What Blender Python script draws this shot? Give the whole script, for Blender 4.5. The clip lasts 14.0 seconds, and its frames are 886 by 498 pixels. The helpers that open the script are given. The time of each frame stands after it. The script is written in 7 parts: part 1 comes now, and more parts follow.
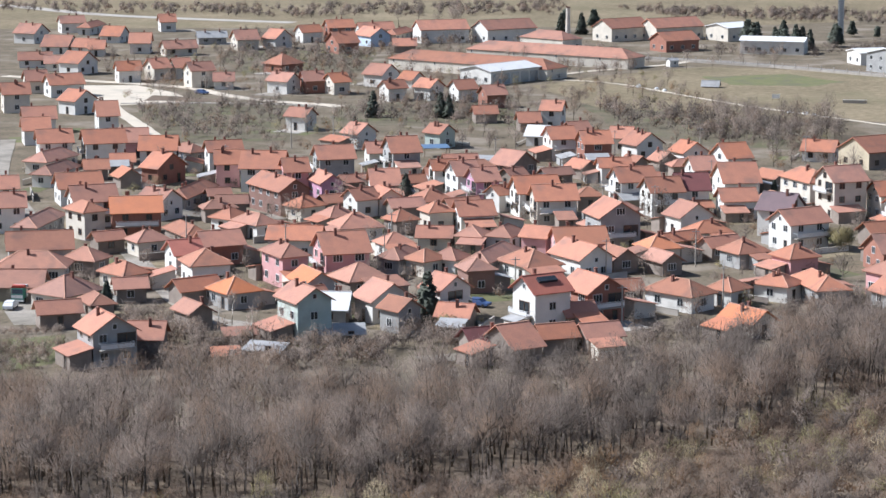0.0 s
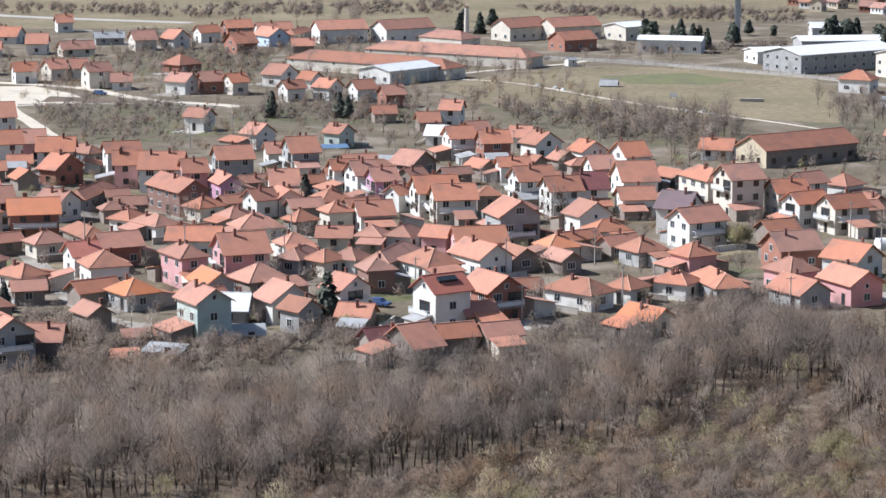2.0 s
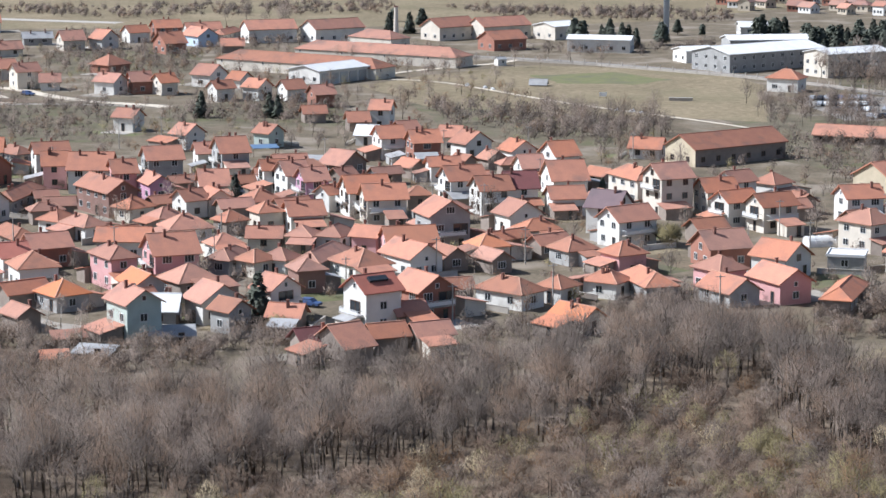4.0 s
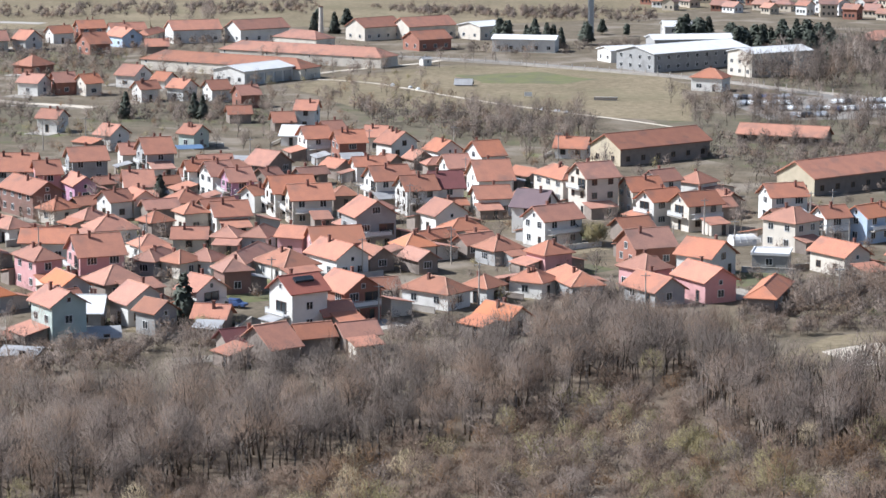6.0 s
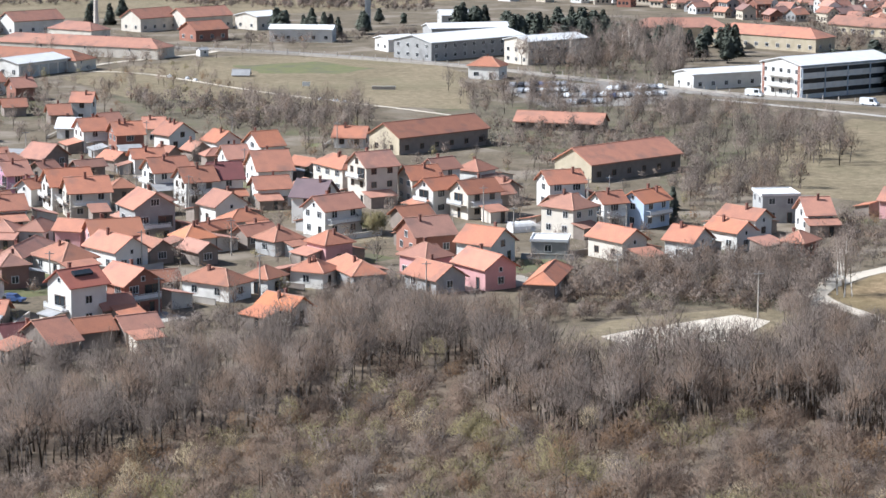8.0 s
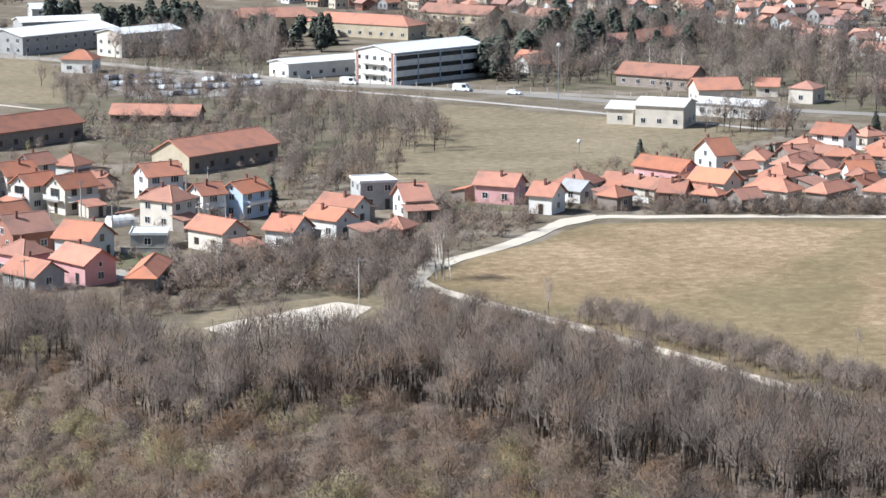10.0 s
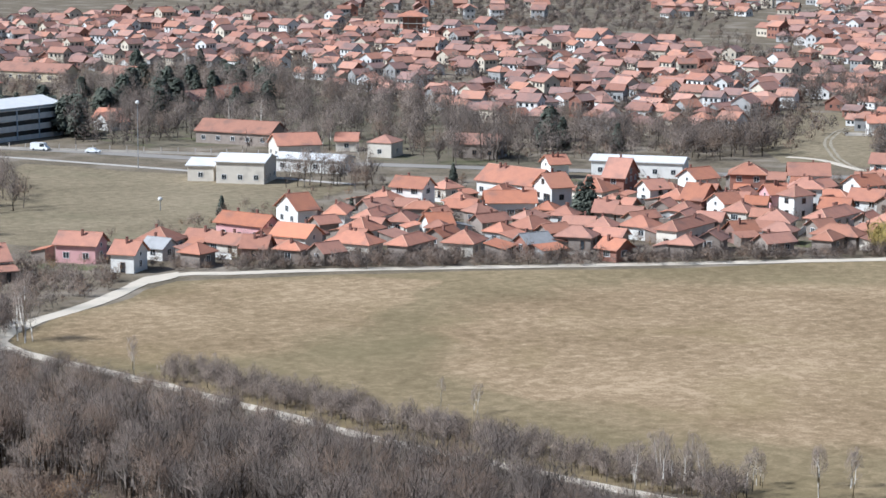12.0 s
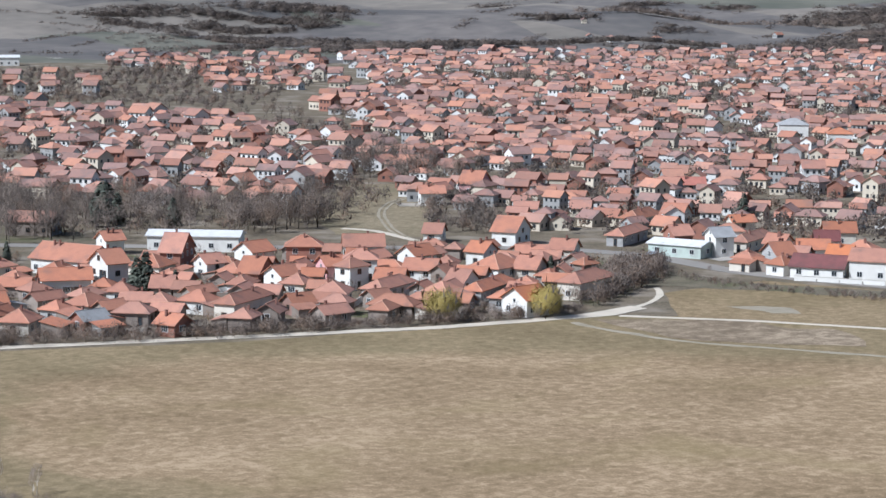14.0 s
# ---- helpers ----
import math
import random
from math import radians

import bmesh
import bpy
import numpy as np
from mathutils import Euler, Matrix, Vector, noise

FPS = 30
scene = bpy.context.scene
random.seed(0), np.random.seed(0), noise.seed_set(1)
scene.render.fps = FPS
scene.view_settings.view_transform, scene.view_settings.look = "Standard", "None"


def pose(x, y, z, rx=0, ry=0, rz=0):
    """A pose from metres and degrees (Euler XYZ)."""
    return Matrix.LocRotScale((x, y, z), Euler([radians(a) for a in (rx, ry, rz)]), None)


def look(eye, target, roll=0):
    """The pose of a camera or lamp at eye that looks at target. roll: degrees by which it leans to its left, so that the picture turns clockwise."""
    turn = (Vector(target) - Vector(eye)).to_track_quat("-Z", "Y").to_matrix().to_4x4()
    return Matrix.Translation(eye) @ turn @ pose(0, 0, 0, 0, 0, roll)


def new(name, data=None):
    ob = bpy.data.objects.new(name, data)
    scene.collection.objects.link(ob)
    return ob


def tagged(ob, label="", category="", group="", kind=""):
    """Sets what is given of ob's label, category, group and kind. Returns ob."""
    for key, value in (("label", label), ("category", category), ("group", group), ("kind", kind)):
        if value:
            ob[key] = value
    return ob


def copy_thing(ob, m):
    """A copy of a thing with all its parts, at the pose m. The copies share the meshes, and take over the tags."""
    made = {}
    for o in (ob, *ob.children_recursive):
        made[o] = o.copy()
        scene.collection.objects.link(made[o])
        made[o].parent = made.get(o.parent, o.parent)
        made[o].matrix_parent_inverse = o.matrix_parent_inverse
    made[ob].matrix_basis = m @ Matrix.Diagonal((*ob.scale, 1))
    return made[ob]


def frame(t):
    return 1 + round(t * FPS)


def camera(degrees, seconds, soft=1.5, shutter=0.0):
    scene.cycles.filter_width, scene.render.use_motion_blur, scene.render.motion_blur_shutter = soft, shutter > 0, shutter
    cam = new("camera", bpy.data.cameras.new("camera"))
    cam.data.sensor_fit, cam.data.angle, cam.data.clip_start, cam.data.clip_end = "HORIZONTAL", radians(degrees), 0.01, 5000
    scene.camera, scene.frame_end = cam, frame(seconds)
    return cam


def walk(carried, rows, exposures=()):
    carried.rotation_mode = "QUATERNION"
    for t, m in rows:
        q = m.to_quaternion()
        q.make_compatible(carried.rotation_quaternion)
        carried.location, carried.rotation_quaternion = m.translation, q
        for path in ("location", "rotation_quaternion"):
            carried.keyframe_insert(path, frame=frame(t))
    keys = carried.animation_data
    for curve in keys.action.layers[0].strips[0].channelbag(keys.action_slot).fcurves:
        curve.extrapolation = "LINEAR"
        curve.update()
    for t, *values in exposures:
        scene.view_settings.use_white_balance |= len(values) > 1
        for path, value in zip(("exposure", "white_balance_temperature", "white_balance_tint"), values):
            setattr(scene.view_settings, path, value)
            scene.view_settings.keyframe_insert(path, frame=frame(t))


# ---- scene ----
cam = camera(20.0, 14.0, soft=1.55)
EYE = 82.0
# seconds, yaw, pitch, roll of a camera turned by hand on a hilltop
TURNS = [
    (0, -0.000, -9.787, -0.000),
    (0.5, -0.105, -9.789, 0.011),
    (1, -0.825, -9.786, 0.064),
    (1.5, -1.901, -9.782, 0.073),
    (2, -2.315, -9.791, 0.058),
    (2.5, -2.680, -9.797, 0.055),
    (3, -3.077, -9.799, 0.088),
    (5.5, -5.193, -9.792, 0.126),
    (6, -5.639, -9.792, 0.158),
    (6.5, -6.422, -9.786, 0.177),
    (7, -7.597, -9.781, 0.269),
    (7.2, -8.150, -9.779, 0.304),
    (9.3, -16.356, -10.669, -0.112),
    (9.5, -17.407, -10.636, -0.072),
    (10, -19.956, -10.218, 0.031),
    (10.5, -22.250, -9.602, 0.147),
    (11, -24.708, -9.332, 0.255),
    (11.5, -27.011, -9.315, 0.281),
    (12, -29.568, -8.912, 0.286),
    (12.5, -31.929, -8.335, 0.305),
    (13, -34.509, -7.715, 0.305),
    (13.5, -37.022, -7.696, 0.355),
    (14, -39.727, -7.171, 0.370),
]
walk(cam, [(t, pose(0, 0, EYE, 0, 0, yaw) @ pose(0, 0, 0, 90 + pitch) @ pose(0, 0, 0, 0, 0, roll)) for t, yaw, pitch, roll in TURNS],
     exposures=[(0.0, 0.58, 5610, 9), (7.0, 0.64, 5620, 9), (9.5, 0.72, 5640, 7), (11.5, 0.49, 5440, 7), (14.0, 0.23, 5390, 8)])

# ---- daylight ----
SUN_AZ, SUN_EL = radians(-80), radians(43)     # towards the sun, from +y to the right
world = bpy.data.worlds.new("sky")
scene.world = world
world.use_nodes = True
wn = world.node_tree
sky = wn.nodes.new("ShaderNodeTexSky")
sky.sky_type, sky.sun_disc = "NISHITA", False
sky.sun_elevation, sky.sun_rotation = SUN_EL, SUN_AZ
sky.dust_density = 2.0
wn.nodes["Background"].inputs[1].default_value = 0.076
wn.links.new(sky.outputs[0], wn.nodes["Background"].inputs[0])
sun = new("sun", bpy.data.lights.new("sun", "SUN"))
sun.data.energy, sun.data.angle, sun.data.color = 4.85, radians(0.53), (1.0, 0.96, 0.91)
to_sun = Vector((math.sin(SUN_AZ) * math.cos(SUN_EL), math.cos(SUN_AZ) * math.cos(SUN_EL), math.sin(SUN_EL)))
sun.matrix_world = look(to_sun * 200 + Vector((150, 500, 0)), Vector((150, 500, 0)))

# ---- materials ----
def material(name, a, b, scale=1.0, rough=0.85, bump=0.0, fine=12.0, vary=0.12, metal=0.0, stretch=(1, 1, 1), stain=None, stain_at=0.62, grain=0.5, tone=0.0, thin=0.0, island=False):
    """Two colours mixed by coarse and fine noise, a random shade for each object, and fine relief."""
    m = bpy.data.materials.new(name)
    m.use_nodes = True
    n, k = m.node_tree.nodes, m.node_tree.links.new
    bs = n["Principled BSDF"]
    bs.inputs["Roughness"].default_value, bs.inputs["Metallic"].default_value = rough, metal
    if rough > 0.84:
        bs.inputs["Specular IOR Level"].default_value = 0.15
    co, mp = n.new("ShaderNodeTexCoord"), n.new("ShaderNodeMapping")
    mp.inputs["Scale"].default_value = stretch
    k(co.outputs["Object"], mp.inputs["Vector"])
    big, small = n.new("ShaderNodeTexNoise"), n.new("ShaderNodeTexNoise")
    big.inputs["Scale"].default_value, big.inputs["Detail"].default_value = scale, 4
    small.inputs["Scale"].default_value, small.inputs["Detail"].default_value = scale * fine, 3
    add, mix = n.new("ShaderNodeMath"), n.new("ShaderNodeMix")
    add.operation, mix.data_type = "MULTIPLY_ADD", "RGBA"
    for t in (big, small):
        k(mp.outputs[0], t.inputs["Vector"])
    k(small.outputs["Fac"], add.inputs[0])
    add.inputs[1].default_value = grain
    ramp = n.new("ShaderNodeMapRange")
    ramp.inputs[1].default_value, ramp.inputs[2].default_value = 0.25 + grain / 2, 0.75 + grain / 2
    k(big.outputs["Fac"], add.inputs[2])
    k(add.outputs[0], ramp.inputs[0])
    k(ramp.outputs[0], mix.inputs[0])
    mix.inputs[6].default_value, mix.inputs[7].default_value = (*a, 1), (*b, 1)
    out = mix.outputs[2]
    if stain:
        st, sr, sm = n.new("ShaderNodeTexNoise"), n.new("ShaderNodeMapRange"), n.new("ShaderNodeMix")
        st.inputs["Scale"].default_value, st.inputs["Detail"].default_value = scale * 0.45, 5
        k(mp.outputs[0], st.inputs["Vector"])
        sr.inputs[1].default_value, sr.inputs[2].default_value = stain_at - 0.08, stain_at + 0.08
        sm.data_type = "RGBA"
        k(st.outputs["Fac"], sr.inputs[0])
        k(sr.outputs[0], sm.inputs[0])
        k(out, sm.inputs[6])
        sm.inputs[7].default_value = (*stain, 1)
        out = sm.outputs[2]
    if vary:
        inf, hsv, vr = n.new("ShaderNodeNewGeometry" if island else "ShaderNodeObjectInfo"), n.new("ShaderNodeHueSaturation"), n.new("ShaderNodeMapRange")
        vr.inputs[3].default_value, vr.inputs[4].default_value = 1 - vary, 1 + vary
        chance = inf.outputs["Random Per Island" if island else "Random"]
        k(chance, vr.inputs[0])
        k(vr.outputs[0], hsv.inputs["Value"])
        k(out, hsv.inputs["Color"])
        if tone:
            sp, sr2, wn2 = n.new("ShaderNodeMath"), n.new("ShaderNodeMapRange"), n.new("ShaderNodeTexWhiteNoise")
            wn2.noise_dimensions = "1D"
            k(chance, wn2.inputs["W"])
            sr2.inputs[3].default_value, sr2.inputs[4].default_value = 1 - 1.6 * tone, 1 + 0.5 * tone
            k(wn2.outputs["Value"], sr2.inputs[0])
            k(sr2.outputs[0], hsv.inputs["Saturation"])
            n.remove(sp)
        out = hsv.outputs[0]
    k(out, bs.inputs["Base Color"])
    if bump:
        bp = n.new("ShaderNodeBump")
        bp.inputs["Strength"].default_value, bp.inputs["Distance"].default_value = bump, 0.05
        k(small.outputs["Fac"], bp.inputs["Height"])
        k(bp.outputs[0], bs.inputs["Normal"])
    if thin:                                      # light that passes through and round fine twigs
        tr, ms = n.new("ShaderNodeBsdfTranslucent"), n.new("ShaderNodeMixShader")
        ms.inputs[0].default_value = thin
        k(out, tr.inputs["Color"])
        k(bs.outputs[0], ms.inputs[1])
        k(tr.outputs[0], ms.inputs[2])
        k(ms.outputs[0], n["Material Output"].inputs[0])
    return m


def tile_material(name, a, b, stain, island=False):
    """Clay tiles: rows of ridges down the slope, weathered in patches."""
    m = material(name, a, b, 0.5, 0.8, 0.0, 9, 0.2, stain=stain, stain_at=0.6, tone=0.09, grain=0.9, island=island)
    n, k = m.node_tree.nodes, m.node_tree.links.new
    co, wv, bp = n.new("ShaderNodeTexCoord"), n.new("ShaderNodeTexWave"), n.new("ShaderNodeBump")
    wv.bands_direction, wv.wave_profile = "X", "SIN"
    wv.inputs["Scale"].default_value, wv.inputs["Distortion"].default_value = 2.6, 0.6
    k(co.outputs["Object"], wv.inputs["Vector"])
    bp.inputs["Strength"].default_value, bp.inputs["Distance"].default_value = 0.3, 0.03
    k(wv.outputs["Fac"], bp.inputs["Height"])
    k(bp.outputs[0], n["Principled BSDF"].inputs["Normal"])
    return m


ROOF = {
    "r": tile_material("clay_tiles", (0.44, 0.178, 0.098), (0.345, 0.142, 0.086), (0.27, 0.132, 0.09)),
    "o": tile_material("new_clay_tiles", (0.52, 0.185, 0.08), (0.44, 0.16, 0.075), (0.42, 0.165, 0.09)),
    "R": tile_material("red_glazed_tiles", (0.47, 0.148, 0.09), (0.40, 0.12, 0.078), (0.36, 0.12, 0.08)),
    "b": tile_material("weathered_clay_tiles", (0.395, 0.172, 0.102), (0.305, 0.138, 0.087), (0.225, 0.118, 0.083)),
    "d": tile_material("dark_red_tiles", (0.17, 0.055, 0.05), (0.13, 0.045, 0.04), (0.10, 0.045, 0.04)),
    "v": tile_material("grey_violet_tiles", (0.20, 0.13, 0.13), (0.16, 0.105, 0.11), (0.13, 0.10, 0.10)),
    "s": material("pale_roof_sheet", (0.70, 0.68, 0.65), (0.58, 0.56, 0.535), 0.4, 0.75, 0.1, 10, 0.08),
    "e": material("grey_fibre_cement", (0.36, 0.35, 0.34), (0.26, 0.25, 0.24), 0.5, 0.85, 0.2, 10, 0.12),
}
WALL = {
    "w": material("white_plaster", (0.72, 0.69, 0.635), (0.61, 0.58, 0.525), 0.5, 0.9, 0.1, 10, 0.06, stain=(0.55, 0.52, 0.47), stain_at=0.68),
    "c": material("cream_plaster", (0.66, 0.595, 0.50), (0.55, 0.495, 0.415), 0.5, 0.9, 0.1, 10, 0.08, stain=(0.45, 0.40, 0.33), stain_at=0.66),
    "p": material("pink_plaster", (0.62, 0.36, 0.34), (0.53, 0.29, 0.28), 0.5, 0.9, 0.1, 10, 0.06, stain=(0.46, 0.29, 0.27), stain_at=0.68),
    "y": material("ochre_plaster", (0.56, 0.475, 0.34), (0.45, 0.38, 0.27), 0.5, 0.9, 0.1, 10, 0.06, stain=(0.42, 0.35, 0.24), stain_at=0.62),
    "n": material("pale_green_plaster", (0.50, 0.56, 0.50), (0.42, 0.47, 0.42), 0.5, 0.9, 0.1, 10, 0.05, stain=(0.36, 0.38, 0.34), stain_at=0.64),
    "l": material("pale_blue_plaster", (0.52, 0.60, 0.70), (0.44, 0.52, 0.62), 0.5, 0.9, 0.1, 10, 0.05),
    "g": material("grey_wall", (0.40, 0.39, 0.37), (0.31, 0.30, 0.285), 0.5, 0.92, 0.15, 10, 0.1, stain=(0.24, 0.23, 0.22), stain_at=0.64),
    "u": material("raw_block_wall", (0.30, 0.25, 0.21), (0.22, 0.18, 0.15), 0.7, 0.95, 0.2, 10, 0.12),
    "m": material("brown_red_plaster", (0.27, 0.165, 0.135), (0.21, 0.13, 0.105), 0.5, 0.9, 0.1, 10, 0.06),
    "q": material("pink_violet_plaster", (0.52, 0.30, 0.40), (0.45, 0.26, 0.34), 0.5, 0.9, 0.1, 10, 0.05),
    "b": material("blue_grey_panels", (0.46, 0.50, 0.55), (0.38, 0.42, 0.47), 0.5, 0.7, 0.1, 10, 0.04),
}


def brick_material(name):
    m = material(name, (0.34, 0.165, 0.118), (0.26, 0.128, 0.094), 0.6, 0.92, 0.0, 14, 0.1)
    n, k = m.node_tree.nodes, m.node_tree.links.new
    co, br, bp = n.new("ShaderNodeTexCoord"), n.new("ShaderNodeTexBrick"), n.new("ShaderNodeBump")
    br.inputs["Scale"].default_value = 4.0
    k(co.outputs["Generated"], br.inputs["Vector"])
    bp.inputs["Strength"].default_value = 0.2
    k(br.outputs["Fac"], bp.inputs["Height"])
    k(bp.outputs[0], n["Principled BSDF"].inputs["Normal"])
    return m


WALL["k"] = brick_material("red_brick")
RIDGE = material("mortared_ridge_tiles", (0.52, 0.30, 0.21), (0.42, 0.22, 0.15), 0.8, 0.9, 0.1, 6, 0.15)
FRAME = material("white_window_frame", (0.72, 0.71, 0.69), (0.62, 0.60, 0.57), 1, 0.5, 0, 8, 0.08)
BROWN = material("brown_woodwork", (0.16, 0.09, 0.05), (0.11, 0.065, 0.04), 1, 0.6, 0.1, 8, 0.15)
GLASS = material("dark_window_glass", (0.025, 0.03, 0.035), (0.04, 0.045, 0.05), 0.6, 0.12, 0, 4, 0.2)
CONCRETE = material("pale_concrete", (0.44, 0.395, 0.34), (0.35, 0.315, 0.272), 0.3, 0.92, 0.15, 10, 0.08, stain=(0.32, 0.30, 0.28), stain_at=0.64)
SOOT = material("chimney_plaster", (0.24, 0.12, 0.09), (0.16, 0.085, 0.07), 1.2, 0.95, 0.2, 8, 0.15)
METAL = material("grey_metal", (0.42, 0.43, 0.44), (0.34, 0.35, 0.36), 1, 0.45, 0.0, 8, 0.1, metal=0.6)
DUST = material("dusty_village_paving", (0.37, 0.325, 0.27), (0.26, 0.23, 0.19), 0.25, 0.95, 0.3, 9, 0.05, stain=(0.20, 0.175, 0.14), stain_at=0.56, grain=0.9)
ASPHALT = material("worn_asphalt", (0.285, 0.255, 0.22), (0.225, 0.202, 0.176), 0.08, 0.9, 0.1, 14, 0.0)
GRAVEL = material("pale_limestone_gravel", (0.60, 0.52, 0.41), (0.49, 0.42, 0.33), 0.15, 0.95, 0.3, 14, 0.0, stain=(0.38, 0.34, 0.27), stain_at=0.64)
GROUND = material("yard_earth_and_grass", (0.188, 0.148, 0.102), (0.108, 0.088, 0.058), 0.16, 1.0, 0.6, 7, 0.0, stain=(0.24, 0.198, 0.15), stain_at=0.58, grain=1.1)
SOIL = material("dug_garden_soil", (0.17, 0.125, 0.09), (0.12, 0.09, 0.065), 0.3, 1.0, 0.6, 8, 0.15)
LAWN = material("rough_spring_grass", (0.125, 0.135, 0.058), (0.17, 0.155, 0.08), 0.3, 1.0, 0.6, 8, 0.15, stain=(0.13, 0.12, 0.075), stain_at=0.55)


def hill_material():
    """Parcels of pasture, scrub and fallow on far slopes, their tones greyed and blued for haze."""
    m = material("parcelled_hillside", (0.225, 0.192, 0.165), (0.105, 0.092, 0.086), 0.012, 1.0, 0.5, 5, 0.0, stretch=(1, 1, 1), stain=(0.075, 0.07, 0.068), stain_at=0.55, grain=1.0)
    n, k = m.node_tree.nodes, m.node_tree.links.new
    bs = n["Principled BSDF"]
    old = bs.inputs["Base Color"].links[0].from_socket
    co, mp, vo, rp, mx = (n.new("ShaderNode" + s) for s in ("TexCoord", "Mapping", "TexVoronoi", "ValToRGB", "Mix"))
    mp.inputs["Rotation"].default_value, mp.inputs["Scale"].default_value = (0, 0, -0.72), (0.010, 0.004, 0)
    k(co.outputs["Object"], mp.inputs["Vector"])
    k(mp.outputs[0], vo.inputs["Vector"])
    vo.inputs["Scale"].default_value = 1.0
    rp.color_ramp.interpolation = "CONSTANT"
    for i, (pos, c) in enumerate(((0, (0.20, 0.176, 0.145)), (0.24, (0.125, 0.115, 0.105)), (0.5, (0.265, 0.228, 0.178)), (0.68, (0.135, 0.145, 0.092)), (0.82, (0.14, 0.125, 0.114)))):
        e = rp.color_ramp.elements[i] if i < 2 else rp.color_ramp.elements.new(pos)
        e.position, e.color = pos, (*c, 1)
    k(vo.outputs["Color"], rp.inputs[0])
    mx.data_type = "RGBA"
    mx.inputs[0].default_value = 0.42
    vo.inputs["Randomness"].default_value = 0.9
    k(old, mx.inputs[6])
    k(rp.outputs[0], mx.inputs[7])
    k(mx.outputs[2], bs.inputs["Base Color"])
    return m


HILL = hill_material()


def grass_material(name, dark, mid, pale, green, wide=0.03, tuft=0.42, fine=2.6, at=0.5):
    """Winter grass: broad tracts, tufted blotches and single clumps, greener in places."""
    m = bpy.data.materials.new(name)
    m.use_nodes = True
    n, k = m.node_tree.nodes, m.node_tree.links.new
    bs = n["Principled BSDF"]
    bs.inputs["Roughness"].default_value = 1.0
    bs.inputs["Specular IOR Level"].default_value = 0.1
    co = n.new("ShaderNodeTexCoord")
    layers = []
    for size, detail, rough in ((wide, 3, 0.55), (tuft, 5, 0.68), (fine, 3, 0.6), (wide * 0.8, 4, 0.6)):
        t = n.new("ShaderNodeTexNoise")
        t.inputs["Scale"].default_value, t.inputs["Detail"].default_value, t.inputs["Roughness"].default_value = size, detail, rough
        t.inputs["Distortion"].default_value = 0.4
        off = n.new("ShaderNodeVectorMath")
        off.inputs[1].default_value = (37.0 * len(layers), 11.0 * len(layers), 0)
        k(co.outputs["Object"], off.inputs[0])
        k(off.outputs[0], t.inputs["Vector"])
        layers.append(t.outputs["Fac"])
    total = None
    for out, weight in zip(layers[:3], (0.65, 1.15, 0.6)):
        mul = n.new("ShaderNodeMath")
        mul.operation = "MULTIPLY_ADD"
        k(out, mul.inputs[0])
        mul.inputs[1].default_value = weight
        if total is None:
            mul.inputs[2].default_value = 0
        else:
            k(total, mul.inputs[2])
        total = mul.outputs[0]
    rng_ = n.new("ShaderNodeMapRange")
    rng_.inputs[1].default_value, rng_.inputs[2].default_value = 0.94, 1.46
    k(total, rng_.inputs[0])
    ramp = n.new("ShaderNodeValToRGB")
    ramp.color_ramp.elements[0].color, ramp.color_ramp.elements[1].color = (*dark, 1), (*pale, 1)
    e = ramp.color_ramp.elements.new(at)
    e.color = (*mid, 1)
    k(rng_.outputs[0], ramp.inputs[0])
    gr, mx = n.new("ShaderNodeMapRange"), n.new("ShaderNodeMix")
    gr.inputs[1].default_value, gr.inputs[2].default_value, gr.inputs[4].default_value = 0.52, 0.72, 0.55
    k(layers[3], gr.inputs[0])
    mx.data_type = "RGBA"
    k(gr.outputs[0], mx.inputs[0])
    k(ramp.outputs[0], mx.inputs[6])
    mx.inputs[7].default_value = (*green, 1)
    k(mx.outputs[2], bs.inputs["Base Color"])
    bp = n.new("ShaderNodeBump")
    bp.inputs["Strength"].default_value, bp.inputs["Distance"].default_value = 0.35, 0.1
    k(layers[1], bp.inputs["Height"])
    k(bp.outputs[0], bs.inputs["Normal"])
    return m


MEADOW = grass_material("winter_meadow_grass", (0.140, 0.113, 0.070), (0.216, 0.172, 0.108), (0.29, 0.232, 0.150), (0.145, 0.132, 0.075))
OLIVE = ((0.150, 0.112, 0.060), (0.208, 0.157, 0.086), (0.295, 0.222, 0.128), (0.155, 0.127, 0.064))
MOWN = ((0.176, 0.122, 0.066), (0.272, 0.191, 0.110), (0.42, 0.306, 0.188), (0.228, 0.172, 0.080))
PASTURE, *STRAW = [grass_material(f"field_grass_{k}", *([a + (b - a) * k / 5 for a, b in zip(p, q)] for p, q in zip(OLIVE, MOWN))) for k in range(6)]
VERDANT = grass_material("rough_green_grass", (0.095, 0.10, 0.048), (0.135, 0.132, 0.068), (0.19, 0.175, 0.098), (0.11, 0.12, 0.052), tuft=0.6)
TRODDEN = grass_material("thin_grass_on_brown_soil", (0.135, 0.10, 0.066), (0.20, 0.15, 0.10), (0.36, 0.28, 0.19), (0.16, 0.125, 0.075), tuft=0.25)
FALLOW = material("rank_dead_grass", (0.175, 0.145, 0.10), (0.11, 0.095, 0.062), 0.2, 1.0, 0.6, 8, 0.0, stain=(0.12, 0.115, 0.06), stain_at=0.6, grain=0.9)
PALE_SOIL = material("trodden_pale_soil", (0.36, 0.31, 0.235), (0.25, 0.21, 0.145), 0.25, 1.0, 0.3, 10, 0.0)
CROP = material("young_green_crop", (0.13, 0.16, 0.085), (0.16, 0.175, 0.10), 0.02, 1.0, 0.3, 16, 0.0)
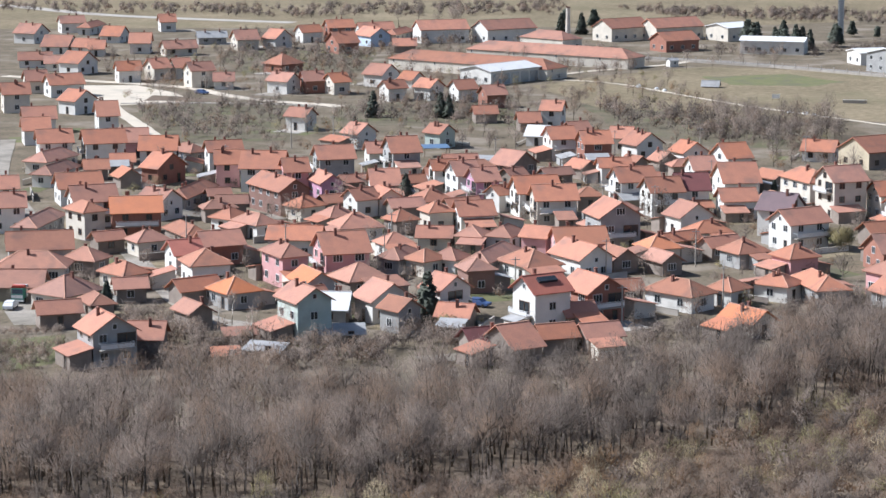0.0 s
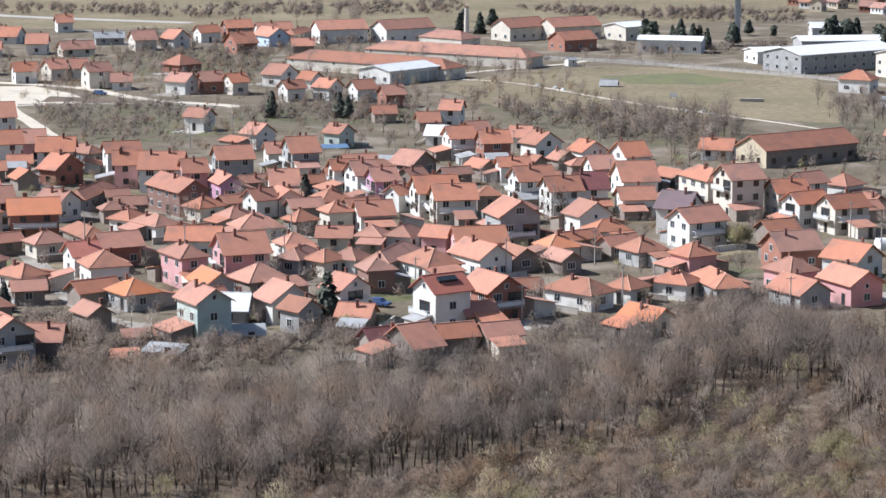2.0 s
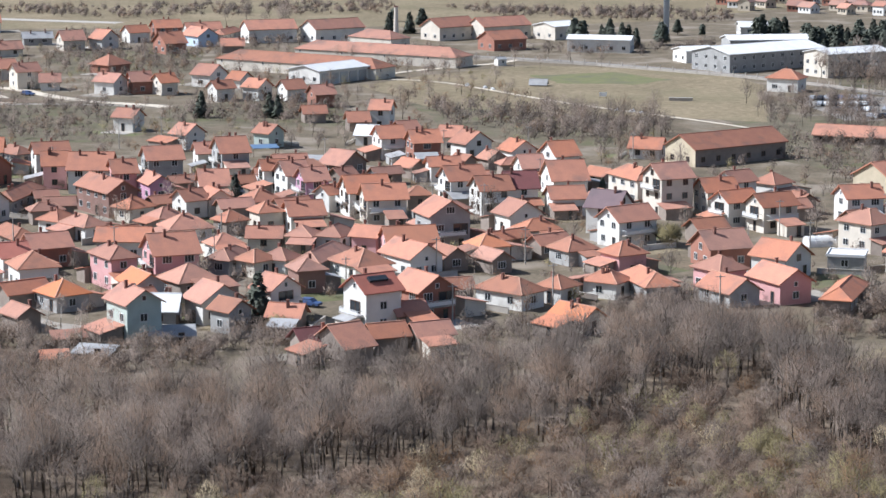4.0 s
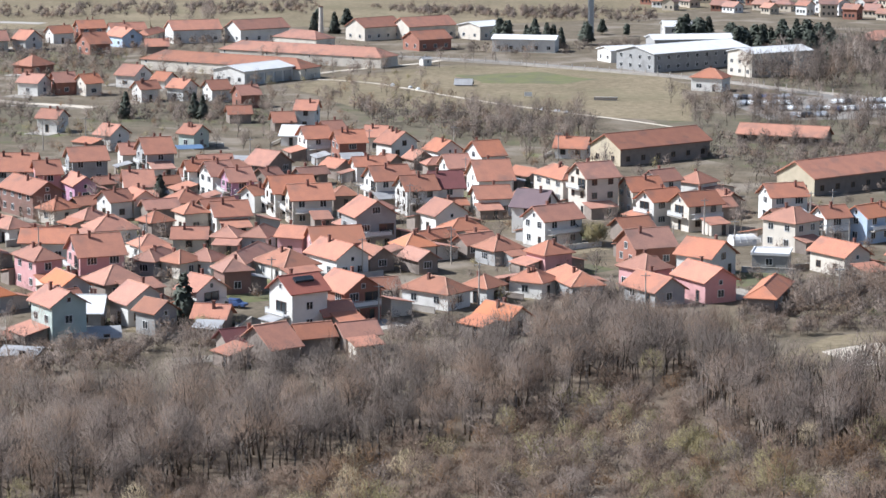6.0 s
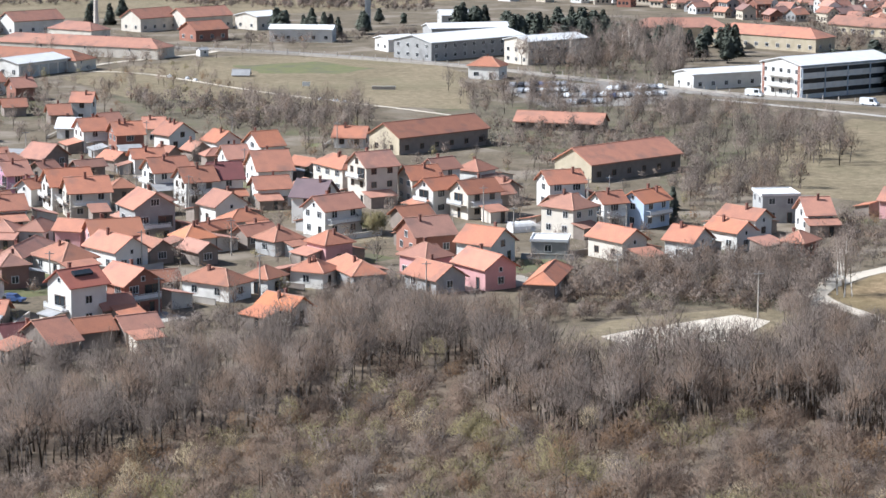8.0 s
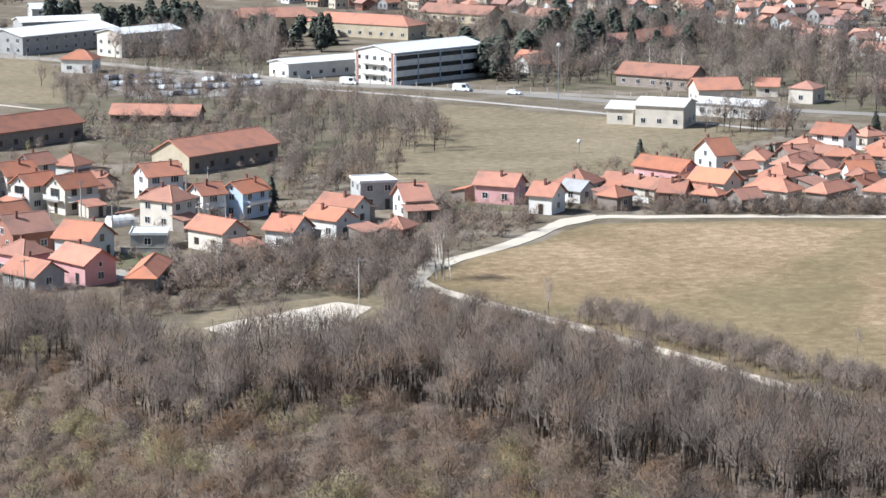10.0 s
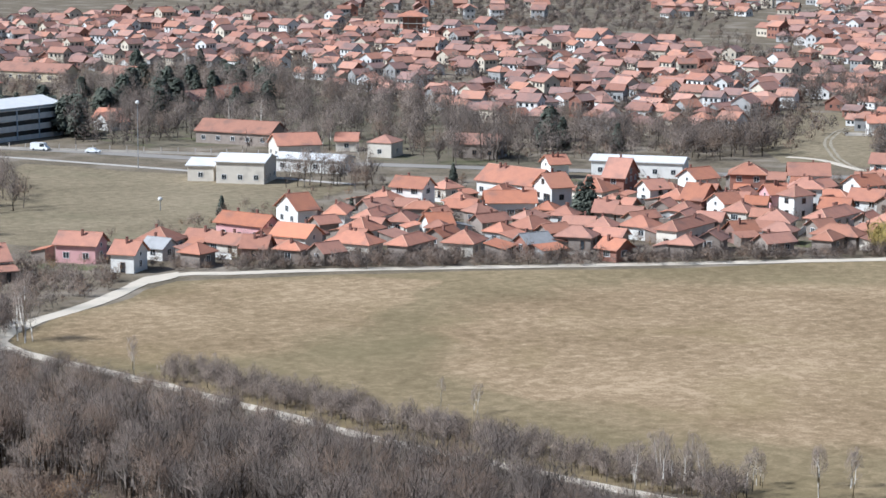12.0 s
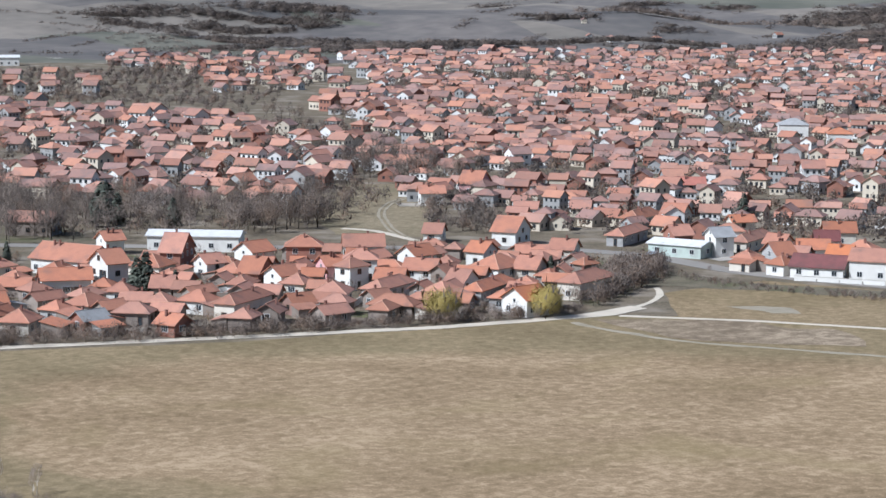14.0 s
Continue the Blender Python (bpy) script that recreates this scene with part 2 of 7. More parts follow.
BARK = material("grey_brown_bark", (0.145, 0.118, 0.097), (0.09, 0.074, 0.062), 2, 0.95, 0.2, 6, 0.2)
TWIGS = [
    material("grey_twigs", (0.348, 0.278, 0.228), (0.260, 0.202, 0.164), 0.12, 0.95, 0, 6, 0.0, thin=0.5),
    material("brown_twigs", (0.329, 0.238, 0.174), (0.239, 0.172, 0.129), 0.12, 0.95, 0, 6, 0.0, thin=0.5),
    material("russet_twigs_with_dry_leaves", (0.355, 0.227, 0.134), (0.260, 0.166, 0.099), 0.12, 0.95, 0, 6, 0.0, thin=0.5),
    material("budding_olive_twigs", (0.386, 0.324, 0.174), (0.291, 0.248, 0.134), 0.12, 0.95, 0, 6, 0.0, thin=0.5),
    material("pale_straw_twigs", (0.583, 0.475, 0.308), (0.459, 0.363, 0.233), 0.12, 0.95, 0, 6, 0.0, thin=0.5),
    material("dark_grey_twigs", (0.224, 0.182, 0.154), (0.161, 0.131, 0.109), 0.12, 0.95, 0, 6, 0.0, thin=0.5),
    material("light_grey_twigs", (0.438, 0.353, 0.293), (0.334, 0.268, 0.218), 0.12, 0.95, 0, 6, 0.0, thin=0.5),
]
NEEDLES = material("dark_conifer_needles", (0.122, 0.128, 0.098), (0.086, 0.094, 0.073), 0.8, 0.9, 0, 8, 0.15)
WILLOW = material("yellow_willow_shoots", (0.42, 0.32, 0.10), (0.30, 0.235, 0.08), 0.6, 0.9, 0, 8, 0.08)
PALE_BARK = material("pale_birch_bark", (0.55, 0.50, 0.43), (0.40, 0.36, 0.31), 2, 0.9, 0.1, 6, 0.1)
LITTER = material("oak_leaf_litter", (0.20, 0.155, 0.11), (0.14, 0.105, 0.075), 0.1, 1.0, 0.5, 12, 0.0)
CAR = [material("car_paint_" + n, c, c, 1, 0.3, 0, 4, 0.0) for n, c in (("white", (0.75, 0.75, 0.74)), ("grey", (0.30, 0.31, 0.33)), ("blue", (0.06, 0.10, 0.22)),
                                                                     ("red", (0.35, 0.04, 0.03)), ("green", (0.05, 0.22, 0.16)), ("black", (0.03, 0.03, 0.035)))]
RUBBER = material("tyre_rubber", (0.025, 0.025, 0.025), (0.035, 0.034, 0.033), 2, 0.9, 0, 6, 0.0)
TARP = material("blue_tarpaulin", (0.13, 0.20, 0.30), (0.10, 0.155, 0.24), 0.6, 0.5, 0, 6, 0.0)
# muted beside the near roofs: distance haze put into the tile colours
TOWN_ROOF = [tile_material("town_tiles_" + n, *c, island=True) for n, c in (
    ("red", ((0.360, 0.164, 0.108), (0.295, 0.142, 0.098), (0.248, 0.140, 0.108))), ("orange", ((0.425, 0.200, 0.126), (0.355, 0.172, 0.114), (0.300, 0.168, 0.124))),
    ("brown", ((0.290, 0.155, 0.118), (0.235, 0.132, 0.104), (0.195, 0.124, 0.103))))]
TOWN_WALL = [material("town_plaster_" + n, a, b, 0.5, 0.9, 0, 10, 0.12, island=True) for n, a, b in (
    ("white", (0.70, 0.68, 0.64), (0.57, 0.55, 0.52)), ("cream", (0.58, 0.50, 0.39), (0.48, 0.42, 0.33)), ("grey", (0.36, 0.35, 0.33), (0.27, 0.26, 0.25)),
    ("brick", (0.30, 0.14, 0.10), (0.22, 0.11, 0.08)))]


# ---- building blocks ----
def mesh_of(name, verts, faces, mats, index=None):
    me = bpy.data.meshes.new(name)
    me.from_pydata([tuple(v) for v in verts], [], faces)
    for m in mats:
        me.materials.append(m)
    if index:
        me.polygons.foreach_set("material_index", index)
    me.update()
    return me


def put(name, me, parent=None, m=None, label=""):
    ob = new(name, me)
    if parent is not None:
        ob.parent = parent
    if m is not None:
        ob.matrix_basis = m
    if label:
        tagged(ob, label)
    return ob


def box(x0, y0, z0, x1, y1, z1):
    v = [(x, y, z) for z in (z0, z1) for x, y in ((x0, y0), (x1, y0), (x1, y1), (x0, y1))]
    return v, [(3, 2, 1, 0), (4, 5, 6, 7), (0, 1, 5, 4), (1, 2, 6, 5), (2, 3, 7, 6), (3, 0, 4, 7)]


def boxes(*items):
    vs, fs = [], []
    for it in items:
        v, f = box(*it)
        fs += [tuple(i + len(vs) for i in q) for q in f]
        vs += v
    return vs, fs


def window_mesh(name, w, h, panes=2, frame_mat=FRAME, glass=True):
    """A window that faces -y, in one piece: a proud frame with a sill, and its panes set back between the bars; the origin is the middle of its foot."""
    t, g = 0.08, 0.06
    xs = [-w / 2]
    pw = (w - 2 * t - g * (panes - 1)) / panes
    for i in range(panes):
        xs += [-w / 2 + t + i * (pw + g), -w / 2 + t + i * (pw + g) + pw]
    xs.append(w / 2)
    zs = [0, t, h - t, h]
    v, f, k = [], [], []
    for z in zs:
        v += [(x, -0.07, z) for x in xs]
    n = len(xs)
    for j in range(3):
        for i in range(n - 1):
            q = (j * n + i, j * n + i + 1, (j + 1) * n + i + 1, (j + 1) * n + i)
            if j == 1 and i % 2 == 1:
                c = len(v)
                v += [(v[o][0], 0.0, v[o][2]) for o in q]
                for e in range(4):
                    f.append((q[e], q[(e + 1) % 4], c + (e + 1) % 4, c + e))
                    k.append(0)
                if glass:
                    f.append((c, c + 1, c + 2, c + 3))
                    k.append(1)
            else:
                f.append(q)
                k.append(0)
    c = len(v)
    rim = [(0, n - 1), (n - 1, 4 * n - 1), (4 * n - 1, 3 * n), (3 * n, 0)]
    for a, b in rim:
        v += [(v[a][0], 0.06, v[a][2]), (v[b][0], 0.06, v[b][2])]
        f.append((b, a, len(v) - 2, len(v) - 1))
        k.append(0)
    return mesh_of(name, v, f, [frame_mat, GLASS], k)


def pane_mesh(w, h, panes):
    v, f = box(-w / 2 + 0.1, -0.004, 0.1, w / 2 - 0.1, 0.05, h - 0.1)
    return mesh_of("pane", v, f, [GLASS])


SIZES = {"two": (1.35, 1.35, 2, FRAME), "three": (1.8, 1.35, 3, FRAME), "small": (0.8, 0.9, 1, FRAME), "brown": (1.25, 1.3, 2, BROWN),
         "door": (1.0, 2.1, 1, BROWN), "band": (2.6, 1.5, 4, FRAME), "loggia_shade": (3.0, 2.2, 2, BROWN)}
WINDOWS = {k: window_mesh("window_" + k, *v) for k, v in SIZES.items()}
OPEN_FRAMES = {k: window_mesh("frame_" + k, *v, glass=False) for k, v in SIZES.items()}
PANES = {k: pane_mesh(*v[:3]) for k, v in SIZES.items()}
CHIMNEY = mesh_of("chimney", *boxes((-0.22, -0.22, -1.0, 0.22, 0.22, 0.85), (-0.28, -0.28, 0.85, 0.28, 0.28, 0.95)), [SOOT])
COLOUR = {"r": "orange-red clay tile", "o": "bright orange tile", "R": "red glazed tile", "b": "weathered brown-orange tile", "d": "dark maroon tile",
          "v": "grey-violet tile", "s": "pale sheet-metal", "e": "grey fibre-cement"}
PLASTER = {"w": "white plastered", "c": "cream plastered", "p": "pink plastered", "y": "ochre plastered", "n": "pale green plastered", "l": "pale blue plastered",
           "g": "grey-walled", "u": "unplastered block", "m": "brown-red plastered", "q": "violet-pink plastered", "b": "blue-grey panelled", "k": "red brick"}
EAVES = {1: 2.8, 1.5: 4.0, 2: 5.5, 2.5: 6.9, 3: 8.3}


def wall_shape(L, W, eave, rise, gabled):
    x, y = L / 2, W / 2
    v = [(-x, -y, -0.6), (x, -y, -0.6), (x, y, -0.6), (-x, y, -0.6), (-x, -y, eave), (x, -y, eave), (x, y, eave), (-x, y, eave)]
    if not gabled:
        return v, [(3, 2, 1, 0), (4, 5, 6, 7), (0, 1, 5, 4), (1, 2, 6, 5), (2, 3, 7, 6), (3, 0, 4, 7)]
    v += [(-x, 0, eave + rise), (x, 0, eave + rise)]
    return v, [(3, 2, 1, 0), (0, 1, 5, 4), (1, 2, 6, 9, 5), (2, 3, 7, 6), (3, 0, 4, 8, 7), (4, 5, 9, 8), (6, 7, 8, 9)]


def gable_roof(L, W, eave, slope, over=0.6, thick=0.15):
    x, y = L / 2 + over, W / 2 + over
    top, low = eave + W / 2 * slope + thick, eave - over * slope + thick
    sec = [(-y, low), (0, top), (y, low), (y, low - thick), (0, top - thick * 1.15), (-y, low - thick)]
    v = [(s * x, a, b) for s in (-1, 1) for a, b in sec]
    f = [(i, (i + 1) % 6, (i + 1) % 6 + 6, i + 6) for i in range(6)] + [(5, 4, 1, 0), (4, 3, 2, 1), (6, 7, 10, 11), (7, 8, 9, 10)]
    c = len(v)                                    # ridge tiles
    v2, f2 = box(-x, -0.13, top - 0.09, x, 0.13, top + 0.035)
    return v + v2, f + [tuple(i + c for i in q) for q in f2]


def hip_roof(L, W, eave, slope, over=0.55, thick=0.14, cut=1.0):
    x, y = L / 2 + over, W / 2 + over
    low = eave - 0.02
    top = low + thick + y * slope
    r = max(x - y * cut, 0.25)
    v = [(-x, -y, low), (x, -y, low), (x, y, low), (-x, y, low)] + [(-x, -y, low + thick), (x, -y, low + thick), (x, y, low + thick), (-x, y, low + thick)]
    v += [(-r, 0, top), (r, 0, top)]
    f = [(3, 2, 1, 0), (0, 1, 5, 4), (1, 2, 6, 5), (2, 3, 7, 6), (3, 0, 4, 7), (4, 5, 9, 8), (5, 6, 9), (6, 7, 8, 9), (7, 4, 8)]
    for a, b in ((8, 9), (4, 8), (7, 8), (5, 9), (6, 9)):     # ridge and hip tiles
        p, q = Vector(v[a]), Vector(v[b])
        d = (q - p).normalized()
        s = d.cross(Vector((0, 0, 1))).normalized() * 0.13
        u = Vector((0, 0, 0.09))
        c = len(v)
        v += [tuple(o) for o in (p - s, p + s, p + u, q - s, q + s, q + u)]
        f += [(c, c + 2, c + 5, c + 3), (c + 1, c + 4, c + 5, c + 2), (c, c + 1, c + 2), (c + 3, c + 5, c + 4), (c, c + 3, c + 4, c + 1)]
    return v, f


def flat_roof(L, W, eave):
    x, y = L / 2 + 0.25, W / 2 + 0.25
    return boxes((-x, -y, eave, x, y, eave + 0.25), (-x, -y, eave + 0.25, x, -y + 0.2, eave + 0.5), (-x, y - 0.2, eave + 0.25, x, y, eave + 0.5),
                 (-x, -y + 0.2, eave + 0.25, -x + 0.2, y - 0.2, eave + 0.5), (x - 0.2, -y + 0.2, eave + 0.25, x, y - 0.2, eave + 0.5))


def sides_seen(x, y, ang, L, W):
    """The walls that are turned to the hill: turn, half depth, length and whether it is a gable side."""
    back = Vector((-x, -y)).normalized()
    for turn, depth, run, end in ((0, W / 2, L, False), (90, L / 2, W, True), (180, W / 2, L, False), (270, L / 2, W, True)):
        a = radians(ang + turn - 90)
        if Vector((math.cos(a), math.sin(a))).dot(back) > -0.1:
            yield turn, depth, run, end


def place_window(kind, parent, turn, depth, along, z, near=False):
    m = pose(0, 0, 0, 0, 0, turn) @ Matrix.Translation((along, -depth - 0.012, z))
    ob = put("door" if kind == "door" else "window", (OPEN_FRAMES if near else WINDOWS)[kind], parent, m)
    if near:
        put("pane", PANES[kind], ob)
    return ob


BALCONY = {}


def balcony(parent, turn, depth, along, z, w):
    key = round(w, 1)
    if key not in BALCONY:
        slab = mesh_of("balcony_slab", *boxes((-w / 2, -1.3, -0.16, w / 2, 0, 0)), [CONCRETE])
        posts = [(-w / 2 + 0.02 + i * (w - 0.06) / 8, -1.28, 0, -w / 2 + 0.06 + i * (w - 0.06) / 8, -1.24, 0.9) for i in range(9)]
        rail = mesh_of("balcony_rail", *boxes((-w / 2, -1.29, 0.9, w / 2, -1.23, 0.98), (-w / 2, -1.23, 0.9, -w / 2 + 0.06, 0, 0.98),
                                              (w / 2 - 0.06, -1.23, 0.9, w / 2, 0, 0.98), (-w / 2 + 0.1, -1.27, 0.15, w / 2 - 0.1, -1.25, 0.8), *posts), [FRAME])
        BALCONY[key] = slab, rail
    m = pose(0, 0, 0, 0, 0, turn) @ Matrix.Translation((along, -depth, z))
    ob = put("balcony", BALCONY[key][0], parent, m)
    put("balcony_rail", BALCONY[key][1], ob)


HOUSES = []
rng = random.Random(7)


def house(x, y, ang, L, W, form, storeys, roof, wall, extra=""):
    eave, slope = EAVES[storeys], 0.64
    if form == "f":
        slope = 0
    dist = math.hypot(x, y)
    far, near = dist > 620, dist < 480
    words = {1: "single-storey", 1.5: "storey-and-attic", 2: "two-storey", 2.5: "tall two-storey", 3: "three-storey"}[storeys]
    shape = {"g": "gabled", "h": "hipped", "f": "flat"}[form]
    low = storeys == 1 and wall == "u"
    ob = put("shed" if low else "house", None, None, pose(x, y, 0, 0, 0, ang))
    tagged(ob, f"{words} {PLASTER[wall]} {'outbuilding' if low else 'house'} with {shape} {COLOUR[roof]} roof", "shed" if low else "house", "houses of the village")
    put("wall", mesh_of("house_wall", *wall_shape(L, W, eave, W / 2 * slope, form == "g"), [WALL[wall]]), ob)
    shapes = {"g": lambda: gable_roof(L, W, eave, slope), "h": lambda: hip_roof(L, W, eave, slope * 0.95), "f": lambda: flat_roof(L, W, eave)}
    rv, rf = shapes[form]()
    body = {"g": 10, "h": 9, "f": len(rf)}[form]
    pale = roof in "rob" and rng.random() < (0.7 if form == "h" else 0.35)
    put("roof", mesh_of("house_roof", rv, rf, [ROOF[roof], RIDGE if pale else ROOF[roof]], [0] * body + [1] * (len(rf) - body)), ob)
    ridge = eave + W / 2 * slope
    for i in range((rng.choice((1, 1, 2)) if not low else rng.choice((0, 1))) if form != "f" else 0):
        cx, cy = rng.uniform(-0.32, 0.32) * L * (0.5 if form == "h" else 1), rng.choice((-1, 1)) * rng.uniform(0.5, 1.1)
        put("chimney", CHIMNEY, ob, Matrix.Translation((cx, cy, ridge - abs(cy) * slope + 0.45)))
    kind = rng.choice(("two", "two", "brown", "three"))
    for turn, depth, run, end in sides_seen(x, y, ang, L, W):
        floors = int(storeys) if not low else 1
        n = max(1, int(run / (3.4 if not far else 4.5)))
        for s in range(floors):
            z = 0.95 + 2.8 * s
            has_balcony = s > 0 and end and form == "g" and not far and rng.random() < 0.55
            if has_balcony:
                balcony(ob, turn, depth, 0, z - 0.9, min(run - 1.2, 5.5))
            for i in range(n):
                along = run * ((i + 0.5) / n - 0.5) + rng.uniform(-0.2, 0.2)
                if low and rng.random() < 0.5:
                    continue
                # dark framed panel stands for the shaded depth behind the balcony
                if has_balcony and i == n // 2:
                    place_window("loggia_shade", ob, turn, depth, along, z - 0.88, near)
                elif s == 0 and i == n // 2 and rng.random() < 0.3:
                    place_window("door", ob, turn, depth, along, 0.05, near)
                else:
                    place_window(kind if n * 1.9 < run else "small", ob, turn, depth, along, z, near)
        if end and form == "g" and storeys > 1:
            place_window("small" if W < 7.5 else kind, ob, turn, depth, 0, eave + (0.15 if storeys != 1.5 else -0.9), near)
    if extra:
        front = min((t for t in sides_seen(x, y, ang, L, W) if not t[3]), key=lambda t: (pose(0, 0, 0, 0, 0, ang + t[0]) @ Vector((0, -1, 0))).dot(Vector((x, y, 0))))
        up = -1 if front[0] == 0 else 1
        if "s" in extra:                              # two open roof windows
            for dx in (-0.12, 0.14):
                my = W * 0.22
                m = Matrix.Translation((dx * L, up * my, eave + (W / 2 - my) * slope + 0.42)) @ pose(0, 0, 0, -up * 30)
                put("skylight", mesh_of("skylight", *boxes((-0.9, -0.55, -0.25, 0.9, 0.55, 0.18)), [GLASS]), ob, m, "dark open roof window")
        if "b" in extra:                              # a long balcony with open rooms behind it
            for lev in range(1, int(storeys)):
                balcony(ob, front[0], front[1], 0, 2.75 * lev, L - 1.0)
        if "g" in extra:
            put("garage_door", mesh_of("garage_door", *boxes((-1.4, -0.05, 0, 1.4, 0.05, 2.2)), [BROWN]), ob, pose(0, 0, 0, 0, 0, front[0]) @ Matrix.Translation((L * 0.2, -front[1] - 0.03, 0.02)))
    HOUSES.append((x, y, max(L, W) / 2 + 0.6, ang, L, W, storeys))
    return ob


def hall(x, y, ang, L, W, form, eave, roof, wall, name):
    slope = 0.22 if roof == "s" else 0.53
    what = {"long_barn": "barn", "farm_hall": "barn", "school": "school", "manor_house": "manor"}.get(name, "building")
    ob = put(name, None, None, pose(x, y, 0, 0, 0, ang))
    tagged(ob, f"long {PLASTER[wall]} {what} with {'gabled' if form == 'g' else 'hipped'} {COLOUR[roof]} roof", what)
    wv, wf = wall_shape(L, W, eave, W / 2 * slope, form == "g")
    # farm halls: darker long sides, weathering and shade both put into the colour
    sides = {"farm_hall": "u", "school": "b"}.get(name, wall)
    put("wall", mesh_of("hall_wall", wv, wf, [WALL[wall], WALL[sides]], [1 if i in (1, 3) else 0 for i in range(len(wf))]), ob)
    put("roof", mesh_of("hall_roof", *(gable_roof(L, W, eave, slope, 0.5, 0.25) if form == "g" else hip_roof(L, W, eave, slope * 0.9, 0.3)), [ROOF[roof]]), ob)
    for turn, depth, run, end in sides_seen(x, y, ang, L, W):
        step = 3.2 if name in ("school", "office_block") else 4.2
        n = max(1, int(run / step))
        for s in range(max(1, int(eave / 3.0))):
            if name == "school" and not end:
                continue
            for i in range(0, n, 1 if name != "long_barn" else 4):
                kind = {"school": "two", "long_barn": "small", "farm_hall": "brown", "low_barracks": "brown"}.get(name, "two")
                place_window(kind, ob, turn, depth, run * ((i + 0.5) / n - 0.5), (1.0 if name != "long_barn" else 2.4) + 3.0 * s)
    if name == "school":
        for turn, m in ((t, pose(0, 0, 0, 0, 0, t)) for t in (90, 270)):   # stair ends: slabs, brick strips
            for k in range(1, 3):
                balcony(ob, turn, L / 2, 0, 3 * k - 0.05, 9.0)
            for a in (-7.2, 7.2):
                put("brick_strip", mesh_of("brick_strip", *boxes((a - 0.45, -L / 2 - 0.06, 0, a + 0.45, -L / 2 - 0.004, 9.4)), [WALL["k"]]), ob, m, "red brick strip")
        for turn, m in ((t, pose(0, 0, 0, 0, 0, t)) for t in (0, 180)):    # bands of panels between floor edges, with slim piers
            panel = mesh_of("facade_panel", *boxes((0.06, -W / 2 - 0.16, 0.0, 2.98, -W / 2 - 0.10, 1.34)), [WALL["w"]])
            pier = mesh_of("pier", *boxes((-0.12, -W / 2 - 0.42, 0, 0.12, -W / 2 - 0.1, 9.4)), [WALL["b"]])
            n = int((L - 0.8) / 3.04)
            for k in range(3):
                put("window_band", mesh_of("window_band", *boxes((-L / 2 + 0.4, -W / 2 - 0.10, 3 * k + 1.3, L / 2 - 0.4, -W / 2 - 0.075, 3 * k + 2.72)), [GLASS]), ob, m, "dark band of glazing")
                put("floor_edge", mesh_of("floor_edge", *boxes((-L / 2, -W / 2 - 0.55, 3 * k + 2.72, L / 2, -W / 2 - 0.004, 3 * k + 3.0)), [WALL["w"]]), ob, m, "white floor edge")
                for i in range(n):
                    put("facade_panel", panel, ob, m @ Matrix.Translation((-L / 2 + 0.4 + i * 3.04, 0, 3 * k + 0.02)))
            for i in range(0, n + 1, 3):
                put("pier", pier, ob, m @ Matrix.Translation((-L / 2 + 0.4 + i * 3.04, 0, 0)))
    if name == "storage_hall":
        for i in range(5):
            put("gate", mesh_of("gate", *boxes((-1.7, -0.06, 0, 1.7, 0.06, 3.3)), [METAL]), ob, Matrix.Translation((-L / 2 + 2.6 + i * 4.3, -W / 2 - 0.08, 0.02)), "grey metal gate")
    HOUSES.append((x, y, max(L, W) / 2 + 1, ang, L, W, 9))
    return ob


def free(x, y, gap=0.5):
    """Whether a spot lies outside every house's footprint, by that gap."""
    for hx, hy, r, ang, L, W, _ in HOUSES:
        dx, dy = x - hx, y - hy
        if abs(dx) > r + gap + 4 or abs(dy) > r + gap + 4:
            continue
        c, s = math.cos(radians(ang)), math.sin(radians(ang))
        if abs(dx * c + dy * s) < L / 2 + gap and abs(dy * c - dx * s) < W / 2 + gap:
            return False
    return True


def inside(x, y, poly):
    hit = False
    for (x1, y1), (x2, y2) in zip(poly, poly[1:] + poly[:1]):
        if (y1 > y) != (y2 > y) and x < x1 + (y - y1) * (x2 - x1) / (y2 - y1):
            hit = not hit
    return hit


# ---- the ground ----
def terrain(x, y):
    d = math.hypot(x, y)
    z = 80.3 * max(0.0, 1 - max(d - 2, 0) / 298) ** 2
    if d > 1650:
        b = math.atan2(x, y)
        rise = (d - 1650) * (0.055 + 0.035 * math.sin(b * 5.0 + 1.0)) * min(1, (d - 1650) / 500)
        z += max(0, rise) + (15 * noise.noise((x / 260, y / 260, 0)) + 7 * noise.noise((x / 90, y / 90, 5))) * min(1, (d - 1650) / 300)
    return z


def ground_sheet():
    rings = [0] + [2 * 1.12 ** i for i in range(38)] + [160 + 20 * i for i in range(8)] + [330 + 45 * i for i in range(60)] + [3100 + 250 * i for i in range(8)]
    rings = sorted(set(round(r, 1) for r in rings))
    n = 180
    v, f = [], []
    for r in rings:
        for i in range(n):
            a = 2 * math.pi * i / n
            x, y = r * math.sin(a), r * math.cos(a)
            v.append((x, y, terrain(x, y)))
    for j in range(len(rings) - 1):
        for i in range(n):
            f.append((j * n + i, (j + 1) * n + i, (j + 1) * n + (i + 1) % n, j * n + (i + 1) % n))
    me = mesh_of("ground", v, f, [GROUND, HILL], [1 if rings[k // n] > 1560 else 0 for k in range(len(f))])
    me.polygons.foreach_set("use_smooth", [True] * len(f))
    tagged(put("ground", me), "brown winter earth and grass running out to low hills", "ground", kind="structure")


ground_sheet()


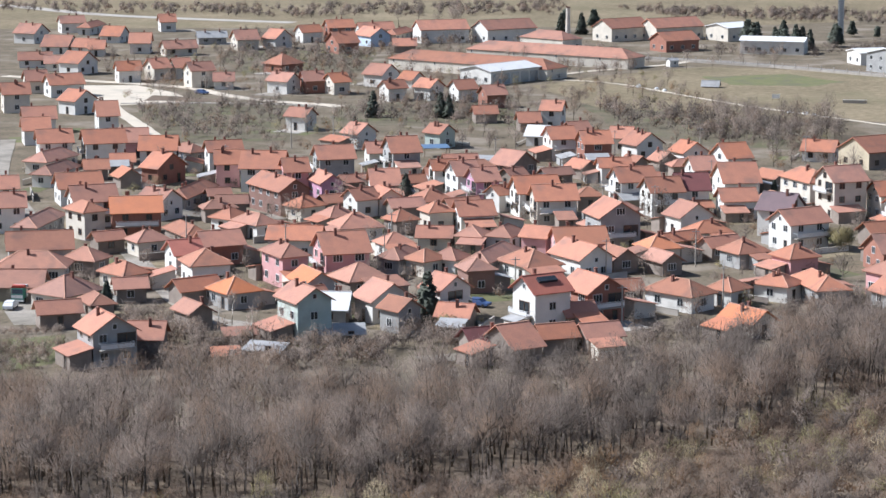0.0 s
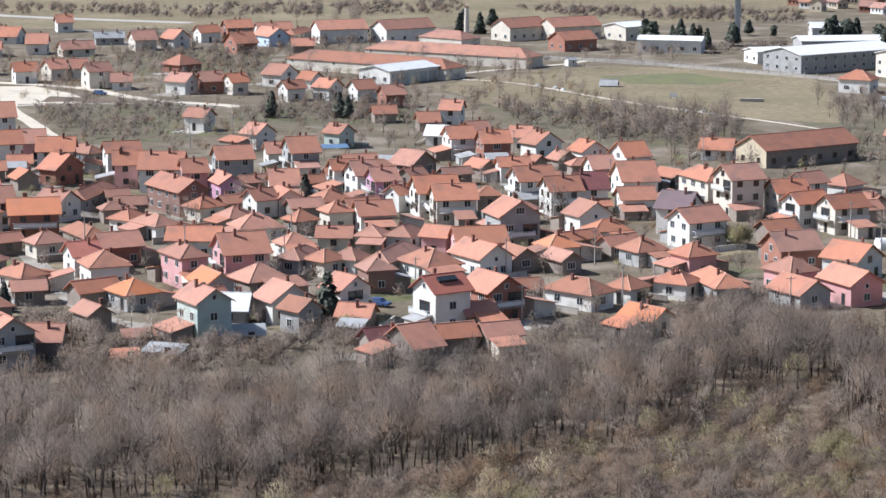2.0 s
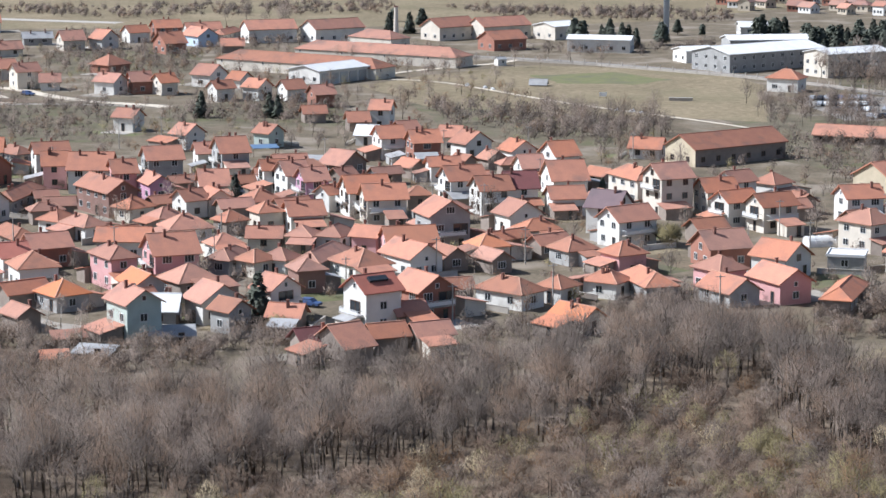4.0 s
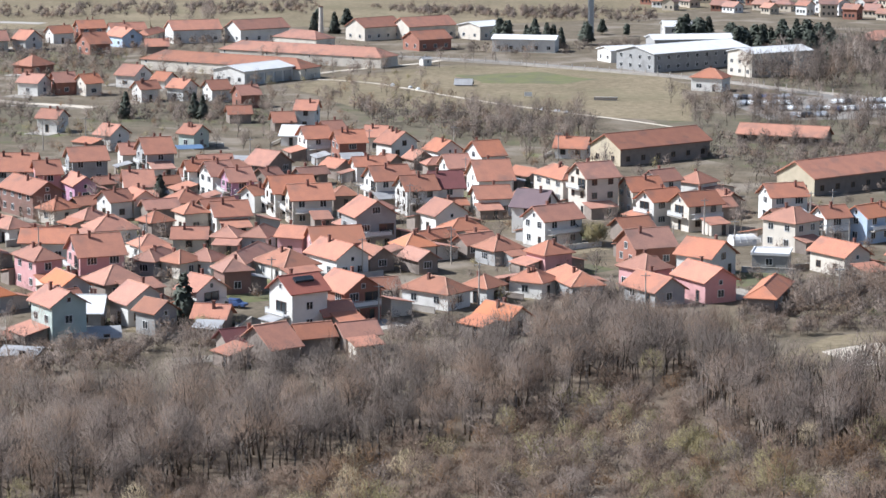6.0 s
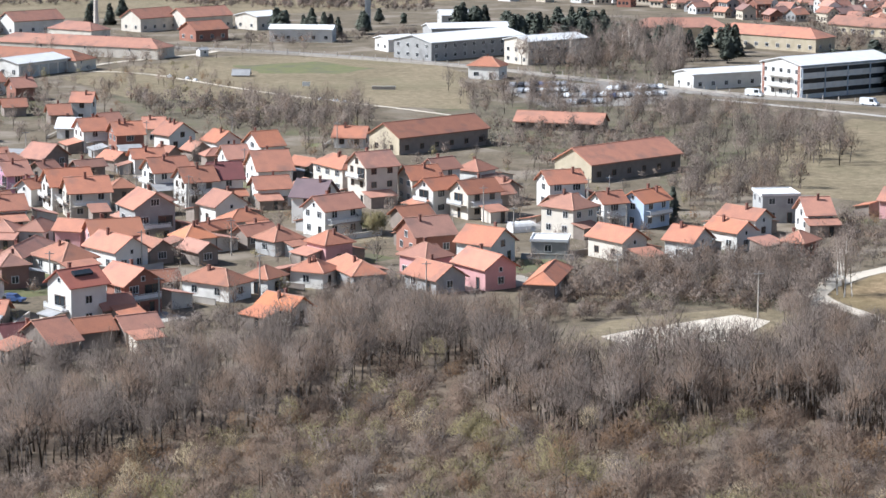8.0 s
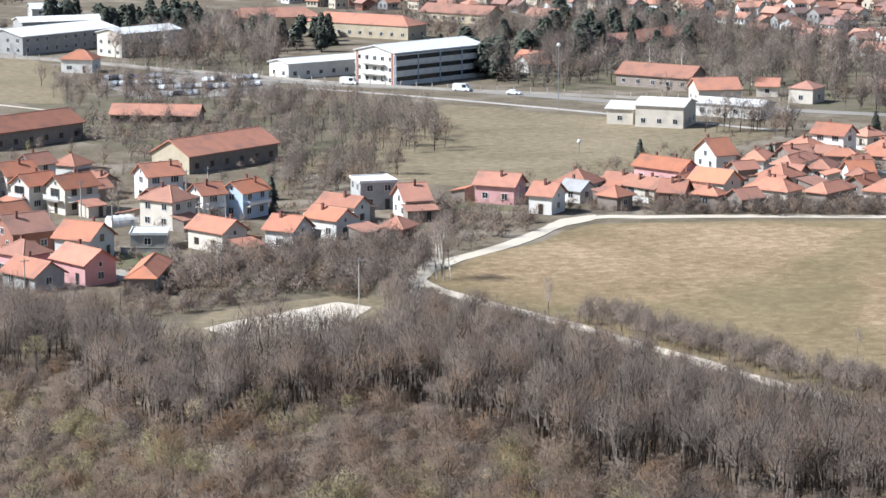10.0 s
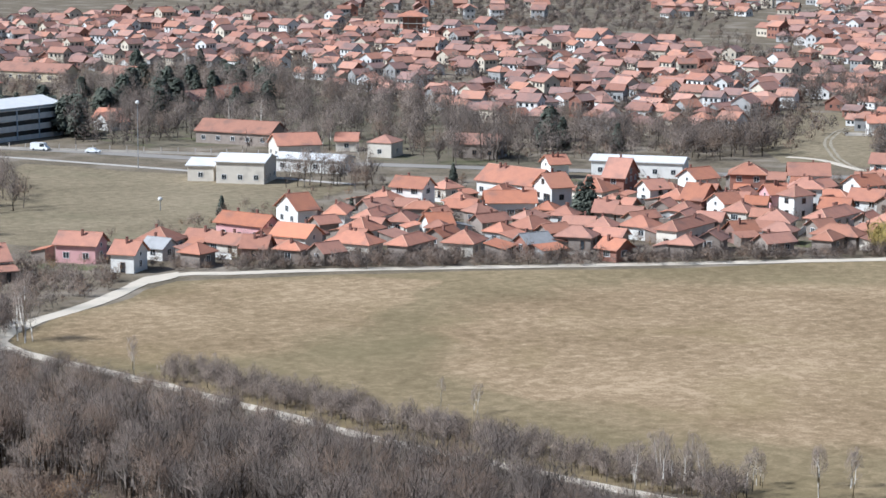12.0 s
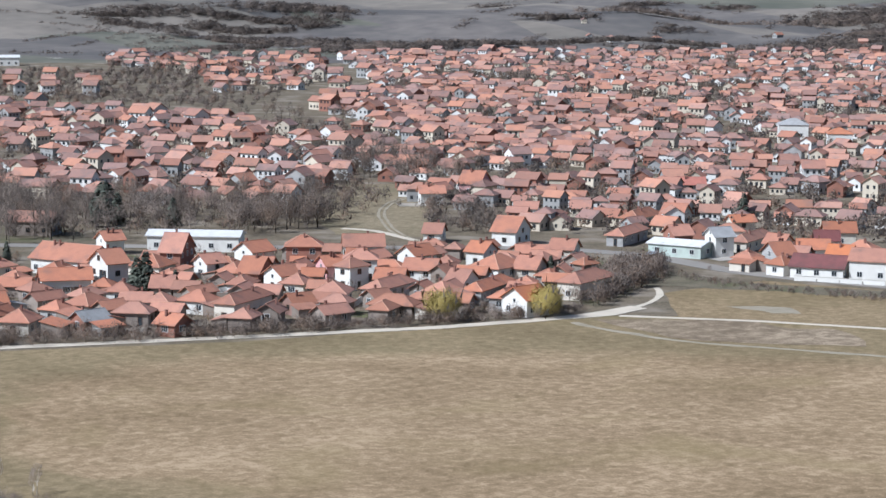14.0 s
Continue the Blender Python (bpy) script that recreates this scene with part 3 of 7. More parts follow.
def patch(name, pts, z, mat, label, category, wobble=2.0, step=6.0):
    """A flat area of ground with an uneven rim."""
    rim = []
    for i, p in enumerate(pts):
        a, b = Vector(p), Vector(pts[(i + 1) % len(pts)])
        k = max(1, int((b - a).length / step))
        for j in range(k):
            q = a.lerp(b, j / k)
            rim.append(q + Vector((noise.noise((q.x / 14, q.y / 14, 3)), noise.noise((q.x / 14, q.y / 14, 9)))) * wobble)
    bm = bmesh.new()
    face = bm.faces.new([bm.verts.new((q.x, q.y, z)) for q in rim])
    bmesh.ops.triangulate(bm, faces=[face])
    bmesh.ops.recalc_face_normals(bm, faces=bm.faces[:])
    if sum(f.normal.z for f in bm.faces) < 0:
        bmesh.ops.reverse_faces(bm, faces=bm.faces[:])
    me = bpy.data.meshes.new(name)
    bm.to_mesh(me)
    bm.free()
    me.materials.append(mat)
    return tagged(put(name, me), label, category, kind="structure")


def fading_patch(name, pts, z, mats, label, category, step):
    """A patch whose rim passes by degrees into the ground about it."""
    ring = [Vector(p) for p in pts]
    turn = 1 if sum(a.x * b.y - b.x * a.y for a, b in zip(ring, ring[1:] + ring[:1])) > 0 else -1
    for k, mat in enumerate(mats):
        rim = []
        for i, p in enumerate(ring):
            d = (ring[(i + 1) % len(ring)] - ring[i - 1]).normalized()
            rim.append(p + Vector((-d.y, d.x)) * turn * step * (k - 1.5))
        patch(name, rim, z + 0.004 * k, mat, label, category, 7.0, 2.5)


def track(name, pts, width, z, mat, label, category, wobble=0.5, thick=0.05):
    """A road or path along a line, with slightly uneven edges."""
    line = []
    n = len(pts)
    for i in range(n - 1):
        p0, p1, p2, p3 = (Vector(pts[min(max(i + k, 0), n - 1)]) for k in (-1, 0, 1, 2))
        m = max(2, int((p2 - p1).length / 5))
        for j in range(m):
            t = j / m
            line.append(0.5 * (2 * p1 + (p2 - p0) * t + (2 * p0 - 5 * p1 + 4 * p2 - p3) * t * t + (3 * p1 - p0 - 3 * p2 + p3) * t ** 3))
    line.append(Vector(pts[-1]))
    v, f = [], []
    for i, p in enumerate(line):
        d = (line[min(i + 1, len(line) - 1)] - line[max(i - 1, 0)]).normalized()
        s = Vector((-d.y, d.x))
        w = width / 2
        a, b = (p + s * (w + wobble * noise.noise((p.x / 6, p.y / 6, 1))), p - s * (w + wobble * noise.noise((p.x / 6, p.y / 6, 5))))
        v += [(a.x, a.y, z), (b.x, b.y, z), (a.x, a.y, z - thick), (b.x, b.y, z - thick)]
        if i:
            c = 4 * i
            f += [(c - 4, c - 3, c + 1, c), (c - 2, c - 4, c, c + 2), (c - 3, c - 1, c + 3, c + 1)]
    return tagged(put(name, mesh_of(name, v, f, [mat])), label, category, kind="structure")


patch("dry_field", [(142, 398), (157, 414), (193, 444), (226, 436), (289, 411), (338, 398), (372, 391), (400, 366), (430, 330), (440, 230), (330, 190), (215, 215),
                    (176, 272), (163, 309), (153, 347), (146, 372)], 0.03, PASTURE, "wide straw-coloured dry grass field sloping gently by the village", "field")
fading_patch("mown_field", [(208, 373), (222, 389), (237, 398), (253, 402), (275, 396), (294, 386), (318, 370), (340, 352), (374, 315), (398, 289), (270, 195), (240, 227), (218, 268), (208, 286), (201, 304), (195, 322), (196, 339), (201, 357)], 0.05, STRAW, "pale mown straw grass in the dry field", "field", 2.6)
patch("bare_earth", [(289, 254), (301, 257), (312, 254), (285, 225), (274, 239)], 0.065, SOIL, "bare brown earth heap at the field", "earth", 5, 3)
fading_patch("upper_field", [(148, 403), (162, 416), (180, 431), (195, 438), (210, 436), (225, 431), (238, 422), (230, 408), (212, 398), (194, 380), (176, 366), (157, 374)], 0.05, STRAW[:4], "tufted pale straw grass beside the gravel road", "field", 1.8)
patch("meadow", [(27, 772), (50, 800), (87, 832), (143, 809), (152, 765), (135, 671), (96, 687), (44, 712)], 0.03, MEADOW, "flat olive winter meadow behind the village", "meadow")
patch("lower_meadow", [(155, 531), (194, 589), (232, 634), (260, 593), (290, 554), (243, 512), (190, 492)], 0.03, MEADOW, "mown greenish winter meadow beside the road", "meadow")
patch("east_field", [(380, 376), (396, 398), (405, 408), (440, 408), (452, 372), (420, 330)], 0.045, STRAW[1], "dry grass field corner at the road bend", "field")
patch("forest_clearing", [(84, 366), (100, 386), (128, 394), (134, 378), (118, 360), (98, 354)], 0.03, MEADOW, "small grassy clearing at the wood's edge", "clearing", 1.0)
patch("concrete_slab", [(96, 374), (102, 378), (122, 387), (126, 381), (117, 368), (99, 363)], 0.10, GRAVEL, "bare pale rubble-strewn slab in a clearing", "slab", 0.3)
patch("gravel_lot", [(-112, 772), (-94, 772), (-82, 753), (-74, 728), (-93, 717), (-106, 734)], 0.05, GRAVEL, "pale gravelled empty building lot", "lot", 2.5)
patch("lot_earth", [(-86, 744), (-78, 740), (-66, 733), (-70, 727), (-88, 730)], 0.06, SOIL, "bare brown earth beside a gravelled lot", "earth", 3, 4)
patch("north_field", [(-330, 960), (-120, 985), (60, 985), (160, 1010), (240, 1100), (160, 1300), (-330, 1250)], 0.03, MEADOW, "far strip of pale fields beyond the village", "field", 8, 20)

patch("green_crop", [(735, 1549), (762, 1537), (690, 1394), (667, 1405)], 0.05, CROP, "far strip of young green crop", "field", 6, 20)
patch("town_common", [(493, 659), (520, 639), (486, 589), (428, 525), (414, 543), (437, 587)], 0.03, MEADOW, "rough grassy bank inside the town", "common", 3)
RUT = [(496, 612), (490, 607), (474, 596), (455, 576), (439, 553), (431, 540), (424, 525), (421, 506), (427, 494)]
for side in (-0.85, 0.85):
    track("bank_track", [(x + side * 0.8, y - side * 0.6) for x, y in RUT], 0.8, 0.09, PALE_SOIL, "pale wheel rut of a track curving up a grassy bank", "track", 0.35)
track("bank_lane", [(423, 553), (427, 543), (424, 530), (422, 519)], 2.6, 0.10, GRAVEL, "short whitish lane at the foot of a bank", "lane", 0.5)
track("gravel_road", [(332, 400), (289, 416), (246, 433), (226, 441), (205, 447), (192, 450), (169, 428), (153, 416), (142, 405)], 3.6, 0.10, GRAVEL, "white gravel road along the field's edge", "road", 0.45)
track("gravel_track", [(142, 407), (141, 391), (147, 371), (154, 346), (163, 310), (175, 275), (186, 245)], 2.7, 0.11, GRAVEL, "pale gravel track between wood and field", "track", 0.7)
track("field_lane", [(332, 400), (362, 394), (374, 393)], 4.0, 0.105, GRAVEL, "pale gravel lane by the last gardens", "lane", 0.7)
track("field_path", [(373, 389), (383, 376), (392, 364), (407, 338), (425, 300)], 2.0, 0.10, GRAVEL, "narrow pale path worn across dry grass", "path", 0.5)
track("scraped_soil", [(359, 388), (357, 380), (358, 369), (359, 358), (367, 340), (378, 318)], 1.6, 0.094, PALE_SOIL, "thin streak of scraped pale soil in dry grass", "ground", 1.3)
patch("bare_ground", [(364, 388), (374, 384), (386, 368), (396, 345), (384, 330), (368, 346), (361, 362)], 0.085, TRODDEN, "bare brown soil and thin grass between two paths", "ground", 6.0, 2.5)
track("main_road", [(40, 880), (67, 863), (89, 850), (108, 835), (156, 785), (205, 702), (245, 665), (278, 623), (309, 594), (345, 562), (390, 525), (428, 495), (441, 481), (449, 457), (446, 421), (455, 384), (470, 340)],
      7.0, 0.12, ASPHALT, "grey asphalt main road with pale edges", "road", 0.1)
track("meadow_road", [(205, 684), (212, 677), (237, 643), (263, 602), (290, 556)], 2.6, 0.10, CONCRETE, "narrow concrete lane beside the main road", "lane", 0.2)
track("meadow_path", [(37, 788), (55, 775), (84, 721), (119, 671), (131, 650)], 1.6, 0.10, GRAVEL, "thin trodden path across the meadow", "path", 0.5)
track("barn_path", [(18, 774), (29, 792), (45, 813), (60, 825), (76, 838), (84, 850)], 2.6, 0.09, GRAVEL, "pale track past the long barns", "track", 0.4)
track("village_street", [(-30, 714), (-34, 719), (-52, 730), (-65, 745), (-77, 764), (-94, 776), (-140, 800)], 4.5, 0.10, GRAVEL, "pale gravelled village street", "road", 0.4)
track("lot_lane", [(-93, 722), (-78, 724), (-58, 723), (-36, 717)], 3.0, 0.09, DUST, "dusty lane below an empty lot", "lane", 0.4)
track("village_lane", [(-74, 643), (-75, 648), (-83, 676), (-92, 705), (-95, 720)], 4.0, 0.10, GRAVEL, "pale gravelled village lane", "road", 0.3)
track("west_street", [(-112, 640), (-106, 595), (-100, 560), (-88, 520), (-80, 480)], 5.0, 0.10, DUST, "pale concrete street between houses", "road", 0.3)
track("front_lane", [(-61, 476), (-54, 452), (-45, 422), (-37, 405), (-27, 400)], 4.0, 0.09, DUST, "pale concrete lane down to the last houses", "road", 0.3)
patch("truck_yard", [(-74.5, 416), (-73.5, 428), (-70, 427), (-69.5, 419), (-63.5, 402.5), (-70, 402)], 0.075, DUST, "pale concrete yard beside a garage", "yard", 0.3, 2.0)
track("far_road", [(-260, 1140), (-194, 1103), (-137, 1047), (-60, 1010)], 8.0, 0.10, CONCRETE, "far pale road across the fields", "road", 0.3)
patch("lane_mouth", [(362, 396), (375, 396.5), (385, 398), (385, 393), (373, 390), (362, 391.5)], 0.108, GRAVEL, "trodden white gravel where two lanes meet", "ground", 1.0, 3.0)
patch("road_bend", [(138, 403), (150, 420), (151, 415), (145, 404), (139, 393), (138, 385), (135, 383), (135, 393)], 0.115, GRAVEL, "broad white gravel at the road bend", "ground", 1.0, 3.0)
patch("gravel_corner", [(183, 444.5), (188, 451), (197, 453), (194, 447.5), (187, 443)], 0.113, GRAVEL, "trodden white gravel at a corner of the road", "ground", 1.0, 3.0)
patch("bare_patch", [(402, 385), (409, 381), (409, 373), (405, 367), (400, 371), (402, 378)], 0.06, PALE_SOIL, "bare pale trodden soil in dry grass", "ground", 4.0, 1.0)
patch("rank_ground", [(-88, 711), (-47, 740), (-37, 640), (-68, 633)], 0.009, FALLOW, "brown rank grass and dead weeds under scrub", "ground", 4.0, 6.0)
patch("rank_ground", [(-80, 884), (-25, 893), (-24, 813), (-64, 806)], 0.0101, FALLOW, "brown rank grass and dead weeds under scrub", "ground", 4.0, 6.0)
patch("rank_ground", [(-30, 716), (20, 751), (23, 664), (-1, 667), (-30, 676)], 0.0112, FALLOW, "brown rank grass and dead weeds under scrub", "ground", 4.0, 6.0)
patch("rank_ground", [(40, 721), (66, 707), (102, 649), (93, 618), (66, 629), (46, 661)], 0.0123, FALLOW, "brown rank grass and dead weeds under scrub", "ground", 4.0, 6.0)
patch("rank_ground", [(170, 663), (204, 652), (218, 607), (200, 545), (181, 543), (157, 541), (144, 496), (164, 610)], 0.0134, FALLOW, "brown rank grass and dead weeds under scrub", "ground", 4.0, 6.0)
patch("rank_ground", [(372, 925), (436, 891), (436, 820), (420, 730), (383, 659), (353, 570), (319, 575), (321, 611), (321, 667), (299, 744)], 0.0145, FALLOW, "brown rank grass and dead weeds under scrub", "ground", 4.0, 6.0)
patch("rank_ground", [(93, 413), (115, 431), (148, 437), (147, 412), (132, 385), (122, 396), (96, 404)], 0.0156, FALLOW, "brown rank grass and dead weeds under scrub", "ground", 4.0, 6.0)
patch("rank_ground", [(181, 799), (221, 871), (250, 861), (209, 719), (188, 726), (171, 740)], 0.0167, FALLOW, "brown rank grass and dead weeds under scrub", "ground", 4.0, 6.0)
patch("rank_ground", [(321, 838), (367, 823), (399, 768), (336, 647), (313, 647), (274, 652), (268, 700)], 0.0178, FALLOW, "brown rank grass and dead weeds under scrub", "ground", 4.0, 6.0)
patch("embankment", [(434, 468), (434, 436), (432, 411), (449, 379), (453, 369), (445, 362), (440, 372), (422, 402), (410, 418), (377, 401), (381, 415)], 0.07, FALLOW, "dark weedy bank below the main road", "ground", 4.0, 1.5)
track("town_road", [(728, 1674), (754, 1564), (784, 1512), (831, 1451), (849, 1408)], 6.0, 0.12, CONCRETE, "far pale road past the town", "road", 0.3)
track("verge_path", [(382, 395), (392, 399), (402, 406), (410, 415)], 1.5, 0.104, GRAVEL, "thin pale path along a grassy bank", "path", 0.4)
patch("rank_ground", [(127, 700), (174, 671), (174, 595), (157, 538), (145, 562), (121, 593), (117, 637)], 0.021, FALLOW, "brown dead grass and weeds by the barns", "ground", 4.0, 6.0)

# ---- the houses: place, turn, length, width, roof form, storeys, roof and wall colour ----
house(289.0, 715.0, -58, 8.5, 7.0, "g", 1, "r", "w")
house(-70.6, 894.2, 20, 7.8, 9.1, "g", 1.5, "r", "c")
house(452.0, 426.0, 15, 5.7, 5.2, "h", 1, "r", "w")
house(-106.6, 970.8, 14, 5.8, 8.1, "g", 1.5, "r", "w")
house(-90.2, 791.6, 30, 5.6, 7.9, "g", 1.5, "r", "c")
house(-31.8, 749.2, 29, 5.2, 7.0, "g", 1.5, "r", "c")
house(-9.6, 766.8, -38, 5.2, 6.4, "g", 1, "r", "w")
house(-38.4, 927.1, 19, 9.6, 7.6, "g", 2, "r", "k")
house(11.3, 677.8, 9, 5.9, 5.4, "g", 1, "r", "u")
house(-25.4, 935.9, 19, 12.9, 7.0, "g", 1.5, "r", "w")
house(490.2, 434.2, -44, 5.8, 6.6, "g", 1.5, "d", "w")
house(481.3, 430.8, -45, 7.8, 6.3, "g", 1, "r", "w")
house(-47.8, 751.6, -34, 7.3, 6.6, "g", 1.5, "r", "w")
house(-49.4, 924.1, 27, 7.7, 6.9, "g", 1.5, "r", "w")
house(-21.0, 625.8, -43, 5.2, 6.7, "g", 1.5, "r", "w")
house(-120.0, 870.5, 3, 5.2, 8.0, "g", 1, "r", "w")
house(-59.2, 898.2, -38, 6.0, 8.9, "g", 1.5, "r", "w")
house(5.8, 729.5, 24, 5.9, 7.0, "g", 1.5, "r", "w")
house(-98.6, 784.1, 17, 6.9, 7.5, "g", 1.5, "r", "w")
house(510.3, 483.8, -23, 6.7, 5.0, "g", 1, "r", "c")
house(-84.3, 915.2, 11, 10.1, 5.8, "g", 1, "e", "g")
house(-39.4, 752.9, 18, 6.0, 7.6, "g", 1.5, "r", "k")
house(574.2, 567.0, -38, 8.8, 6.1, "g", 1, "R", "g")
house(-51.9, 813.7, 46, 9.3, 8.8, "h", 1, "r", "k")
house(-83.2, 794.0, 24, 5.2, 7.5, "g", 1.5, "r", "c")
house(14.1, 714.5, 20, 5.8, 7.1, "g", 1.5, "r", "k")
house(506.7, 444.5, -41, 8.0, 7.1, "g", 1.5, "r", "c")
house(-25.5, 909.5, -57, 11.0, 8.2, "g", 1.5, "r", "l")
house(29.3, 663.1, -15, 5.2, 6.5, "g", 2, "r", "w")
house(450.5, 413.0, 8, 6.3, 5.1, "h", 1, "r", "w")
house(482.7, 586.6, -31, 7.3, 5.9, "g", 1.5, "r", "w")
house(-105.9, 880.4, 1, 6.9, 9.4, "g", 1.5, "o", "w")
house(-14.6, 731.5, 28, 5.9, 6.0, "g", 1.5, "r", "w")
house(-74.8, 768.2, 27, 7.4, 6.8, "g", 2, "r", "c")
house(-37.6, 661.8, -29, 6.0, 5.8, "g", 1.5, "r", "w")
house(-91.8, 872.1, 22, 11.2, 7.2, "g", 1, "b", "c")
house(-120.6, 923.2, -15, 7.4, 9.4, "g", 1, "r", "w")
house(467.4, 465.7, -19, 5.2, 7.1, "g", 1.5, "r", "k")
house(464.4, 447.7, -19, 5.2, 6.2, "g", 2, "e", "w")
house(-4.1, 734.1, -39, 5.9, 6.5, "g", 1.5, "r", "w")
house(-19.0, 771.6, -37, 7.1, 8.5, "g", 1.5, "r", "w")
house(474.8, 436.8, -72, 5.2, 6.4, "g", 1.5, "r", "c")
house(366, 494, -38, 8.6, 7.0, "h", 2, "r", "k")
house(362, 466, -38, 7.6, 6.5, "h", 2, "r", "w")
house(10.6, 376.2, 33, 5.1, 8.6, "g", 1, "r", "u")
house(-51.1, 374.2, -62, 6.9, 7.0, "g", 2, "r", "g")
house(5.8, 379.1, 23, 5.1, 4.9, "g", 1, "d", "u")
house(17.3, 382.1, 21, 5.5, 4.9, "g", 1, "r", "u")
house(24.2, 382.8, 22, 5.8, 4.9, "g", 1, "r", "u")
house(-22.0, 391.3, -61, 7.4, 5.9, "g", 2.5, "r", "n")
house(48.9, 395.0, -52, 7.3, 4.9, "g", 1, "o", "c")
house(2.2, 398.5, -17, 5.1, 4.9, "g", 1, "r", "u")
house(15.9, 398.7, 31, 6.7, 6.7, "g", 2.5, "R", "w", "s")
house(21.6, 399.4, 21, 5.1, 4.9, "g", 1, "r", "u")
house(-9.8, 407.2, -59, 6.0, 7.6, "g", 1.5, "r", "w")
house(24.7, 406.9, -60, 8.2, 7.1, "g", 2, "r", "k")
house(0.5, 407.9, -53, 5.1, 6.2, "g", 2, "r", "w")
house(40.0, 417.1, -45, 10.1, 6.0, "h", 1, "b", "w")
house(-35.4, 418.7, -56, 6.8, 6.2, "h", 1, "o", "g")
house(48.6, 419.9, 46, 5.1, 4.9, "h", 1, "b", "w")
house(-22.4, 422.7, -65, 7.8, 5.1, "g", 1.5, "o", "g")
house(77.6, 417.2, -63, 8.7, 6.3, "g", 1, "r", "g")
house(57.5, 424.4, -36, 6.4, 5.1, "h", 1, "r", "w")
house(86.8, 419.5, -67, 9.6, 6.4, "g", 1.5, "r", "p")
house(64.6, 423.8, -77, 13.0, 5.5, "h", 1, "r", "g")
house(-14.6, 430.2, 31, 7.5, 7.3, "h", 1, "b", "u")
house(5.8, 432.5, -71, 5.6, 4.9, "h", 1.5, "b", "m")
house(78.0, 428.5, -59, 7.0, 6.1, "h", 1.5, "r", "p")
house(-56.2, 435.3, -46, 7.1, 5.3, "h", 1, "b", "c")
house(-28.1, 439.2, -62, 9.0, 4.9, "h", 2, "r", "p")
house(-42.1, 438.4, -69, 7.4, 6.9, "h", 1.5, "b", "w")
house(-18.3, 444.8, 17, 8.0, 9.3, "g", 2, "r", "p")
house(15.7, 444.9, -59, 9.6, 7.1, "h", 1, "b", "w")
house(25.0, 447.5, -60, 9.9, 6.8, "g", 1.5, "r", "w")
house(-3.2, 448.5, 44, 5.3, 4.9, "h", 1, "b", "c")
house(63.3, 445.0, 28, 6.0, 5.8, "h", 1.5, "r", "p")
house(1.3, 450.0, -32, 5.1, 4.9, "h", 1, "r", "w")
house(91.7, 442.4, -48, 7.7, 7.5, "g", 1.5, "r", "w")
house(-47.2, 450.6, 25, 5.1, 6.3, "g", 1.5, "R", "w")
house(116.3, 441.8, -63, 9.5, 5.9, "g", 1.5, "r", "c")
house(128.9, 438.4, -49, 6.0, 6.6, "g", 1.5, "r", "w")
house(55.6, 457.3, 29, 6.4, 6.3, "h", 1, "b", "g")
house(82.6, 453.6, 16, 8.1, 8.4, "g", 1.5, "b", "k")
house(-41.7, 460.4, 24, 7.3, 6.6, "g", 1.5, "r", "k")
house(25.3, 462.8, 10, 9.2, 7.4, "g", 1.5, "o", "p")
house(150.2, 438.5, 43, 5.7, 4.9, "h", 1, "r", "k")
house(40.1, 461.8, 21, 6.2, 6.2, "h", 1, "o", "c")
house(-9.2, 466.2, 25, 5.5, 5.2, "h", 1, "r", "w")
house(-27.7, 466.8, -7, 9.5, 6.2, "g", 1.5, "r", "w")
house(139.7, 447.3, -59, 7.7, 5.2, "g", 1.5, "r", "w")
house(18.2, 468.6, -28, 5.1, 4.9, "g", 1.5, "r", "p")
house(-55.9, 469.6, 31, 6.3, 5.1, "h", 1, "r", "c")
house(5.6, 475.3, 72, 5.5, 4.9, "h", 1, "b", "c")
house(-1.5, 475.8, -5, 6.2, 5.1, "g", 1, "r", "c")
house(12.0, 475.9, 66, 7.6, 4.9, "h", 1, "b", "w")
house(32.6, 476.3, -72, 8.1, 8.1, "g", 2.5, "r", "g")
house(68.4, 476.6, 29, 9.0, 7.0, "g", 2, "r", "w", "b")
house(113.6, 468.7, -54, 8.1, 7.0, "h", 2, "b", "c")
house(51.2, 479.9, 18, 7.2, 5.5, "h", 1, "o", "w")
house(147.0, 461.4, -57, 9.0, 4.9, "g", 1.5, "r", "w")
house(-17.0, 486.2, 19, 8.5, 7.3, "h", 1, "r", "w")
house(122.9, 474.4, 16, 5.1, 5.5, "g", 2, "r", "w", "b")
house(161.9, 464.2, -2, 5.1, 8.3, "g", 1.5, "r", "w")
house(-37.1, 490.5, -52, 8.4, 4.9, "h", 1, "b", "w")
house(130.8, 475.3, 35, 7.9, 5.6, "g", 2, "o", "l", "b")
house(-60.7, 490.5, 10, 9.4, 7.7, "g", 2, "o", "k", "b")
house(6.1, 496.0, 13, 6.8, 7.1, "g", 1.5, "r", "w")
house(48.9, 493.9, -64, 6.2, 7.4, "g", 1.5, "r", "w")
house(-1.3, 497.4, 25, 5.1, 4.9, "h", 1.5, "r", "c")
house(67.1, 493.2, -29, 6.4, 8.6, "g", 2, "v", "w")
house(-42.6, 496.8, 52, 5.6, 5.3, "h", 1, "r", "w")
house(-21.5, 498.9, 36, 6.1, 5.2, "h", 1, "r", "w")
house(99.9, 492.7, 23, 8.0, 6.5, "g", 2, "r", "c", "b")
house(22.5, 506.6, 9, 8.2, 7.8, "g", 2, "r", "c", "b")
house(93.5, 498.5, 28, 7.6, 5.7, "g", 2, "r", "w")
house(185.1, 475.3, -44, 8.6, 6.3, "g", 1.5, "r", "p")
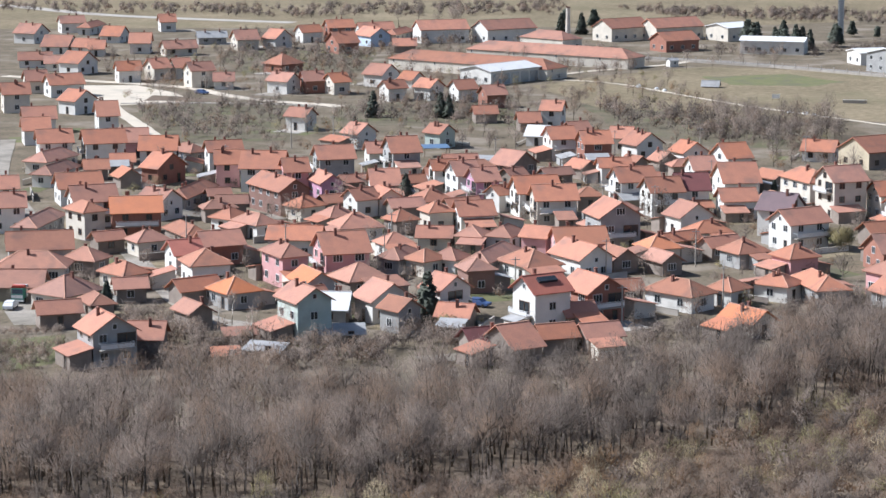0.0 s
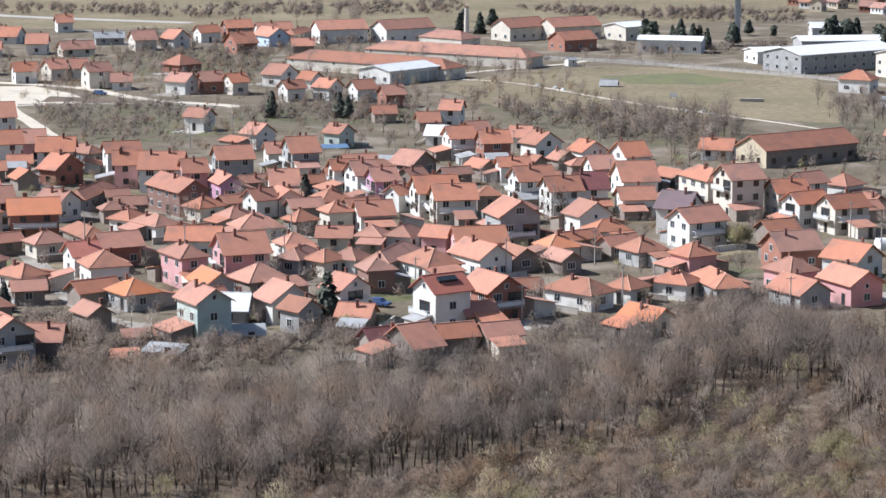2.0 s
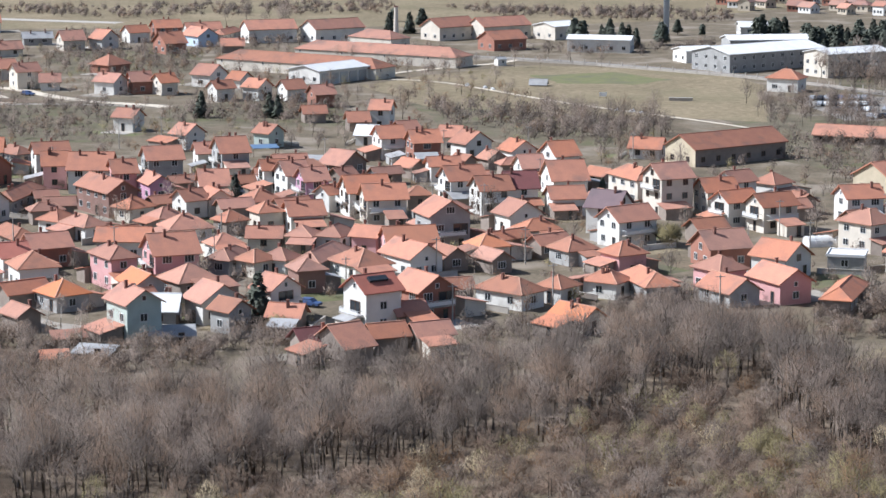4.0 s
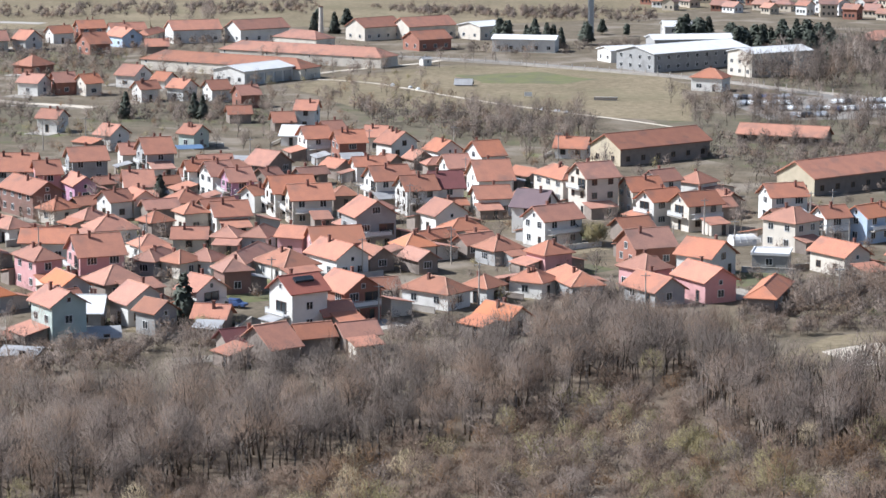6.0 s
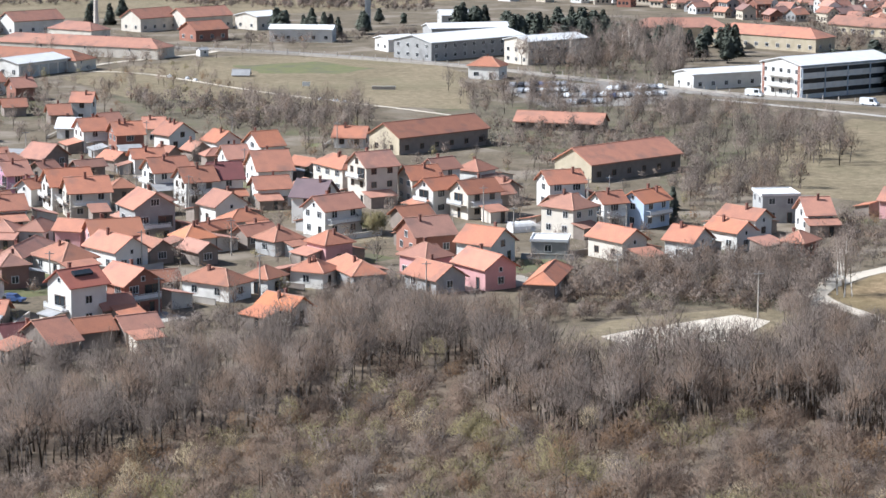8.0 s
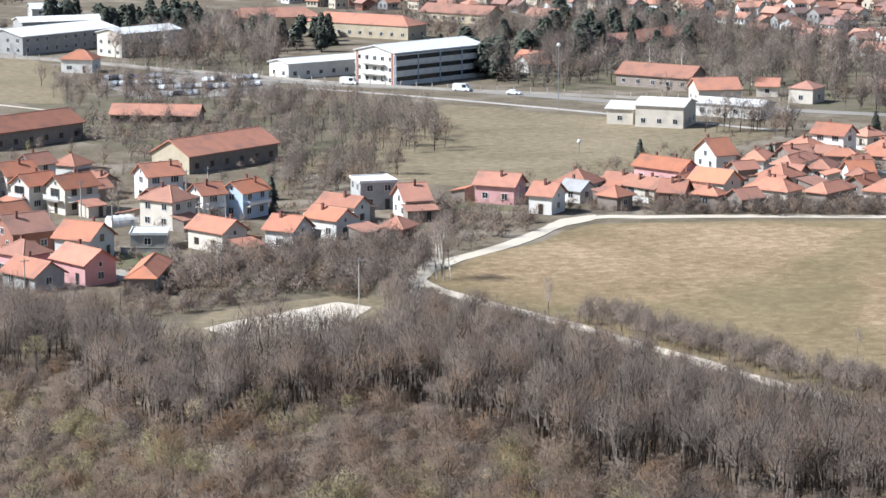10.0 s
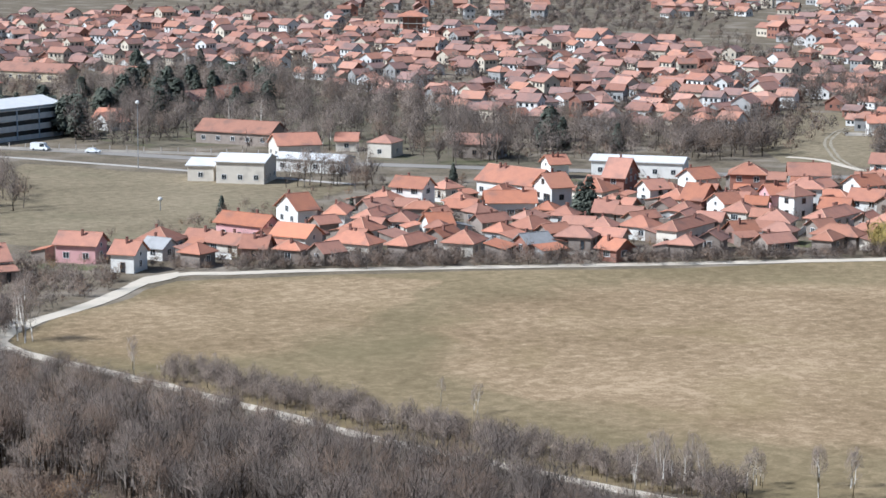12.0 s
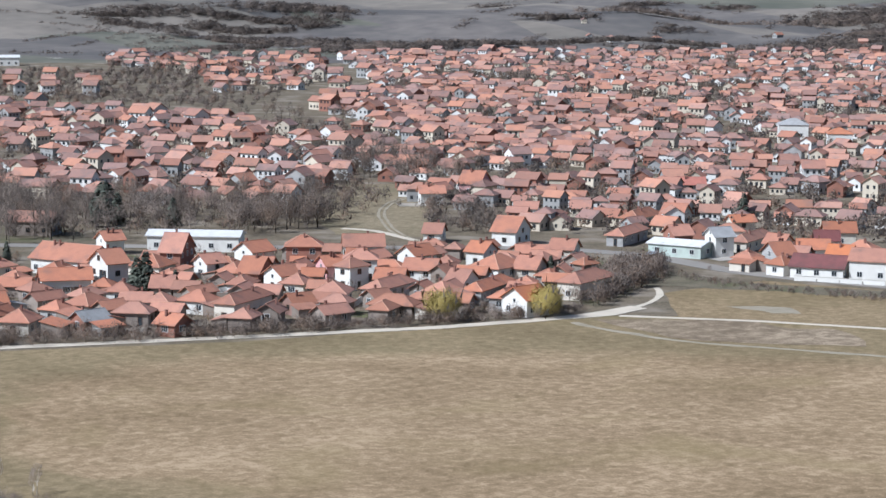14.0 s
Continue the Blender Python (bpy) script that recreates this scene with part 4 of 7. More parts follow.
house(200.3, 470.7, -60, 5.1, 4.9, "g", 1, "e", "w")
house(-28.4, 512.3, 41, 6.3, 5.3, "h", 1, "r", "c")
house(237.9, 456.1, -59, 9.9, 5.8, "h", 1, "r", "c")
house(258.6, 446.7, 39, 7.7, 6.5, "h", 1, "r", "c")
house(119.9, 502.3, 11, 7.9, 6.7, "g", 2, "r", "w")
house(215.5, 469.6, -66, 8.4, 4.9, "g", 1, "b", "c")
house(19.1, 516.9, 12, 8.6, 8.8, "g", 2, "r", "w", "b")
house(297.9, 422.9, 35, 6.1, 4.9, "h", 1, "b", "u")
house(271.7, 440.8, 5, 6.4, 4.9, "g", 1, "e", "k")
house(60.8, 514.6, 8, 7.0, 6.4, "g", 1.5, "r", "w", "g")
house(228.9, 465.1, -59, 8.3, 6.5, "g", 1.5, "o", "c")
house(-12.2, 519.0, -68, 6.8, 4.9, "g", 1.5, "r", "c")
house(203.6, 477.9, 40, 7.6, 7.5, "h", 1, "r", "c")
house(-2.5, 520.2, 25, 6.7, 6.7, "h", 1, "r", "c")
house(82.2, 513.8, 21, 7.5, 7.9, "g", 3, "r", "c")
house(92.2, 512.9, 14, 6.9, 7.1, "g", 2, "r", "c", "b")
house(212.7, 477.5, -51, 5.1, 4.9, "g", 1, "r", "y")
house(51.8, 520.9, 6, 6.3, 8.8, "g", 2, "d", "w", "g")
house(-34.5, 522.5, -60, 15.0, 6.7, "g", 2, "r", "m")
house(283.4, 442.3, -48, 7.5, 5.4, "h", 1, "b", "u")
house(272.5, 455.3, 24, 5.1, 4.9, "h", 1, "r", "g")
house(247.8, 471.9, 25, 6.9, 6.8, "h", 1, "r", "w")
house(8.5, 533.1, 17, 5.1, 7.2, "g", 2, "r", "q", "b")
house(40.6, 532.7, 16, 8.0, 7.8, "g", 2, "r", "w")
house(333.9, 418.1, -57, 9.7, 5.6, "h", 1, "b", "u")
house(99.0, 526.4, 31, 6.1, 5.8, "g", 2, "r", "w")
house(227.0, 485.2, -64, 12.8, 5.8, "g", 1.5, "r", "p")
house(319.5, 433.2, -8, 5.1, 5.9, "g", 1, "b", "m")
house(282.1, 458.5, 22, 8.2, 6.2, "h", 1, "r", "c")
house(-12.8, 538.3, 7, 5.8, 8.8, "g", 1.5, "r", "w")
house(296.0, 451.3, 35, 5.5, 5.3, "h", 1, "r", "g")
house(303.6, 448.1, -64, 6.8, 5.8, "h", 1, "r", "w")
house(107.8, 531.0, 40, 6.0, 5.9, "h", 1.5, "r", "w")
house(-25.5, 541.5, -70, 9.4, 4.9, "g", 1.5, "r", "q")
house(4.2, 542.5, 21, 5.1, 7.8, "g", 2, "r", "w", "b")
house(266.8, 472.8, -11, 5.1, 6.6, "g", 1, "r", "w")
house(63.9, 542.9, 8, 7.7, 11.1, "g", 1.5, "r", "w", "g")
house(262.2, 480.2, 48, 8.5, 4.9, "h", 1, "r", "w")
house(0.0, 549.7, 13, 5.1, 5.6, "g", 2, "r", "w", "b")
house(334.2, 440.6, 41, 8.2, 7.5, "h", 1, "r", "c")
house(354.8, 427.0, 16, 5.9, 5.9, "h", 1, "r", "w")
house(-39.7, 554.0, -5, 9.1, 9.7, "g", 2, "r", "w")
house(298.0, 470.2, -51, 5.2, 5.2, "h", 1, "r", "w")
house(246.8, 501.6, 5, 5.1, 9.3, "g", 1.5, "r", "w")
house(-70.8, 557.4, -63, 5.1, 4.9, "g", 1, "r", "u")
house(-48.5, 560.4, 6, 5.1, 7.9, "g", 2, "r", "p")
house(58.1, 561.3, 12, 5.1, 7.6, "g", 1.5, "r", "w")
house(38.7, 564.6, 11, 6.9, 5.1, "g", 1.5, "r", "w")
house(326.4, 464.0, 34, 6.9, 4.9, "h", 1, "r", "w")
house(336.8, 457.0, 27, 5.9, 5.8, "h", 1, "r", "c")
house(-63.4, 564.6, -38, 5.1, 8.9, "g", 1.5, "r", "k")
house(-25.0, 568.7, 15, 8.0, 7.7, "g", 2, "r", "g")
house(351.8, 456.3, 8, 6.1, 4.9, "h", 2, "r", "w")
house(306.5, 488.8, -3, 5.3, 8.4, "g", 2.5, "o", "w")
house(288.4, 500.4, -58, 6.0, 5.2, "h", 1, "r", "w")
house(-9.7, 580.5, 16, 6.5, 9.3, "g", 2, "r", "g")
house(274.7, 511.9, -67, 6.5, 5.6, "h", 1, "r", "w")
house(-51.2, 580.7, 16, 7.7, 6.3, "g", 2, "r", "w")
house(282.2, 511.8, -57, 8.2, 6.2, "g", 2, "r", "w")
house(67.3, 581.6, 20, 6.0, 8.8, "g", 1.5, "r", "w")
house(-74.8, 581.5, 8, 5.1, 4.9, "g", 1, "r", "c")
house(336.6, 481.6, 25, 6.6, 5.7, "h", 1, "r", "c")
house(-66.5, 584.0, 1, 8.2, 8.4, "g", 2, "r", "w")
house(-15.5, 589.5, 12, 5.1, 6.4, "g", 1.5, "r", "w")
house(357.5, 471.8, -11, 5.1, 6.1, "g", 1.5, "r", "p")
house(58.2, 590.2, -63, 6.2, 6.6, "g", 1.5, "r", "w")
house(36.1, 595.4, 11, 6.6, 7.6, "g", 2, "r", "k")
house(336.9, 492.6, -1, 5.1, 5.7, "g", 1.5, "r", "w")
house(392.2, 451.4, 13, 10.8, 8.3, "h", 1, "r", "w")
house(327.2, 502.9, -62, 8.5, 8.1, "h", 1, "r", "c")
house(297.4, 522.5, 12, 5.1, 4.9, "h", 1, "r", "c")
house(28.2, 604.3, 15, 6.0, 7.5, "g", 2, "r", "w", "b")
house(48.3, 604.6, -57, 6.2, 7.8, "g", 1.5, "r", "w")
house(314.9, 518.6, -72, 17.5, 10.0, "g", 1.5, "r", "w")
house(337.3, 507.0, -50, 5.1, 12.0, "g", 2, "r", "k")
house(-76.7, 610.1, 8, 8.5, 8.6, "g", 1.5, "r", "p")
house(403.2, 470.2, -72, 5.1, 6.5, "g", 1.5, "r", "w")
house(-0.8, 626.4, -42, 5.1, 5.6, "g", 1.5, "r", "n")
house(387.0, 497.2, -34, 9.7, 7.7, "g", 1.5, "r", "w")
house(342.2, 545.0, -7, 5.1, 5.9, "g", 1.5, "r", "w")
house(-87.9, 652.5, 14, 5.1, 9.9, "g", 2, "o", "w")
house(-45.8, 381.7, -3, 5.0, 6.2, "g", 1, "r", "u")
house(-63.6, 417.4, 54, 9.0, 7.9, "h", 1, "b", "c")
house(-73.2, 442.4, -1, 12.2, 7.1, "h", 1, "b", "w")
house(-72.3, 425.5, -0, 7.1, 6.7, "g", 1, "b", "u")
house(-49.4, 478.6, -64, 12.6, 4.6, "h", 1, "b", "u")
house(-18.0, 405.5, -7, 5.0, 6.5, "g", 1, "s", "g")
house(-6.9, 398.0, -49, 4.7, 4.6, "g", 1.5, "b", "g")
house(-7.9, 451.9, 61, 8.6, 4.6, "h", 1, "b", "g")
house(8.8, 451.9, 69, 16.7, 4.6, "h", 1, "b", "g")
house(-17.1, 516.1, 32, 5.0, 5.8, "g", 1.5, "r", "w")
house(16.4, 577.9, -44, 6.8, 8.5, "g", 1, "r", "u")
house(78.0, 531.6, -68, 12.5, 6.2, "h", 2, "r", "c")
house(45.5, 517.6, 15, 6.8, 7.6, "g", 2, "r", "w", "b")
house(12.4, 523.2, 37, 5.0, 4.6, "g", 1.5, "b", "w")
house(-93.2, 597.5, 15, 7.8, 8.0, "g", 2, "r", "w")
house(-81.3, 596.8, 16, 9.4, 8.2, "g", 2, "r", "w")
house(-61.0, 598.1, -49, 8.4, 4.6, "h", 1, "b", "g")
house(-32.7, 547.4, 14, 5.0, 7.4, "g", 2, "r", "p")
house(-91.9, 584.4, 69, 14.6, 5.7, "h", 1, "r", "c")
house(-87.7, 563.8, 74, 15.5, 4.6, "h", 1, "b", "w")
house(-79.5, 570.1, 13, 5.0, 5.3, "g", 1, "b", "u")
house(-78.3, 533.7, 18, 9.0, 8.2, "g", 1.5, "r", "w")
house(-71.3, 504.9, 20, 8.6, 8.2, "g", 2, "r", "w", "b")
house(-58.5, 512.9, -35, 6.3, 7.0, "g", 1.5, "r", "w")
house(-53.8, 530.5, 76, 19.7, 4.6, "h", 1, "b", "g")
house(-70.5, 489.0, -52, 7.4, 4.6, "h", 2, "b", "c")
house(-87.5, 496.9, 12, 7.2, 7.2, "g", 2, "r", "w")
house(-80.1, 491.8, 80, 17.4, 4.6, "h", 1, "b", "g")
house(-74.4, 456.8, 11, 11.4, 8.0, "g", 1.5, "b", "g")
house(-64.9, 449.4, -22, 6.5, 5.5, "h", 1, "b", "u")
house(-95.0, 540.4, 12, 4.7, 6.7, "g", 1, "r", "w")
house(-120.2, 703.1, 15, 7.2, 8.2, "g", 2, "r", "c")
house(-112.6, 743.2, 24, 10.0, 8.2, "g", 1.5, "r", "w")
house(-122.6, 753.3, 19, 6.1, 8.2, "g", 1.5, "r", "c")
house(-102.2, 699.5, -40, 6.8, 8.1, "g", 1.5, "r", "w")
house(-106.4, 657.5, 14, 8.1, 8.2, "g", 1.5, "r", "w")
house(-103.4, 633.5, 14, 6.4, 8.2, "g", 1.5, "r", "w")
house(-66.8, 763.3, 5, 5.7, 6.7, "g", 1, "r", "w")
house(-135.0, 830.5, 9, 10.4, 6.7, "g", 1, "r", "w")
house(-124.0, 819.3, 9, 11.8, 6.5, "g", 1, "r", "w")
house(-117.7, 809.2, -32, 8.0, 9.7, "g", 1.5, "r", "w")
house(-134.6, 881.1, -11, 9.5, 10.4, "g", 1, "r", "w")
house(-150.8, 920.7, -26, 8.8, 9.3, "g", 1.5, "r", "w")
house(-124.8, 877.7, -22, 7.2, 7.7, "g", 1, "r", "w")
house(-142.7, 965.6, 20, 9.0, 7.2, "g", 1.5, "b", "w")
house(-134.2, 960.3, 78, 17.4, 4.8, "h", 1, "r", "w")
house(-35.3, 880.9, 27, 7.9, 10.7, "g", 1.5, "r", "k")
house(-16.3, 929.8, 71, 19.7, 4.6, "h", 1, "r", "c")
house(-13.5, 882.1, 3, 7.5, 6.7, "g", 1, "r", "u")
house(22.5, 659.1, 8, 5.3, 6.7, "g", 1, "r", "u")
house(24.3, 630.6, -17, 5.0, 6.5, "g", 1, "s", "w")
house(33.7, 628.6, 25, 5.0, 6.7, "g", 1.5, "r", "k")
house(44.4, 617.3, -16, 5.0, 6.9, "g", 1.5, "r", "c")
house(105.1, 448.0, -18, 6.6, 6.7, "f", 1, "s", "g")
house(96.3, 411.5, 67, 16.5, 4.6, "h", 1, "r", "u")
house(158.6, 478.1, -4, 7.5, 8.2, "f", 2, "s", "g")
house(189.1, 459.8, -47, 5.0, 6.5, "g", 1.5, "r", "w")
house(218.3, 462.0, -40, 5.0, 6.4, "g", 1, "r", "m")
house(155.4, 748.4, -32, 9.8, 7.4, "h", 1.5, "r", "w")
house(91.1, 601.5, -21, 7.5, 6.7, "g", 1, "r", "w")
house(284.1, 703.3, 13, 7.1, 7.5, "g", 1, "r", "w")
house(260.4, 489.3, 37, 14.1, 4.6, "h", 1, "r", "w")
house(255.4, 498.0, 53, 10.4, 4.6, "h", 1, "o", "w")
house(248.0, 450.7, 31, 11.3, 4.7, "h", 1, "r", "u")
house(294.9, 488.9, -25, 11.1, 6.7, "g", 1.5, "r", "w", "g")
house(310.7, 472.4, -45, 4.7, 6.7, "g", 1, "r", "u")
house(282.2, 425.8, -73, 5.0, 5.3, "g", 1, "r", "k")
house(307.3, 436.5, 27, 17.3, 4.8, "h", 1.5, "r", "c")
house(358.4, 504.4, 7, 7.1, 6.7, "g", 1.5, "r", "w")
house(336.8, 473.4, -57, 5.0, 9.7, "g", 1.5, "r", "k")
house(338.1, 465.0, 6, 5.6, 6.0, "g", 1.5, "r", "w")
house(359.8, 451.7, -50, 6.4, 6.5, "g", 1, "r", "u")
house(350.7, 441.2, 24, 16.2, 5.1, "h", 1, "r", "w")
house(386.3, 474.8, 3, 7.0, 6.6, "g", 1.5, "r", "w")
house(376.2, 460.3, -55, 7.5, 6.7, "g", 1, "r", "w")
house(368.3, 427.0, 27, 19.7, 4.6, "h", 1, "r", "g")
house(370.3, 438.7, -68, 4.7, 7.4, "g", 1, "r", "w")
house(363.4, 413.4, 27, 14.8, 4.6, "h", 1, "r", "g")
house(358.1, 402.7, 6, 7.3, 7.3, "g", 1.5, "o", "w")
house(425.0, 515.0, -52, 4.7, 6.7, "g", 1, "r", "w")
house(387.2, 415.3, 19, 15.5, 5.8, "h", 1.5, "r", "c")
house(398.3, 446.4, -62, 5.3, 7.8, "g", 1, "r", "c")
# near the main road some white walls turn grey: shade put into their colour
house(459.0, 422.0, -19, 5.3, 8.1, "g", 1.5, "r", "g")
house(465.0, 482.4, 26, 19.2, 4.6, "h", 1, "r", "g")
house(429.8, 468.6, -59, 6.1, 6.7, "g", 1, "r", "c")
house(438.2, 499.0, -63, 6.7, 10.7, "g", 1.5, "r", "w")
house(482.2, 453.2, 23, 19.7, 4.6, "h", 1, "b", "c")
house(466.9, 423.4, -62, 6.5, 6.7, "g", 1, "r", "g")
house(486.4, 419.0, -65, 8.1, 7.1, "h", 1, "r", "g")
house(477.8, 418.1, -63, 5.8, 6.5, "g", 1, "o", "g")
house(495.3, 508.6, 22, 16.6, 5.6, "h", 1, "b", "c")
house(506.2, 505.3, -63, 6.2, 9.9, "g", 1, "r", "c")
house(513.8, 602.8, -60, 6.8, 10.7, "g", 1.5, "r", "p")

# ---- barns, halls and institutions ----
hall(10.7, 809.5, -36.8, 63.1, 11.0, "h", 3.4, "b", "c", "long_barn")
hall(37.4, 844.0, -34.6, 63.7, 11.0, "h", 3.4, "b", "c", "long_barn")
hall(17.9, 784.4, 46.4, 22.6, 13.0, "g", 4.2, "s", "w", "storage_hall")
hall(-0.8, 924.3, 16.5, 18.2, 11.0, "g", 5, "r", "w", "long_house")
hall(22.6, 927.0, 30.1, 20.8, 11.0, "g", 5, "r", "w", "long_house")
hall(66.0, 932.2, 35.9, 18.0, 11.0, "g", 5, "r", "c", "long_house")
hall(85.0, 934.8, 29.9, 21.2, 11.0, "g", 5, "r", "c", "long_house")
hall(81.9, 889.0, 30.4, 14.0, 10.0, "g", 4, "r", "k", "long_house")
hall(38.4, 895.0, -44.7, 20.6, 10.0, "h", 4, "r", "c", "long_house")
hall(109.3, 595.9, 31.4, 28.9, 11.0, "g", 4.2, "r", "y", "farm_hall")
hall(143.6, 545.9, 31.8, 29.1, 11.5, "g", 4, "r", "y", "farm_hall")
hall(149.1, 624.6, -27.2, 22.6, 8.0, "g", 2.3, "b", "u", "low_barracks")
hall(160.8, 820.6, 33.0, 43.0, 18.0, "g", 6, "s", "g", "factory_hall")
hall(184.4, 795.1, 27.9, 25.4, 12.0, "g", 7.5, "s", "c", "office_block")
hall(245.0, 694.6, 25.9, 37.2, 16.0, "g", 9.5, "s", "w", "school")
hall(220.0, 715.6, 18.0, 28.0, 10.0, "g", 4.5, "s", "w", "annex")
hall(268.9, 575.3, -40.6, 12.5, 12.0, "g", 5.5, "s", "c", "office_block")
hall(261.7, 584.2, -38.7, 6.8, 11.0, "g", 4, "s", "c", "office_wing")
hall(293.5, 586.2, -49.4, 18.8, 9.0, "g", 3.4, "s", "w", "long_shed")
hall(301.7, 614.4, -10, 11.8, 10.0, "g", 4, "r", "c", "long_house")
hall(322.6, 623.4, -31, 6.0, 7.0, "g", 3, "r", "c", "long_house")
hall(325.5, 606.2, 38, 8.0, 7.0, "h", 4, "b", "c", "long_house")
hall(347.8, 592.9, -50, 13.1, 8.4, "g", 4, "b", "g", "farm_hall")
hall(734.0, 669.0, -44, 11.5, 9.0, "h", 8.4, "e", "w", "apartment_block")
hall(742.0, 652.0, -44, 9.5, 9.0, "h", 5.6, "o", "w", "apartment_block")
hall(329.7, 741.9, 19.2, 12.8, 10.0, "g", 4, "b", "c", "long_house")
hall(272.1, 829.8, -51.3, 43.5, 12.0, "h", 4.6, "r", "y", "manor_house")
hall(249.5, 865.4, -8.5, 33.8, 12.0, "h", 4.6, "b", "y", "manor_house")
hall(142.6, 841.2, 17.8, 10.6, 10.0, "g", 4, "s", "w", "shed_hall")
hall(106.1, 931.9, 36.2, 12.1, 12.0, "g", 5, "s", "c", "shed_hall")
hall(116.0, 879.5, -16.4, 22.2, 10.0, "g", 4.5, "s", "w", "long_shed")
hall(177.5, 912.8, -4.2, 12.5, 14.0, "g", 6, "s", "w", "shed_hall")
hall(173.2, 871.4, 4.9, 28.9, 12.0, "g", 5, "s", "g", "shed_hall")
hall(364.3, 538.7, -44.4, 23.9, 9.0, "g", 4, "s", "w", "long_shed")
hall(304.0, 653.5, -54.0, 24.0, 10.5, "g", 3.6, "b", "u", "long_house")
hall(347.0, 760.0, 36.0, 38.0, 9.5, "g", 3.4, "b", "y", "long_house")
hall(323.0, 870.0, -55.0, 30.0, 10.0, "g", 3.6, "b", "y", "long_house")
hall(346.0, 843.0, -55.0, 13.0, 10.0, "g", 3.6, "b", "c", "long_house")
hall(457.0, 454.0, -72.0, 15.0, 8.0, "g", 3.2, "s", "n", "roadside_hall")
hall(455.0, 404.5, -62.5, 13.0, 9.0, "g", 3, "d", "w", "long_house")
hall(462.0, 394.0, -60.7, 10.0, 9.0, "g", 5, "r", "w", "long_house")
hall(737.1, 1591.3, 3.6, 74.7, 22.0, "g", 5, "r", "w", "factory_hall")
hall(801.2, 1563.8, -4.6, 25.2, 22.0, "g", 5, "b", "w", "factory_hall")
hall(797.7, 1607.4, 1.5, 19.6, 14.0, "g", 5, "s", "w", "factory_hall")
hall(777.6, 1352.3, -28.2, 12.9, 11.0, "g", 5, "s", "w", "factory_hall")


# ---- yards: sheds, walls, poles, cars ----
def shed(x, y, ang, L, W, h, roof, wall):
    """A lean-to: walls with a sloping top and a single-pitch roof."""
    ob = put("shed", None, None, pose(x, y, 0, 0, 0, ang))
    tagged(ob, f"low {PLASTER[wall]} lean-to shed with sloping {COLOUR[roof]} roof", "shed", "yard sheds")
    hi = h + W * 0.22
    v = [(-L / 2, -W / 2, -0.3), (L / 2, -W / 2, -0.3), (L / 2, W / 2, -0.3), (-L / 2, W / 2, -0.3), (-L / 2, -W / 2, h), (L / 2, -W / 2, h), (L / 2, W / 2, hi), (-L / 2, W / 2, hi)]
    f = [(3, 2, 1, 0), (4, 5, 6, 7), (0, 1, 5, 4), (1, 2, 6, 5), (2, 3, 7, 6), (3, 0, 4, 7)]
    put("wall", mesh_of("shed_wall", v, f, [WALL[wall]]), ob)
    o = 0.35
    r = [(sx * (L / 2 + o), sy * (W / 2 + o), h + (sy * (W / 2 + o) + W / 2) * 0.22 + dz) for dz in (0.005, 0.13) for sx, sy in ((-1, -1), (1, -1), (1, 1), (-1, 1))]
    put("roof", mesh_of("shed_roof", r, f, [ROOF[roof]]), ob)
    place_window("door", ob, 0, W / 2, 0.2 * L, 0.02)
    HOUSES.append((x, y, max(L, W) / 2 + 0.4, ang, L, W, 0))


def garden_wall(x, y, ang, L, h, mat):
    ob = put("garden_wall", None, None, pose(x, y, 0, 0, 0, ang))
    tagged(ob, "low weathered concrete garden wall along a yard", "wall", "garden walls")
    put("wall", mesh_of("garden_wall_body", *boxes((-L / 2, -0.1, -0.3, L / 2, 0.1, h)), [mat]), ob)
    put("coping", mesh_of("coping", *boxes((-L / 2 - 0.04, -0.16, h, L / 2 + 0.04, 0.16, h + 0.07)), [CONCRETE]), ob)


for spot in ((-32.1, 389.1, 15, 5, 3, 1.3, "b", "u"), (-27.3, 377.8, -20, 6, 3.2, 1.2, "e", "u"), (-33.1, 374.5, 10, 4, 3, 1.2, "b", "u"), (-16.0, 389.1, 5, 7, 4, 1.5, "e", "u"), (-18.0, 404.0, 0, 5, 3, 2, "e", "u"), (8.4, 380.7, 4, 6.5, 2.6, 1.8, "e", "g"), (26.3, 408.7, 10, 5, 3, 1.8, "e", "g")):
    shed(*spot)


OPEN_LAND = [[(130, 420), (193, 458), (226, 447), (289, 423), (338, 407), (372, 399), (400, 366), (430, 330), (440, 230), (330, 190), (215, 215), (130, 380)],
             [(27, 772), (50, 800), (87, 832), (143, 809), (152, 765), (135, 671), (96, 687), (44, 712)], [(155, 531), (194, 589), (232, 634), (260, 593), (290, 554), (243, 512), (190, 492)]]


